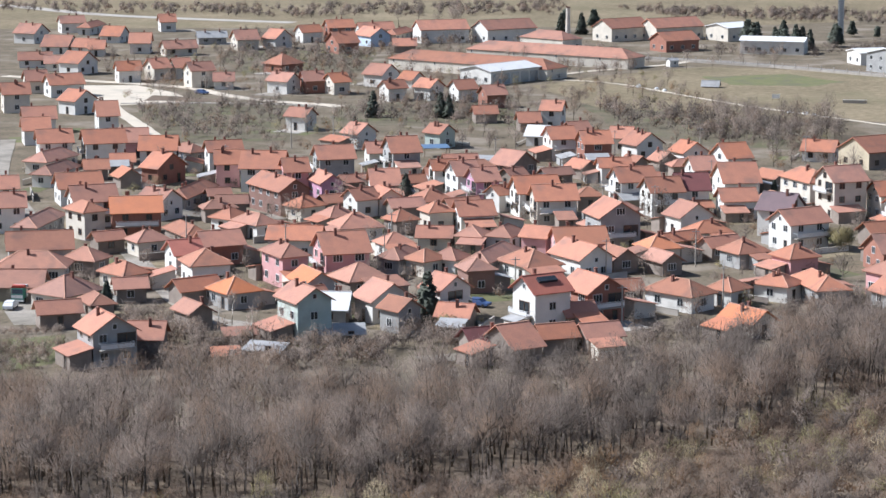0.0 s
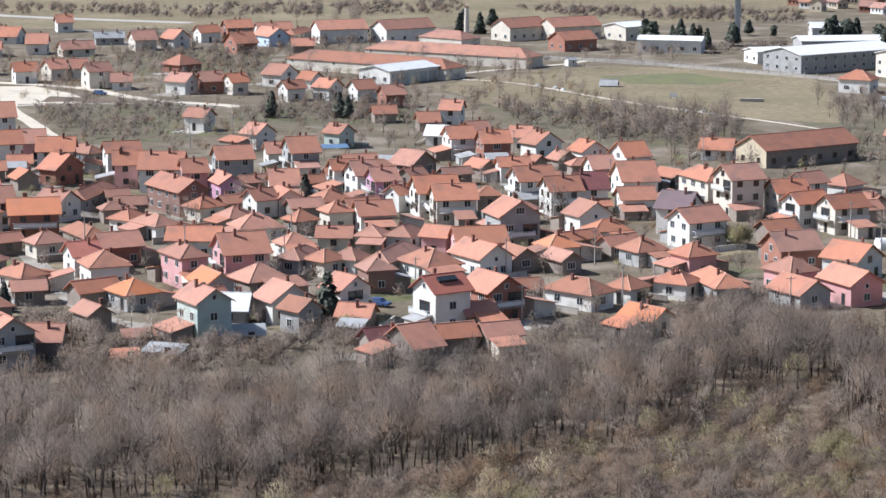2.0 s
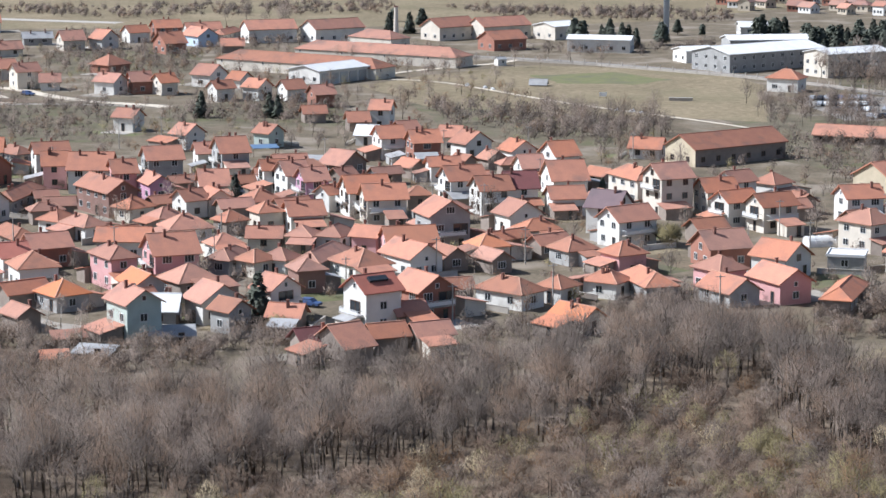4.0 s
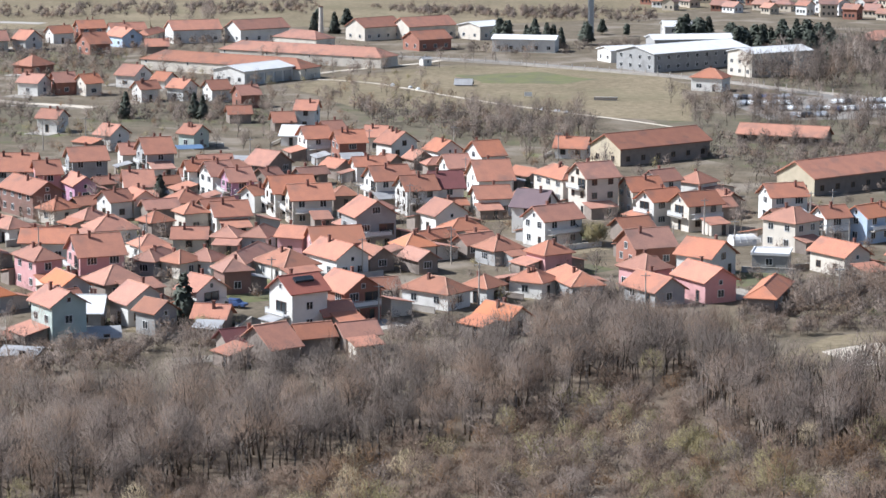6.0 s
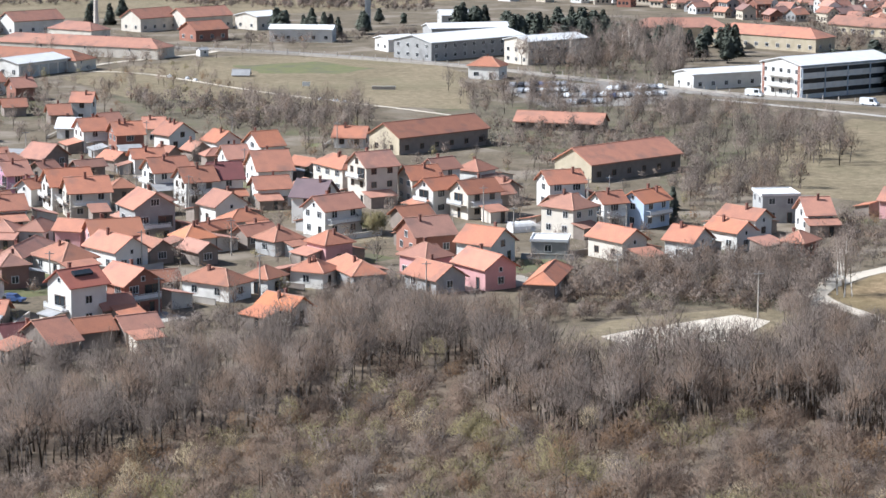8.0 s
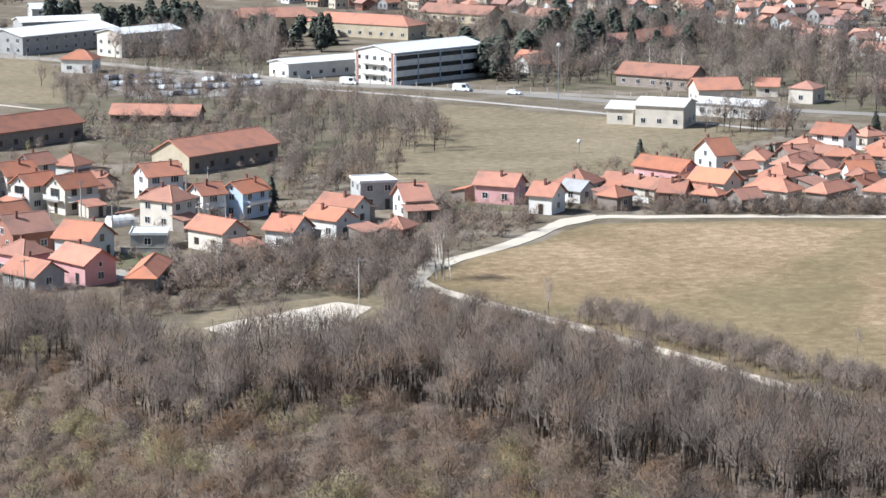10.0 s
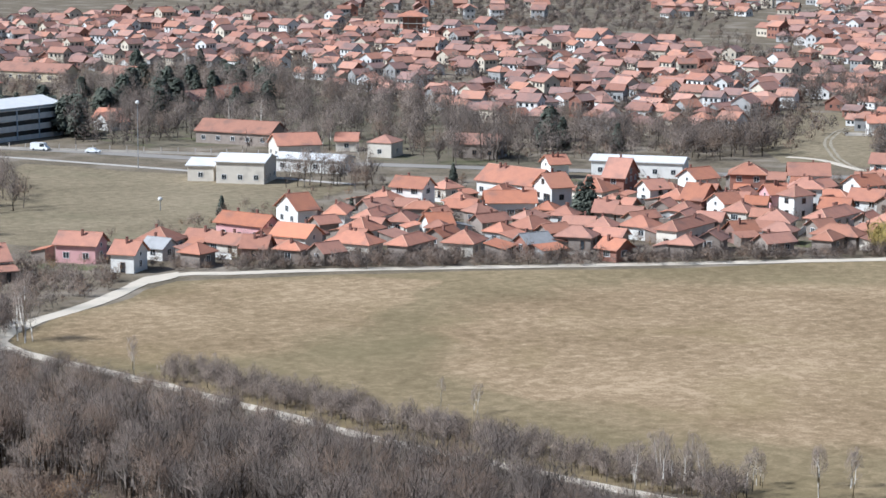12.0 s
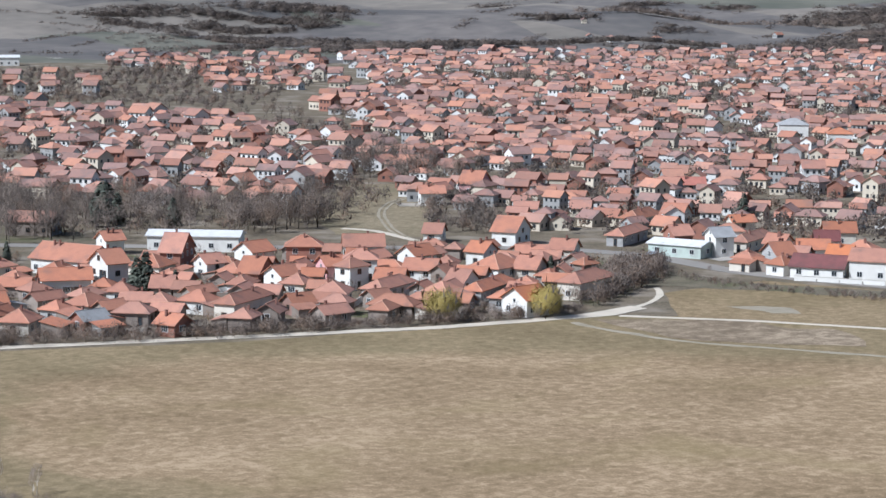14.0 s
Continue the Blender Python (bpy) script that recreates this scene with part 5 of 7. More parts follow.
def crowd_yards():
    r = random.Random(21)
    made = [0, 0]
    for x, y, rad, ang, L, W, st in list(HOUSES):
        d = math.hypot(x, y)
        if st in (0, 9) or d > 640:
            continue
        for _ in range(2):
            if r.random() < 0.85:
                side = r.choice((0, 90, 180, 270))
                off = (W if side % 180 == 0 else L) / 2
                l, w = r.uniform(3.0, 7.0), r.uniform(2.6, 4.4)
                a = radians(ang + side - 90)
                dist = off + w / 2 + r.choice((0.25, 0.4, 2.5))
                sl = r.uniform(-0.25, 0.25) * (L if side % 180 == 0 else W)
                px, py = x + math.cos(a) * dist - math.sin(a) * sl, y + math.sin(a) * dist + math.cos(a) * sl
                if all(free(px + i * l / 2 * math.cos(a + 1.5708) + j * w / 2 * math.cos(a), py + i * l / 2 * math.sin(a + 1.5708) + j * w / 2 * math.sin(a), 0.15)
                       for i in (-1, 0, 1) for j in (-1, 0, 1)) and made[0] < 175 and not any(inside(px, py, q) for q in OPEN_LAND):
                    shed(px, py, ang + side, l, w, r.uniform(1.9, 2.4), r.choice("rbbrbrre"), r.choice("uugucu"))
                    made[0] += 1
        if r.random() < 0.75 and made[1] < 170:
            side = r.choice((0, 90, 180, 270))
            off = (W if side % 180 == 0 else L) / 2 + r.uniform(2.0, 4.0)
            a = radians(ang + side - 90)
            l = r.uniform(6, 13)
            px, py = x + math.cos(a) * off, y + math.sin(a) * off
            if all(free(px + i * l / 2 * math.cos(a + 1.5708), py + i * l / 2 * math.sin(a + 1.5708), 0.5) for i in (-1, -0.7, -0.35, 0, 0.35, 0.7, 1)) and not any(inside(px, py, q) for q in OPEN_LAND):
                garden_wall(px, py, ang + side, l, r.uniform(0.7, 1.4), r.choice((CONCRETE, CONCRETE, WALL["g"], WALL["w"], WALL["u"])))
                made[1] += 1


crowd_yards()


ROADSIDE = [(192 + (374 - 192) * k / 60, float(np.interp(192 + (374 - 192) * k / 60, [192, 205, 226, 246, 289, 332, 374], [450, 447, 441, 433, 416, 400, 393]))) for k in range(61)]


def infill(poly, n, seed, turns):
    """Low tiled outbuildings squeezed in between the houses."""
    r = random.Random(seed)
    made, tries = 0, 0
    xs, ys = [p[0] for p in poly], [p[1] for p in poly]
    while made < n and tries < 6000:
        tries += 1
        x, y = r.uniform(min(xs), max(xs)), r.uniform(min(ys), max(ys))
        if not inside(x, y, poly) or min(math.hypot(x - u, y - v) for u, v in ROADSIDE) < 7.5 or any(inside(x, y, q) for q in OPEN_LAND):
            continue
        ang, L, W = r.choice(turns) + r.uniform(-9, 9), r.uniform(4.2, 7.6), r.uniform(3.6, 5.0)
        c, k = math.cos(radians(ang)), math.sin(radians(ang))
        if all(free(x + i * L / 2 * c - j * W / 2 * k, y + i * L / 2 * k + j * W / 2 * c, 0.7) for i in (-1, 0, 1) for j in (-1, 0, 1)):
            house(round(x, 1), round(y, 1), round(ang), round(max(L, W), 1), round(W, 1), r.choice("ghg"), 1, r.choice("rrbbbrb"), "u")
            made += 1


infill([(196, 460), (226, 450), (289, 428), (340, 409), (372, 404), (400, 420), (430, 470), (400, 500), (330, 520), (250, 500)], 80, 5, (-55, 35, -45, 10))
infill([(-70, 400), (-70, 560), (60, 600), (110, 520), (140, 470), (110, 425), (60, 405), (20, 405)], 45, 6, (-58, 15, 32))


def yard_slabs():
    r = random.Random(3)
    n = 0
    for x, y, rad, ang, L, W, st in HOUSES:
        if st in (0, 9) or n > 85 or r.random() < 0.6:
            continue
        a = radians(ang + r.choice((0, 90, 180, 270)))
        px, py = x + math.cos(a) * (rad + 1.5), y + math.sin(a) * (rad + 1.5)
        c, s = math.cos(radians(ang)), math.sin(radians(ang))
        l, w = r.uniform(3, 6), r.uniform(2.5, 4.5)
        pts = [(px + i * l * c - j * w * s, py + i * l * s + j * w * c) for i, j in ((-1, -1), (1, -1), (1, 1), (-1, 1))]
        if any(inside(*p, q) for p in pts for q in OPEN_LAND):
            continue
        patch("yard", pts, 0.055 + 0.0013 * n, r.choice((DUST, DUST, CONCRETE)), "bare pale concrete yard between houses", "yard", 0.7, 2.0)
        n += 1


yard_slabs()


def garden_plots():
    """Lawns, dug beds and straw-coloured grass between the houses."""
    r = random.Random(14)
    n = 0
    for x, y, rad, ang, L, W, st in HOUSES:
        if st in (0, 9) or math.hypot(x, y) > 700 or n > 150 or r.random() < 0.3:
            continue
        a = radians(ang + r.choice((0, 90, 180, 270)))
        px, py = x + math.cos(a) * (rad + 3), y + math.sin(a) * (rad + 3)
        c, s = math.cos(radians(ang)), math.sin(radians(ang))
        l, w = r.uniform(3, 8), r.uniform(2.5, 6)
        pts = [(px + i * l * c - j * w * s, py + i * l * s + j * w * c) for i, j in ((-1, -1), (1, -1), (1, 1), (-1, 1))]
        if any(inside(*p, q) for p in pts for q in OPEN_LAND):
            continue
        mat, label = r.choice(((LAWN, "patch of rough green garden grass"), (SOIL, "dug brown vegetable bed in a garden"), (MEADOW, "dry yellowish garden grass"), (LAWN, "patch of rough green garden grass")))
        patch("garden_plot", pts, 0.012 + 0.00025 * n, mat, label, "garden", 1.2, 2.0)
        n += 1


garden_plots()
patch("front_lawn", [(-70, 391), (-61, 395), (-58, 375), (-66, 365), (-71, 367), (-76, 391)], 0.02, VERDANT, "rough green grass below the first houses", "grass", 1.5, 3)


def pole(x, y, h=7.5):
    ob = put("utility_pole", None, None, Matrix.Translation((x, y, terrain(x, y))))
    tagged(ob, "slim grey concrete utility pole with a crossarm", "utility pole", "utility poles")
    v, f = [], []
    for z, r in ((-0.3, 0.15), (h, 0.09)):
        v += [(r * math.cos(i * 1.0472), r * math.sin(i * 1.0472), z) for i in range(6)]
    f = [(i, (i + 1) % 6, 6 + (i + 1) % 6, 6 + i) for i in range(6)] + [tuple(range(11, 5, -1))[::-1]]
    put("shaft", mesh_of("pole_shaft", v, f, [CONCRETE]), ob)
    put("crossarm", mesh_of("crossarm", *boxes((-0.8, -0.05, h - 0.5, 0.8, 0.05, h - 0.4))[:2], [METAL]), ob)


def poles():
    r = random.Random(11)
    n = 0
    while n < 34:
        d, b = r.uniform(400, 640), radians(r.uniform(-8, 15))
        x, y = d * math.sin(b), d * math.cos(b)
        if free(x, y, 0.6):
            pole(x, y, r.uniform(6.5, 8.0))
            n += 1


poles()
pole(124.5, 383.0, 8.0)


def car_proto(name, paint, L=4.2, W=1.7, H=1.42, van=False):
    ob = put(name, None)
    prof = [(-L / 2, 0.35), (L / 2, 0.35), (L / 2, 0.75), (L * 0.27, 0.88), (L * 0.12, H), (-L * 0.3, H), (-L * 0.45, 0.92), (-L / 2, 0.85)]
    if van:
        prof = [(-L / 2, 0.35), (L / 2, 0.35), (L / 2, 0.9), (L * 0.40, 1.1), (L * 0.28, H), (-L * 0.47, H), (-L / 2, H - 0.15), (-L / 2, 0.9)]
    n = len(prof)
    v = [(x, s * W / 2 * (0.86 if z > 1.0 else 1), z) for s in (-1, 1) for x, z in prof]
    f = [tuple(range(n)), tuple(range(2 * n - 1, n - 1, -1))] + [((i + 1) % n, i, n + i, n + (i + 1) % n) for i in range(n)]
    put("body", mesh_of("car_body", v, f, [paint]), ob)
    gz0, gz1 = (0.93, H - 0.08) if not van else (1.15, H - 0.15)
    g0, g1 = (-L * 0.33, L * 0.16) if not van else (L * 0.05, L * 0.30)
    put("side_glass", mesh_of("car_glass", *boxes((g0, -W / 2 * 0.90, gz0, g1, W / 2 * 0.90, gz1)), [GLASS]), ob)
    for sx in (-0.31, 0.31):
        for sy in (-1, 1):
            wv = [(0.31 * math.cos(i * 0.7854), y, 0.31 * math.sin(i * 0.7854)) for y in (-0.1, 0.1) for i in range(8)]
            wf = [tuple(range(8)), tuple(range(15, 7, -1))] + [((i + 1) % 8, i, 8 + i, 8 + (i + 1) % 8) for i in range(8)]
            put("wheel", mesh_of("wheel", wv, wf, [RUBBER]), ob, Matrix.Translation((sx * L, sy * (W / 2 - 0.08), 0.31)))
    return ob


def truck(x, y, ang):
    """A lorry: cab with windscreen, box body, bumper and six wheels."""
    ob = put("truck", None, None, pose(x, y, 0.08, 0, 0, ang))
    tagged(ob, "green and white lorry with a red roof in a concrete yard", "truck")
    cab = [(1.9, 0.7), (3.6, 0.7), (3.6, 1.6), (3.35, 2.6), (1.9, 2.6)]
    v = [(a, b, c) for b in (-1.1, 1.1) for a, c in cab]
    f = [(0, 1, 2, 3, 4), (9, 8, 7, 6, 5)] + [((i + 1) % 5, i, 5 + i, 5 + (i + 1) % 5) for i in range(5)]
    put("cab", mesh_of("truck_cab", v, f, [CAR[4]]), ob, None, "green painted cab")
    put("roof_fairing", mesh_of("truck_fairing", *boxes((1.9, -1.05, 2.62, 3.2, 1.05, 3.05)), [CAR[3]]), ob, None, "red roof fairing")
    put("cargo_box", mesh_of("truck_box", *boxes((-3.6, -1.2, 0.95, 1.75, 1.2, 3.0)), [CAR[0]]), ob, None, "white box body")
    put("grille", mesh_of("truck_grille", *boxes((3.62, -1.0, 0.95, 3.66, 1.0, 1.5)), [CAR[0]]), ob, None, "white grille")
    put("bumper", mesh_of("truck_bumper", *boxes((3.5, -1.15, 0.4, 3.75, 1.15, 0.68)), [CAR[0]]), ob)
    put("windscreen", mesh_of("truck_glass", [(3.6, -0.98, 1.72), (3.6, 0.98, 1.72), (3.4, 0.98, 2.5), (3.4, -0.98, 2.5)], [(0, 1, 2, 3)], [GLASS]), ob)
    for sx in (-2.6, -1.5, 2.7):
        for sy in (-1, 1):
            wv = [(0.48 * math.cos(i * 0.5236), q, 0.48 * math.sin(i * 0.5236)) for q in (-0.14, 0.14) for i in range(12)]
            wf = [tuple(range(12)), tuple(range(23, 11, -1))] + [((i + 1) % 12, i, 12 + i, 12 + (i + 1) % 12) for i in range(12)]
            put("wheel", mesh_of("truck_wheel", wv, wf, [RUBBER]), ob, Matrix.Translation((sx, sy * 0.98, 0.48)))


truck(-72.0, 423.6, -98)


def cars():
    r = random.Random(8)
    words = ("white", "grey", "blue", "red", "green", "black")
    protos = {}

    def park(i, x, y, a, van=False):
        key = i, van
        m = pose(x, y, 0.06, 0, 0, a)
        if key not in protos:
            protos[key] = car_proto("van" if van else "car", CAR[i], *((5.2, 1.9, 2.2, True) if van else ()))
            protos[key].matrix_basis = m
            tagged(protos[key], f"parked {words[i]} {'delivery van' if van else 'hatchback car'} on the ground", "van" if van else "car", "parked cars")
        else:
            copy_thing(protos[key], m)

    for row, (x0, y0, x1, y1) in enumerate(((157, 723, 175, 724), (156, 708, 174, 709), (158, 694, 180, 695), (183, 709, 201, 712), (179, 691, 197, 695), (162, 677, 174, 679))):
        for k in range(8):
            if r.random() < 0.9:
                t = (k + 0.5) / 8
                park(r.choice((1, 1, 0, 5, 1, 0, 1, 0, 5, 0, 1, 0, 2)), x0 + (x1 - x0) * t + r.uniform(-0.2, 0.2), y0 + (y1 - y0) * t, 60 + r.uniform(-4, 4))
    park(0, 245.8, 661.3, -45, True)
    park(0, 256.5, 648.5, -45)
    park(0, 221.0, 688.0, -45, True)
    park(4, -72.5, 424.5, 80, True)
    park(0, -72.9, 415.8, 85)
    park(1, 449.8, 456.4, -80)
    for px, py, a in ((33.0, 417.0, 20), (6.0, 418.0, -30), (-60.0, 448.0, 50), (-72.0, 747.0, -30)):
        if free(px, py, 1.5):
            park(r.choice((0, 1, 2)), px, py, a)


cars()
patch("parking_lot", [(152, 730), (178, 731), (205, 716), (200, 688), (182, 672), (156, 672)], 0.045, ASPHALT, "worn asphalt parking lot by bare trees", "parking lot", 1.0, 5.0)


# ---- fence, hut, towers and lamps by the meadow ----
def road_fence():
    ob = put("roadside_fence", None)
    tagged(ob, "pale concrete post-and-panel fence along the main road", "fence")
    line = [Vector(p) for p in ((70, 856), (108, 828), (130, 806), (150, 786), (168, 762), (205, 710), (215.4, 694.0), (242.7, 664.4), (280.3, 632.7), (306, 606))]
    post = mesh_of("fence_post", *boxes((-0.12, -0.12, -0.2, 0.12, 0.12, 1.9)), [CONCRETE])
    for a, b in zip(line, line[1:]):
        n = int((b - a).length / 4.5)
        ang = math.degrees(math.atan2((b - a).y, (b - a).x))
        panel = mesh_of("fence_panel", *boxes((0.13, -0.05, 0.0, (b - a).length / n - 0.13, 0.05, 0.75)), [CONCRETE])
        for i in range(n):
            p = a.lerp(b, i / n)
            put("post", post, ob, pose(p.x, p.y, 0, 0, 0, ang))
            put("panel", panel, ob, pose(p.x, p.y, 0, 0, 0, ang))


road_fence()


def hut(x, y, ang):
    ob = put("field_hut", None, None, pose(x, y, 0, 0, 0, ang))
    tagged(ob, "small grey tent-shaped hut with pale sheet roof on the meadow", "hut")
    put("roof", mesh_of("hut_roof", *gable_roof(5.2, 3.2, 0.6, 0.95, 0.3, 0.1), [ROOF["e"]]), ob)
    put("wall", mesh_of("hut_wall", *wall_shape(5.0, 3.0, 0.6, 1.42, True), [WALL["u"]]), ob)


hut(82, 766.5, -15)


def boulder(x, y, r, seed):
    """A white-painted stone beside the path."""
    bm = bmesh.new()
    bmesh.ops.create_icosphere(bm, subdivisions=2, radius=r)
    for v in bm.verts:
        v.co *= 1 + 0.35 * noise.noise(v.co * 1.3 + Vector((seed, 0, 0)))
        v.co.z = max(v.co.z * 0.9, -0.25 * r)
    me = bpy.data.meshes.new("boulder")
    bm.to_mesh(me)
    bm.free()
    me.materials.append(FRAME)
    tagged(put("boulder", me, None, Matrix.Translation((x, y, 0.2 * r))), "whitewashed rounded boulder on the meadow grass", "boulder", "boulders by the path")


for k, (x, y, r) in enumerate(((60, 766, 0.9), (65, 761, 0.7), (67, 756, 0.7), (97, 700, 0.6), (101, 696, 0.8), (103, 693, 0.6))):
    boulder(x, y, r, k * 3.1)


def notice_board(x, y, ang):
    ob = put("notice_board", None, None, pose(x, y, 0, 0, 0, ang))
    tagged(ob, "small white board on two posts in the meadow", "notice board")
    put("board", mesh_of("board", *boxes((-1.1, -0.06, 0.8, 1.1, 0.06, 2.0)), [FRAME]), ob)
    for sx in (-0.9, 0.9):
        put("post", mesh_of("board_post", *boxes((sx - 0.06, 0.06, -0.2, sx + 0.06, 0.16, 2.1)), [BROWN]), ob)


notice_board(97, 729, -12)


def kiosk(x, y, ang):
    ob = put("kiosk", None, None, pose(x, y, 0, 0, 0, ang))
    tagged(ob, "tiny white plastered kiosk with a pale roof", "kiosk")
    put("wall", mesh_of("kiosk_wall", *wall_shape(3.2, 2.6, 2.2, 0.7, True), [WALL["w"]]), ob)
    put("roof", mesh_of("kiosk_roof", *gable_roof(3.2, 2.6, 2.2, 0.5, 0.3, 0.08), [ROOF["e"]]), ob)
    place_window("small", ob, 0, 1.3, 0.3, 0.9)


kiosk(76, 831, 25)
tagged(put("concrete_block", mesh_of("concrete_block", *boxes((-3.4, -0.5, -0.1, 3.4, 0.5, 0.9), (-3.5, -0.6, 0.9, 3.5, 0.6, 1.0)), [CONCRETE]), None, pose(119.1, 723.2, 0, 0, 0, -12)), "low pale concrete block lying on the meadow", "block")
patch("fresh_grass", [(82, 800), (110, 806), (128, 780), (112, 768), (90, 776)], 0.045, LAWN, "patch of greener grass on the meadow", "grass", 6, 5)


def mast(x, y, h, label, thick, mat):
    """A lattice tower: four legs, rings and braces."""
    ob = put("lattice_tower", None, None, Matrix.Translation((x, y, 0)))
    tagged(ob, label, "tower")
    for sx, sy in ((-1, -1), (1, -1), (1, 1), (-1, 1)):
        put("leg", mesh_of("tower_leg", *boxes((-0.12, -0.12, -0.3, 0.12, 0.12, h)), [mat]), ob, Matrix.Translation((sx * thick / 2, sy * thick / 2, 0)))
    n = int(h / thick)
    for i in range(1, n + 1):
        z = i * thick
        put("ring", mesh_of("tower_ring", *boxes((-thick / 2, -thick / 2 - 0.05, z - 0.1, thick / 2, -thick / 2 + 0.05, z), (-thick / 2, thick / 2 - 0.05, z - 0.1, thick / 2, thick / 2 + 0.05, z),
            (-thick / 2 - 0.05, -thick / 2, z - 0.1, -thick / 2 + 0.05, thick / 2, z), (thick / 2 - 0.05, -thick / 2, z - 0.1, thick / 2 + 0.05, thick / 2, z)), [mat]), ob)
    put("core", mesh_of("tower_core", *boxes((-thick * 0.36, -thick * 0.36, 0, thick * 0.36, thick * 0.36, h * 0.96)), [mat]), ob)


mast(145.9, 922.2, 34, "tall dark steel lattice tower beside low halls", 1.7, METAL)


def smokestack(x, y, h):
    ob = put("smokestack", None, None, Matrix.Translation((x, y, 0)))
    tagged(ob, "tall tapering old brick smokestack between roofs", "smokestack")
    v = [(r * math.cos(i * 0.5236), r * math.sin(i * 0.5236), z) for z, r in ((-0.3, 1.1), (h, 0.7)) for i in range(12)]
    f = [(i, (i + 1) % 12, 12 + (i + 1) % 12, 12 + i) for i in range(12)] + [tuple(range(12, 24))]
    put("shaft", mesh_of("stack_shaft", v, f, [WALL["c"]]), ob)
    put("rim", mesh_of("stack_rim", *boxes((-0.85, -0.85, h, 0.85, 0.85, h + 0.3)), [SOOT]), ob)


smokestack(45, 905, 14)


def carport(x, y, ang, L, W, h, roof, label):
    """A sheet roof on thin posts."""
    ob = put("carport", None, None, pose(x, y, 0, 0, 0, ang))
    tagged(ob, label, "carport")
    v = [(sx * L / 2, sy * W / 2, h + 0.12 * sy * W / 2 + dz) for dz in (0, 0.08) for sx, sy in ((-1, -1), (1, -1), (1, 1), (-1, 1))]
    put("roof", mesh_of("carport_roof", v, [(3, 2, 1, 0), (4, 5, 6, 7), (0, 1, 5, 4), (1, 2, 6, 5), (2, 3, 7, 6), (3, 0, 4, 7)], [roof]), ob)
    for sx in (-1, 1):
        for sy in (-1, 1):
            put("post", mesh_of("carport_post", *boxes((-0.06, -0.06, -0.2, 0.06, 0.06, h + 0.12 * sy * (W / 2 - 0.15))), [BROWN]), ob, Matrix.Translation((sx * (L / 2 - 0.15), sy * (W / 2 - 0.15), 0)))


carport(-1.8, 609.0, 12, 6.5, 4.0, 2.4, TARP, "open carport with blue sheet roof on thin posts")
carport(9.0, 589.3, -15, 6.0, 4.5, 2.3, ROOF["e"], "open yard shelter with grey sheet roof on posts")


def dish(x, y, z, ang):
    """A round satellite dish on a wall bracket."""
    ob = put("satellite_dish", None, None, pose(x, y, z, 0, 0, ang))
    tagged(ob, "white round satellite dish on a house wall", "satellite dish", "satellite dishes")
    n = 14
    v = [(0, 0.18, 0)] + [(0.5 * math.cos(i * 6.2832 / n), 0, 0.5 * math.sin(i * 6.2832 / n)) for i in range(n)] + [(0, 0.22, 0)]
    f = [(0, 1 + (i + 1) % n, 1 + i) for i in range(n)] + [(n + 1, 1 + i, 1 + (i + 1) % n) for i in range(n)]
    put("bowl", mesh_of("dish_bowl", v, f, [FRAME]), ob)
    put("arm", mesh_of("dish_arm", *boxes((-0.03, 0.2, -0.03, 0.03, 0.55, 0.03), (-0.02, -0.4, -0.32, 0.02, 0.02, -0.28)), [METAL]), ob)


dish(37.8, 457.0, 2.2, 0)
dish(33.0, 422.5, 2.4, 10)
dish(104.0, 457.5, 3.2, 5)


def lamp_mast(x, y, h):
    ob = put("globe_lamp_mast", None, None, Matrix.Translation((x, y, 0)))
    tagged(ob, "thin grey mast with a white globe on top", "lamp mast")
    put("pole", mesh_of("mast_pole", *boxes((-0.07, -0.07, -0.2, 0.07, 0.07, h)), [METAL]), ob)
    bm = bmesh.new()
    bmesh.ops.create_icosphere(bm, subdivisions=2, radius=0.55, matrix=Matrix.Translation((0, 0, h + 0.5)))
    me = bpy.data.meshes.new("globe")
    bm.to_mesh(me)
    bm.free()
    me.materials.append(FRAME)
    put("globe", me, ob)


lamp_mast(254.3, 611.1, 17)
lamp_mast(228.3, 535.7, 2.2)


def shell_tower(x, y, ang):
    """A tall house still in raw frame: floor slabs on columns under a finished roof."""
    ob = put("unfinished_house", None, None, pose(x, y, 0, 0, 0, ang))
    tagged(ob, "tall unfinished concrete-frame house with red hipped roof", "house")
    for k in range(3):
        put("floor_slab", mesh_of("slab", *boxes((-6.5, -5, 3 * k + 2.75, 6.5, 5, 3 * k + 3)), [CONCRETE]), ob)
        for sx in (-6, -2, 2, 6):
            for sy in (-4.6, 4.6):
                put("column", mesh_of("column", *boxes((sx - 0.2, sy - 0.2, 3 * k if k else -0.3, sx + 0.2, sy + 0.2, 3 * k + 2.75)), [WALL["u"]]), ob)
    put("core", mesh_of("core", *boxes((-4.5, -3, 0, 4.5, 3, 8.7)), [WALL["k"]]), ob)
    put("roof", mesh_of("shell_roof", *hip_roof(13, 10, 9, 0.42), [ROOF["r"]]), ob)
    HOUSES.append((x, y, 6, ang, 10, 9, 9))


shell_tower(557, 1011, -30)
garden_wall(446.4, 401.8, -62.8, 5.3, 1.2, WALL["w"])
garden_wall(449.0, 396.8, -62.8, 5.3, 1.2, WALL["w"])
garden_wall(451.5, 391.9, -62.8, 5.3, 1.2, WALL["w"])
garden_wall(454.1, 386.9, -62.8, 5.3, 1.2, WALL["w"])


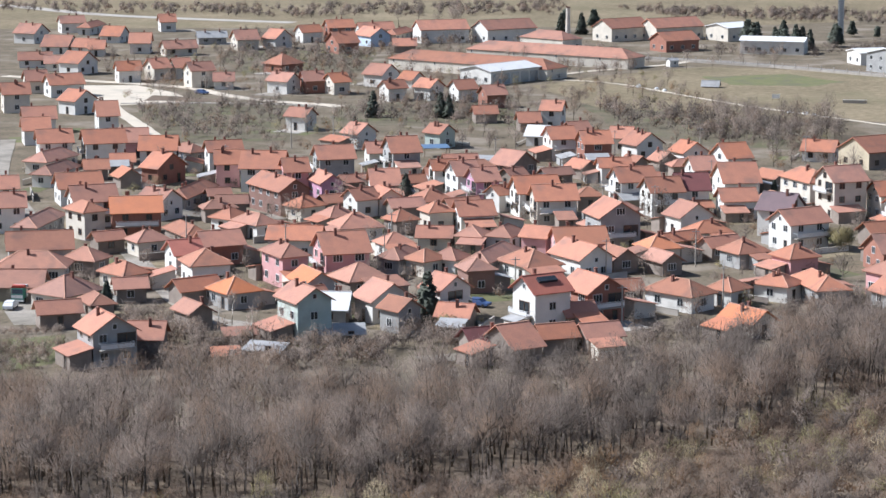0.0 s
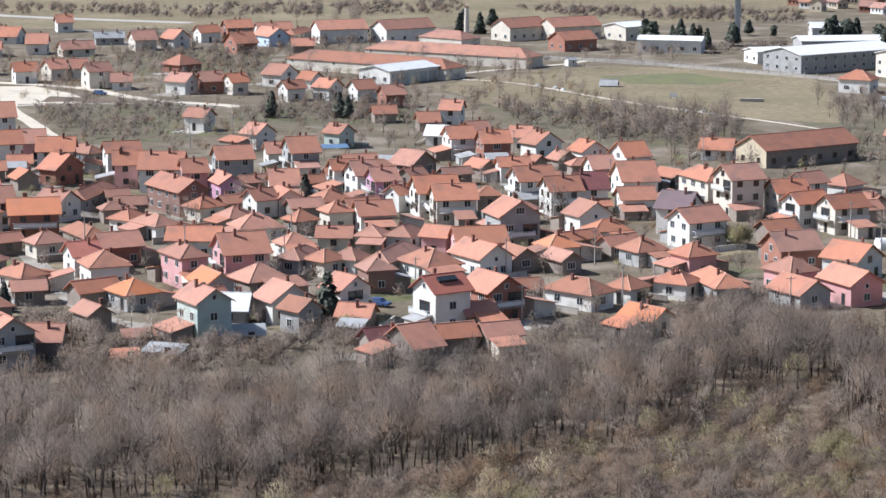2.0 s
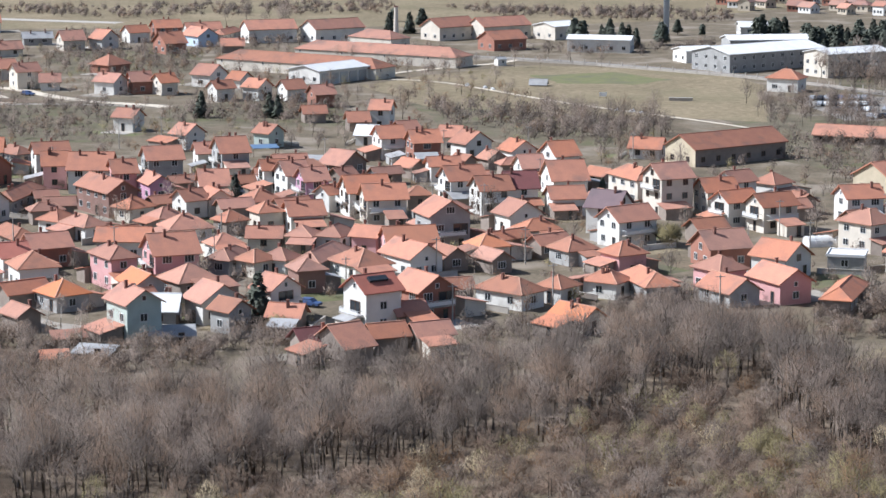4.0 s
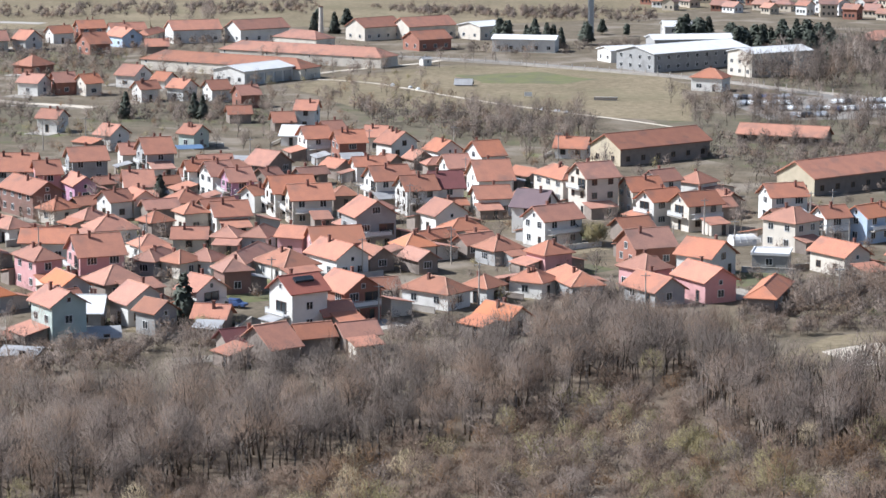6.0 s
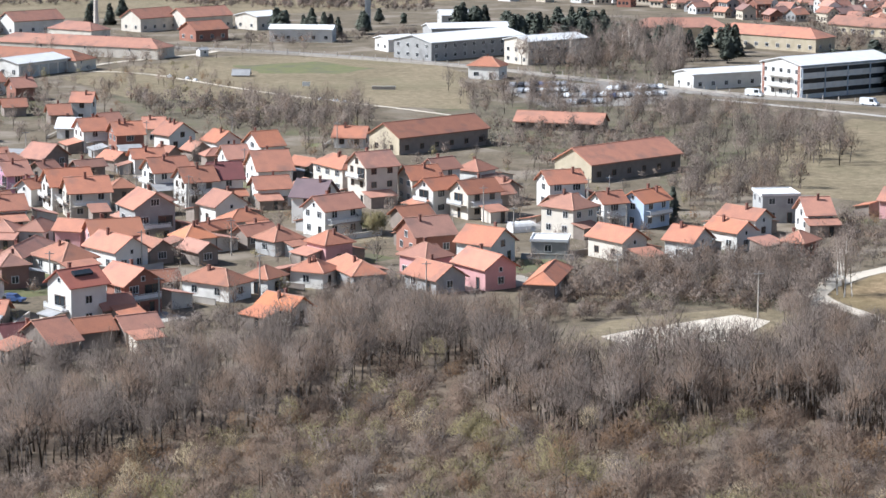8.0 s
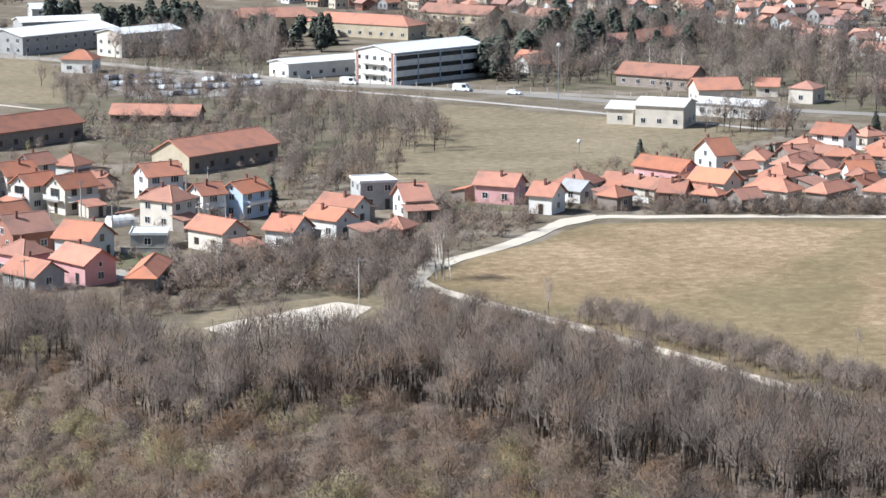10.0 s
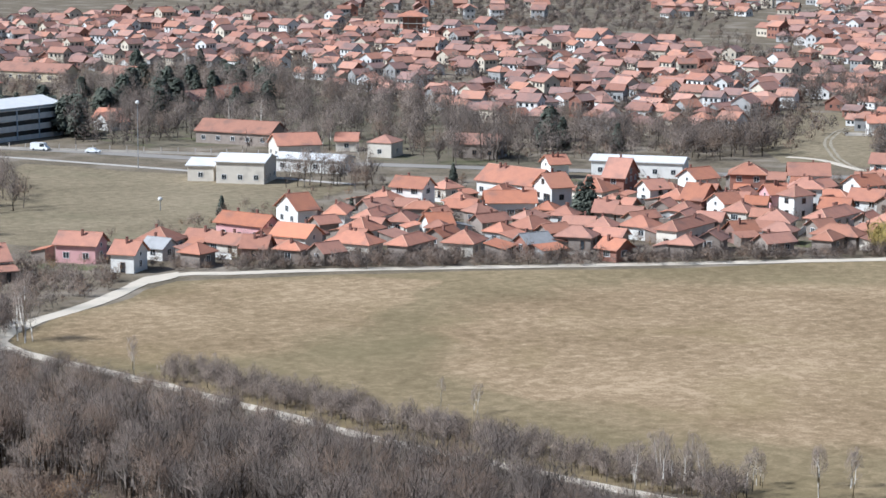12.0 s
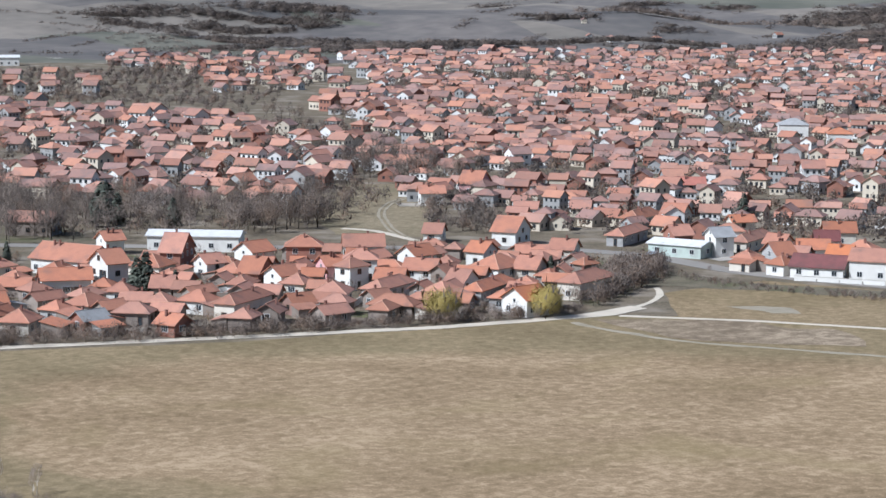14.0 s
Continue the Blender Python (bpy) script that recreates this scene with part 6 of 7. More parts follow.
def greenhouse(x, y, ang, L, W):
    """A low arched tunnel of white film on hoops."""
    ob = put("greenhouse", None, None, pose(x, y, 0, 0, 0, ang))
    tagged(ob, "low arched greenhouse of milky film on white hoops", "greenhouse")
    arc = [(-W / 2 * math.cos(i * math.pi / 10), 0.55 * W * math.sin(i * math.pi / 10) + 0.02) for i in range(11)]
    v = [(s * L / 2, a, b) for s in (-1, 1) for a, b in arc]
    f = [(i, i + 1, i + 12, i + 11) for i in range(10)] + [tuple(range(10, -1, -1)), tuple(range(11, 22))]
    put("film", mesh_of("greenhouse_film", v, f, [ROOF["s"]]), ob, None, "milky plastic film cover")
    rail = [(u, a * k, b * k) for a, b in arc for u, k in ((-0.06, 1.0), (0.06, 1.0), (0.06, 1.035), (-0.06, 1.035))]
    me = mesh_of("greenhouse_hoop", rail, [(4 * i + j, 4 * i + (j + 1) % 4, 4 * i + 4 + (j + 1) % 4, 4 * i + 4 + j) for i in range(10) for j in range(4)], [FRAME])
    for i in range(6):
        put("hoop", me, ob, Matrix.Translation((-L / 2 + L * i / 5, 0, 0)))


greenhouse(106.2, 473.5, 12, 7, 3.6)


# ---- trees ----
def tree_arrays(seed, height, crown, stems=1, twigs=420, trunk_r=0.13, crown_low=0.35, twig_w=0.045, upright=0.5, limbs=3, shell=0.55, fill=0):
    """A bare tree as triangles: tapered trunk, forked limbs and many thin twigs. Returns points, triangles, and the count of wood triangles."""
    r = np.random.RandomState(seed)
    pts, tri = [], []

    def stick(a, b, ra, rb):
        d = b - a
        u = np.cross(d, (0.31, 0.72, 0.62))
        u /= np.linalg.norm(u) + 1e-9
        w = np.cross(d, u)
        w /= np.linalg.norm(w) + 1e-9
        c = len(pts)
        for p, q in ((a, ra), (b, rb)):
            for k in range(3):
                an = 2.094 * k
                pts.append(p + q * (u * np.cos(an) + w * np.sin(an)))
        for k in range(3):
            l = (k + 1) % 3
            tri.extend(((c + k, c + l, c + 3 + l), (c + k, c + 3 + l, c + 3 + k)))

    tips = []
    for s in range(stems):
        base = np.array((0.0, 0.0, -0.2)) + (r.normal(0, 0.25, 3) * (1, 1, 0) if stems > 1 else 0)
        lean = r.normal(0, 0.06 if stems == 1 else 0.28, 2)
        p, rad = base, trunk_r * (1 if stems == 1 else 0.6)
        top = height * r.uniform(0.72, 0.85)
        steps = 4
        for k in range(steps):
            q = p + np.array((lean[0] + r.normal(0, 0.05), lean[1] + r.normal(0, 0.05), 1.0)) * top / steps
            stick(p, q, rad, rad * 0.75)
            z = q[2]
            if z > height * crown_low * 0.8:
                for _ in range(limbs):
                    an = r.uniform(0, 6.283)
                    d = np.array((np.cos(an), np.sin(an), r.uniform(0.5, 1.3)))
                    length = crown * 0.5 * r.uniform(0.6, 1.05) * (1.15 - 0.6 * z / height)
                    m = q + d * length * 0.6
                    e = m + (d * (1, 1, 1.6)) * length * 0.45 + r.normal(0, 0.1, 3)
                    stick(q, m, rad * 0.45, rad * 0.28)
                    c = len(pts)
                    pts.extend((m - (0.03, 0, 0), m + (0.03, 0.02, 0), e))
                    tri.append((c, c + 1, c + 2))
                    tips.extend((q + (m - q) * 0.6, m, (m + e) / 2, e))
            p, rad = q, rad * 0.75
        tips.extend((p, p + (0, 0, height * 0.06)))
    wood, wood_pts = len(tri), len(pts)
    tips = np.array(tips)
    for k in range(twigs):
        if r.rand() < shell:                      # most twigs stand on the rounded outside of the crown
            v = r.normal(0, 1, 3)
            v /= np.linalg.norm(v)
            v[2] = abs(v[2]) if r.rand() < 0.8 else v[2]
            v *= r.uniform(0.72, 0.98)
            a = np.array((v[0] * crown * 0.5, v[1] * crown * 0.5, height * (crown_low + (1 - crown_low) * (0.38 + 0.55 * v[2]))))
        else:
            a = tips[r.randint(len(tips))] + r.normal(0, 0.17 * crown * 0.5, 3)
        d = r.normal(0, 1, 3) + (0, 0, upright * 1.6)
        out = a - np.array((0, 0, height * 0.5))
        d += 0.5 * out / (np.linalg.norm(out) + 1e-6)
        d /= np.linalg.norm(d)
        ln = r.uniform(0.35, 1.0) * (0.45 + 0.06 * height)
        s = np.cross(d, r.normal(0, 1, 3))
        s *= twig_w * r.uniform(0.6, 1.2) / (np.linalg.norm(s) + 1e-6)
        b = a + d * ln
        c = len(pts)
        pts.extend((a - s, a + s, b))
        tri.append((c, c + 1, c + 2))
    for k in range(fill):                         # sprays of fine shoots inside the crown
        v = r.normal(0, 1, 3)
        v *= r.uniform(0.15, 0.8) / np.linalg.norm(v)
        a = np.array((v[0] * crown * 0.5, v[1] * crown * 0.5, height * (crown_low + (1 - crown_low) * (0.4 + 0.42 * v[2]))))
        d = np.array((v[0] * 0.9, v[1] * 0.9, r.uniform(0.5, 1.1))) + r.normal(0, 0.25, 3)
        d *= r.uniform(0.5, 1.0) * (0.5 + 0.07 * height) / np.linalg.norm(d)
        s = np.cross(d, r.normal(0, 1, 3))
        s *= twig_w * r.uniform(1.6, 2.8) / (np.linalg.norm(s) + 1e-6)
        c = len(pts)
        pts.extend((a - s, a + s, a + d))
        tri.append((c, c + 1, c + 2))
    pts = np.array(pts, np.float32)
    mid, up = height * (crown_low + 1) / 2, height * (1 - crown_low) / 2 * 1.12
    q = pts[wood_pts:]
    e = np.sqrt((q[:, 0] ** 2 + q[:, 1] ** 2) / (crown * 0.6) ** 2 + ((q[:, 2] - mid) / up) ** 2)
    k = np.where(e > 1, np.maximum(e, 1) ** -0.6, 1)[:, None]
    pts[wood_pts:] = (q - (0, 0, mid)) * k + (0, 0, mid)
    return pts, np.array(tri, np.int32), wood


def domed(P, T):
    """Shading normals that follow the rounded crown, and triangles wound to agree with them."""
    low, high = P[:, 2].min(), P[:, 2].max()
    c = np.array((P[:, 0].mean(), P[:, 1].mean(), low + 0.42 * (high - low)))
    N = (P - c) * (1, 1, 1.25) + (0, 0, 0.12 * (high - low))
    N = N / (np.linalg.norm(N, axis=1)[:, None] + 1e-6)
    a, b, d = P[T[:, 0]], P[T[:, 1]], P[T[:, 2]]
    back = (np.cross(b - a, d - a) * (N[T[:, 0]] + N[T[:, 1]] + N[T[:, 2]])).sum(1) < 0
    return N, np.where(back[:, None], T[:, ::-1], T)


def stuff_mesh(name, chunks, mats, crowns=True):
    """chunks: points, triangles, material index by triangle; joined into one mesh."""
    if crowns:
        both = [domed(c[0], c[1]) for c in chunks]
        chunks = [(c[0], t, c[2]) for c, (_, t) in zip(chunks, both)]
    offs = np.cumsum([0] + [len(c[0]) for c in chunks[:-1]])
    P = np.concatenate([c[0] for c in chunks])
    T = np.concatenate([c[1] + o for c, o in zip(chunks, offs)]).astype(np.int32)
    M = np.concatenate([c[2] for c in chunks]).astype(np.int32)
    me = bpy.data.meshes.new(name)
    me.vertices.add(len(P))
    me.vertices.foreach_set("co", P.astype(np.float32).ravel())
    me.loops.add(T.size)
    me.loops.foreach_set("vertex_index", T.ravel())
    me.polygons.add(len(T))
    me.polygons.foreach_set("loop_start", np.arange(0, T.size, 3, dtype=np.int32))
    for m in mats:
        me.materials.append(m)
    me.polygons.foreach_set("material_index", M)
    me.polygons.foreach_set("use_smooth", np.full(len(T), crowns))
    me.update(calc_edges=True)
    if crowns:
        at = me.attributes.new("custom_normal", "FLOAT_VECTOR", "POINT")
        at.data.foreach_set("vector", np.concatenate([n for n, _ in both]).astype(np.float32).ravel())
    return me


def turned(P, x, y, z, a, s, sz):
    c, q = math.cos(a), math.sin(a)
    return np.stack([(P[:, 0] * c - P[:, 1] * q) * s + x, (P[:, 0] * q + P[:, 1] * c) * s + y, P[:, 2] * sz + z], 1)


TALL = [tree_arrays(10 + i, 8.0, 5.4, 1, 560, 0.175, 0.4, 0.024, 1.5, 3, 0.45, 170) for i in range(6)]
SHRUB = [tree_arrays(40 + i, 3.4, 4.4, 2, 340, 0.05, 0.0, 0.032, 0.6, 1, 0.7, 130) for i in range(6)]
BRUSH = [tree_arrays(50 + i, 3.4, 3.8, 1, 110, 0.05, 0.0, 0.05, 0.6, 1, 0.65, 40) for i in range(6)]
FAR_BRUSH = [tree_arrays(60 + i, 3.8, 3.8, 1, 56, 0.06, 0.02, 0.09, 0.5, 1, 0.6, 26) for i in range(6)]
YOUNG = [tree_arrays(70 + i, 6.0, 2.6, 1, 380, 0.07, 0.3, 0.022, 0.9) for i in range(4)]
GROVE = [tree_arrays(80 + i, 8.0, 6.0, 1, 250, 0.15, 0.16, 0.045, 1.2, 2, 0.45, 90) for i in range(6)]

CLUMP = [tree_arrays(130 + i, 3.6, 3.8, 1, 46, 0.09, 0.02, 0.17, 0.5, 1, 0.6, 26) for i in range(6)]

# how far the wood reaches from the hilltop, by bearing
EDGE_B = [-60, -10.2, -6.4, -3.7, -1.1, 1.5, 4.2, 6.8, 8.5, 10.0, 11.6, 12.4, 13.4, 14.5, 16.5, 18.3, 19.6, 20.9, 24.2, 27.7, 31.1, 32.4, 33.8, 36, 90]
EDGE_R = [343, 343, 340, 337, 344, 349, 356, 368, 388, 394, 390, 372, 356, 355, 362, 366, 362, 352, 331, 317, 316, 302, 288, 262, 240]


TOWN = {
    "A": [(300, 1160), (418, 1178), (500, 1195), (533, 1143), (561, 1085), (590, 1015), (611, 945), (646, 855), (667, 793), (697, 776), (510, 567), (470, 558), (481, 595), (526, 679), (433, 596), (396, 643), (390, 706), (390, 740), (408, 815), (405, 850), (368, 884), (347, 898), (315, 918), (285, 960)],
    "B": [(537, 627), (454, 513), (474, 483), (479, 456), (493, 445), (521, 440), (554, 431), (1398, 1095), (1017, 1334), (843, 1075), (700, 935), (640, 779), (562, 671)],
    "C": [(885, 1417), (987, 1318), (805, 1041), (713, 1037), (821, 1206), (805, 1289)],
    "E": [(560, 1125), (630, 1085), (670, 1070), (740, 1190), (722, 1242), (629, 1235)],
    "D": [(201, 1115), (359, 1104), (321, 985), (237, 1025), (197, 1065)],
}

# ---- the town beyond ----
def far_house_protos():
    out = []
    r = random.Random(4)
    for i in range(16):
        L, W, st = r.uniform(5.4, 8.2), r.uniform(4.8, 6.6), (1, 1, 1.5, 1, 1, 1.5, 1, 2)[i % 8]
        form, roof, wall = r.choice("gggh"), r.choice("rrrbbbbo"), r.choice("wwwccwgkpu")
        out.append((L, W, st, form, roof, wall))
    return out


KINDS = far_house_protos()
FAR_MESH = {}


def far_meshes(i):
    if i not in FAR_MESH:
        L, W, st, form, roof, wall = KINDS[i]
        eave = EAVES[st]
        rv = gable_roof(L, W, eave, 0.64, 0.5) if form == "g" else hip_roof(L, W, eave, 0.55, 0.5)
        FAR_MESH[i] = wall_shape(L, W, eave, W / 2 * 0.64, form == "g"), rv
    return FAR_MESH[i]


FAR_DONE = {}


def far_house(i, x, y, z, ang):
    m = pose(x, y, z, 0, 0, ang)
    if i in FAR_DONE:
        return copy_thing(FAR_DONE[i], m)
    L, W, st, form, roof, wall = KINDS[i]
    (wv, wf), (rv, rf) = far_meshes(i)
    ob = put("house", None, None, m)
    tagged(ob, f"small {PLASTER[wall]} town house with {'gabled' if form == 'g' else 'hipped'} {COLOUR[roof]} roof", "house", "houses of the far town")
    put("wall", mesh_of("town_wall", wv, wf, [WALL[wall]]), ob)
    put("roof", mesh_of("town_roof", rv, rf, [ROOF[roof]]), ob)
    put("chimney", CHIMNEY, ob, Matrix.Translation((L * 0.2, 0.7, EAVES[st] + W / 2 * 0.64 - 0.1)))
    for turn, depth, run in ((0, W / 2, L), (90, L / 2, W), (180, W / 2, L), (270, L / 2, W)):
        place_window("three", ob, turn, depth, -0.1 * run, 0.9 if st < 2 else 3.6)
    FAR_DONE[i] = ob
    return ob


ROOM = max(0, 300 - sum(h[6] not in (0, 9) for h in HOUSES))          # houses that stand as things of their own


def far_town():
    r = random.Random(17)
    spots = []
    for name, poly in TOWN.items():
        xs, ys = [p[0] for p in poly], [p[1] for p in poly]
        cx, cy, R = (min(xs) + max(xs)) / 2, (min(ys) + max(ys)) / 2, math.hypot(max(xs) - min(xs), max(ys) - min(ys)) / 2
        base = radians({"A": -70, "B": -62, "C": -58, "D": -40, "E": -30}[name])
        c, s = math.cos(base), math.sin(base)
        du, dv = (10.4, 12.2) if name == "A" else (8.7, 10.4) if name == "B" else (12.5, 16) if name != "E" else (19, 22)
        u = -R
        while u < R:
            row = r.uniform(-4, 4)
            v = -R
            k = 0
            while v < R:
                gap = 3.5 if k % 3 == 2 else 0
                x, y = cx + c * u - s * (v + row) + r.uniform(-3, 3), cy + s * u + c * (v + row) + r.uniform(-3, 3)
                v += dv + gap + r.uniform(0, 3)
                k += 1
                empty = noise.noise((x / 60, y / 60, 7)) > (0.45 if name == "A" else 0.27)
                if math.hypot(x - 553, y - 994) < 19 or empty and name != "E":
                    continue
                if r.random() > 0.1 and inside(x, y, poly) and free(x, y, 5):
                    spots.append((math.hypot(x, y), x, y, math.degrees(base) + r.choice((0, 0, 0, 0, 90, 90) if name == "A" else (0, 0, 90)) + r.gauss(0, 14), r.randrange(16)))
            u += du + r.uniform(-0.5, 2.2)
    for k in range(16):                               # lone houses up the slopes
        b, d = radians(r.uniform(38, 52)), r.uniform(1640, 2050)
        spots.append((d, d * math.sin(b), d * math.cos(b), r.uniform(0, 180), r.randrange(16)))
    spots.sort()
    chunks, mats, index = [], [], {}
    for n, (d, x, y, ang, i) in enumerate(spots):
        if n < ROOM:
            far_house(i, x, y, terrain(x, y), ang)
        else:
            L, W, st, form, roof, wall = KINDS[i]
            size = r.uniform(0.78, 1.06) if x > 1.05 * y - 190 else r.uniform(0.92, 1.12)
            holes = []
            for s in range(1 if st < 2 else 2):
                z = 0.9 + 2.7 * s
                holes += [(a * L - 0.45, -W / 2 - 0.03, z, a * L + 0.45, W / 2 + 0.03, z + 1.1) for a in (-0.3, 0.0, 0.25)]
                holes += [(-L / 2 - 0.03, a * W - 0.4, z, L / 2 + 0.03, a * W + 0.4, z + 1.1) for a in (-0.26, 0.16)]
            for (v, f), mat in zip((*far_meshes(i), boxes(*holes)), (r.choice(TOWN_WALL[:2] + TOWN_WALL), r.choice(TOWN_ROOF), GLASS)):
                if mat.name not in index:
                    index[mat.name] = len(mats)
                    mats.append(mat)
                tri = [(q[0], q[k], q[k + 1]) for q in f for k in range(1, len(q) - 1)]
                P = turned(np.array(v, float), x, y, terrain(x, y), radians(ang), size, size)
                chunks.append((P, np.array(tri), np.full(len(tri), index[mat.name])))
        HOUSES.append((x, y, 7, ang, 9, 8, 9))
    me = stuff_mesh("distant_houses", chunks, mats, False)
    tagged(put("distant_houses", me), "crowded white houses with orange tile roofs in the distance", "houses", kind="stuff")
    return len(spots)


print("town", far_town())


# ---- garden trees, scrub and groves ----
def tree_parts(name, arr, bark, twig):
    P, T, w = arr
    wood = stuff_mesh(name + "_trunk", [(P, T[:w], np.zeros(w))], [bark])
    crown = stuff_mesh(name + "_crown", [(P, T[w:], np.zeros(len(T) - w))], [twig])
    return wood, crown


TREE_MESH = [tree_parts("bare_tree", tree_arrays(10 + i, 8.0, 4.8, 1, 300, 0.12, 0.33, 0.035, 1.2, 3, 0.45, 70), BARK, TWIGS[(0, 5, 6)[i % 3]]) for i in range(6)]
PALE_MESH = [tree_parts("pale_tree", tree_arrays(90 + i, 9.0, 3.2, 1, 420, 0.15, 0.25, 0.028, 1.4, 2), PALE_BARK, TWIGS[6]) for i in range(4)]


def conifer_arrays(seed, broad=False):
    r = np.random.RandomState(seed)
    pts, tri = [], []
    for k in range(520):
        h = 0.2 + 0.78 * r.uniform(0, 1) if broad else 0.06 + 0.94 * r.uniform(0, 1) ** 1.35
        rad = 0.33 * math.sin(math.pi * (0.12 + 0.84 * (h - 0.2) / 0.78)) ** 0.6 * (1 + 0.25 * math.sin(seed + 9 * h)) if broad else 0.36 * (1.02 - h) ** 0.62 + 0.012
        an = r.uniform(0, 6.283)
        d = np.array((math.cos(an), math.sin(an), -0.32 + r.normal(0, 0.12)))
        a = np.array((0, 0, h)) + d * rad * r.uniform(0.0, 0.3)
        b = np.array((0, 0, h)) + d * rad * r.uniform(0.75, 1.2)
        s = np.array((-math.sin(an), math.cos(an), r.normal(0, 0.3))) * 0.06 * r.uniform(0.6, 1.3)
        m = (a + b) / 2 + (0, 0, 0.012)
        c = len(pts)
        pts += [a, m - s, b, m + s]
        tri += [(c, c + 1, c + 2), (c, c + 2, c + 3)]
    n = len(pts)
    for z, q in ((-0.03, 0.018), (0.9, 0.004)):
        pts += [np.array((q * math.cos(i * 2.094), q * math.sin(i * 2.094), z)) for i in range(3)]
    wood = [(n + i, n + (i + 1) % 3, n + 3 + (i + 1) % 3) for i in range(3)] + [(n + i, n + 3 + (i + 1) % 3, n + 3 + i) for i in range(3)]
    return np.array(pts, np.float32), np.array(wood + tri, np.int32), 6


CONIFER = [tree_parts("conifer", conifer_arrays(s), BARK, NEEDLES) for s in (1, 2, 3)]
PINE = [tree_parts("pine", conifer_arrays(s, True), BARK, NEEDLES) for s in (4, 5, 6)]
WILLOW_MESH = tree_parts("willow", tree_arrays(123, 1.0, 1.0, 3, 2600, 0.03, 0.15, 0.006, -0.9), BARK, WILLOW)
BUSH_MESH = tree_parts("olive_bush", tree_arrays(124, 1.0, 0.9, 3, 900, 0.02, 0.12, 0.014, 0.3), BARK, TWIGS[3])


def stand(name, parts, x, y, s, sz, label, category, group=""):
    ob = put(name, None, None, Matrix.Translation((x, y, terrain(x, y))) @ pose(0, 0, 0, 0, 0, rng.uniform(0, 360)) @ Matrix.Diagonal((s, s, sz, 1)))
    tagged(ob, label, category, group)
    put("trunk", parts[0], ob)
    put("crown", parts[1], ob)
    return ob


def single_tree(kind, x, y, h):
    if kind == "c":
        stand("conifer", rng.choice(CONIFER), x, y, h * 0.95, h, "dark green spruce tree in a yard", "tree", "conifers")
    elif kind == "w":
        stand("willow", WILLOW_MESH, x, y, h, h, "weeping willow with yellow spring shoots", "tree", "willows")
    elif kind == "y":
        stand("olive_bush", BUSH_MESH, x, y, h, h, "rounded olive-brown bush in a yard", "bush")
    else:
        stand("pale_tree", rng.choice(PALE_MESH), x, y, h / 9, h / 9, "pale-barked leafless birch-like tree", "tree", "pale bare trees")


def spots_in(poly, n, gap, r):
    xs, ys = [p[0] for p in poly], [p[1] for p in poly]
    out, tries = [], 0
    while len(out) < n and tries < n * 30:
        tries += 1
        x, y = r.uniform(min(xs), max(xs)), r.uniform(min(ys), max(ys))
        if inside(x, y, poly) and free(x, y, gap):
            out.append((x, y))
    return out


def scrub(poly, n, a, b):
    r = random.Random(int(poly[0][0] * 7 + poly[0][1]))
    chunks = []
    for x, y in spots_in(poly, int(n * 1.35), 1.0, r):
        d = math.hypot(x, y)
        P, T, w = r.choice(BRUSH if d < 560 else FAR_BRUSH if d < 950 else CLUMP)
        s = r.uniform(a, b)
        kind = r.choice((6, 1, 6, 2, 6, 1) if math.hypot(x, y) > 620 else (1, 7, 1, 2, 2, 6))
        M = np.full(len(T), kind)
        M[:w] = 0
        chunks.append((turned(P, x, y, terrain(x, y), r.uniform(0, 6.3), s, s * r.uniform(0.8, 1.2)), T, M))
    if chunks:
        tagged(put("scrub", stuff_mesh("scrub", chunks, [BARK] + TWIGS)), "leafless brown scrub and hedge", "scrub", kind="stuff")


def grove(poly, n, a, b):
    """A stand of bare trees too close-set to count."""
    r = random.Random(int(poly[0][0] * 3 + poly[0][1]))
    chunks = []
    for x, y in spots_in(poly, n, 1.5, r):
        P, T, w = r.choice(GROVE)
        s = r.uniform(a, b)
        M = np.full(len(T), r.choice((1, 6, 6, 2, 6, 1)))
        M[:w] = 0
        chunks.append((turned(P, x, y, terrain(x, y), r.uniform(0, 6.3), s, s * r.uniform(0.85, 1.2)), T, M))
    tagged(put("grove", stuff_mesh("grove", chunks, [BARK] + TWIGS)), "stand of leafless grey-brown trees", "trees", kind="stuff")


def trees(poly, n, a, b, pale=False):
    r = random.Random(int(poly[0][0] * 5 + poly[0][1]))
    for x, y in spots_in(poly, n, 0.8, r):
        s = r.uniform(a, b)
        stand("bare_tree", r.choice(PALE_MESH if pale and r.random() < 0.5 else TREE_MESH), x, y, s, s * r.uniform(0.9, 1.15), "leafless grey-brown deciduous tree", "tree", "bare trees")


def conifers(poly, n, a, b):
    r = random.Random(int(poly[0][0] * 5 + poly[0][1]))
    for x, y in spots_in(poly, n, 0.8, r):
        s = 9 * r.uniform(a, b)
        stand("conifer", r.choice(PINE + CONIFER[:1]), x, y, s, s, "dark green conifer among bare trees", "tree", "conifers")


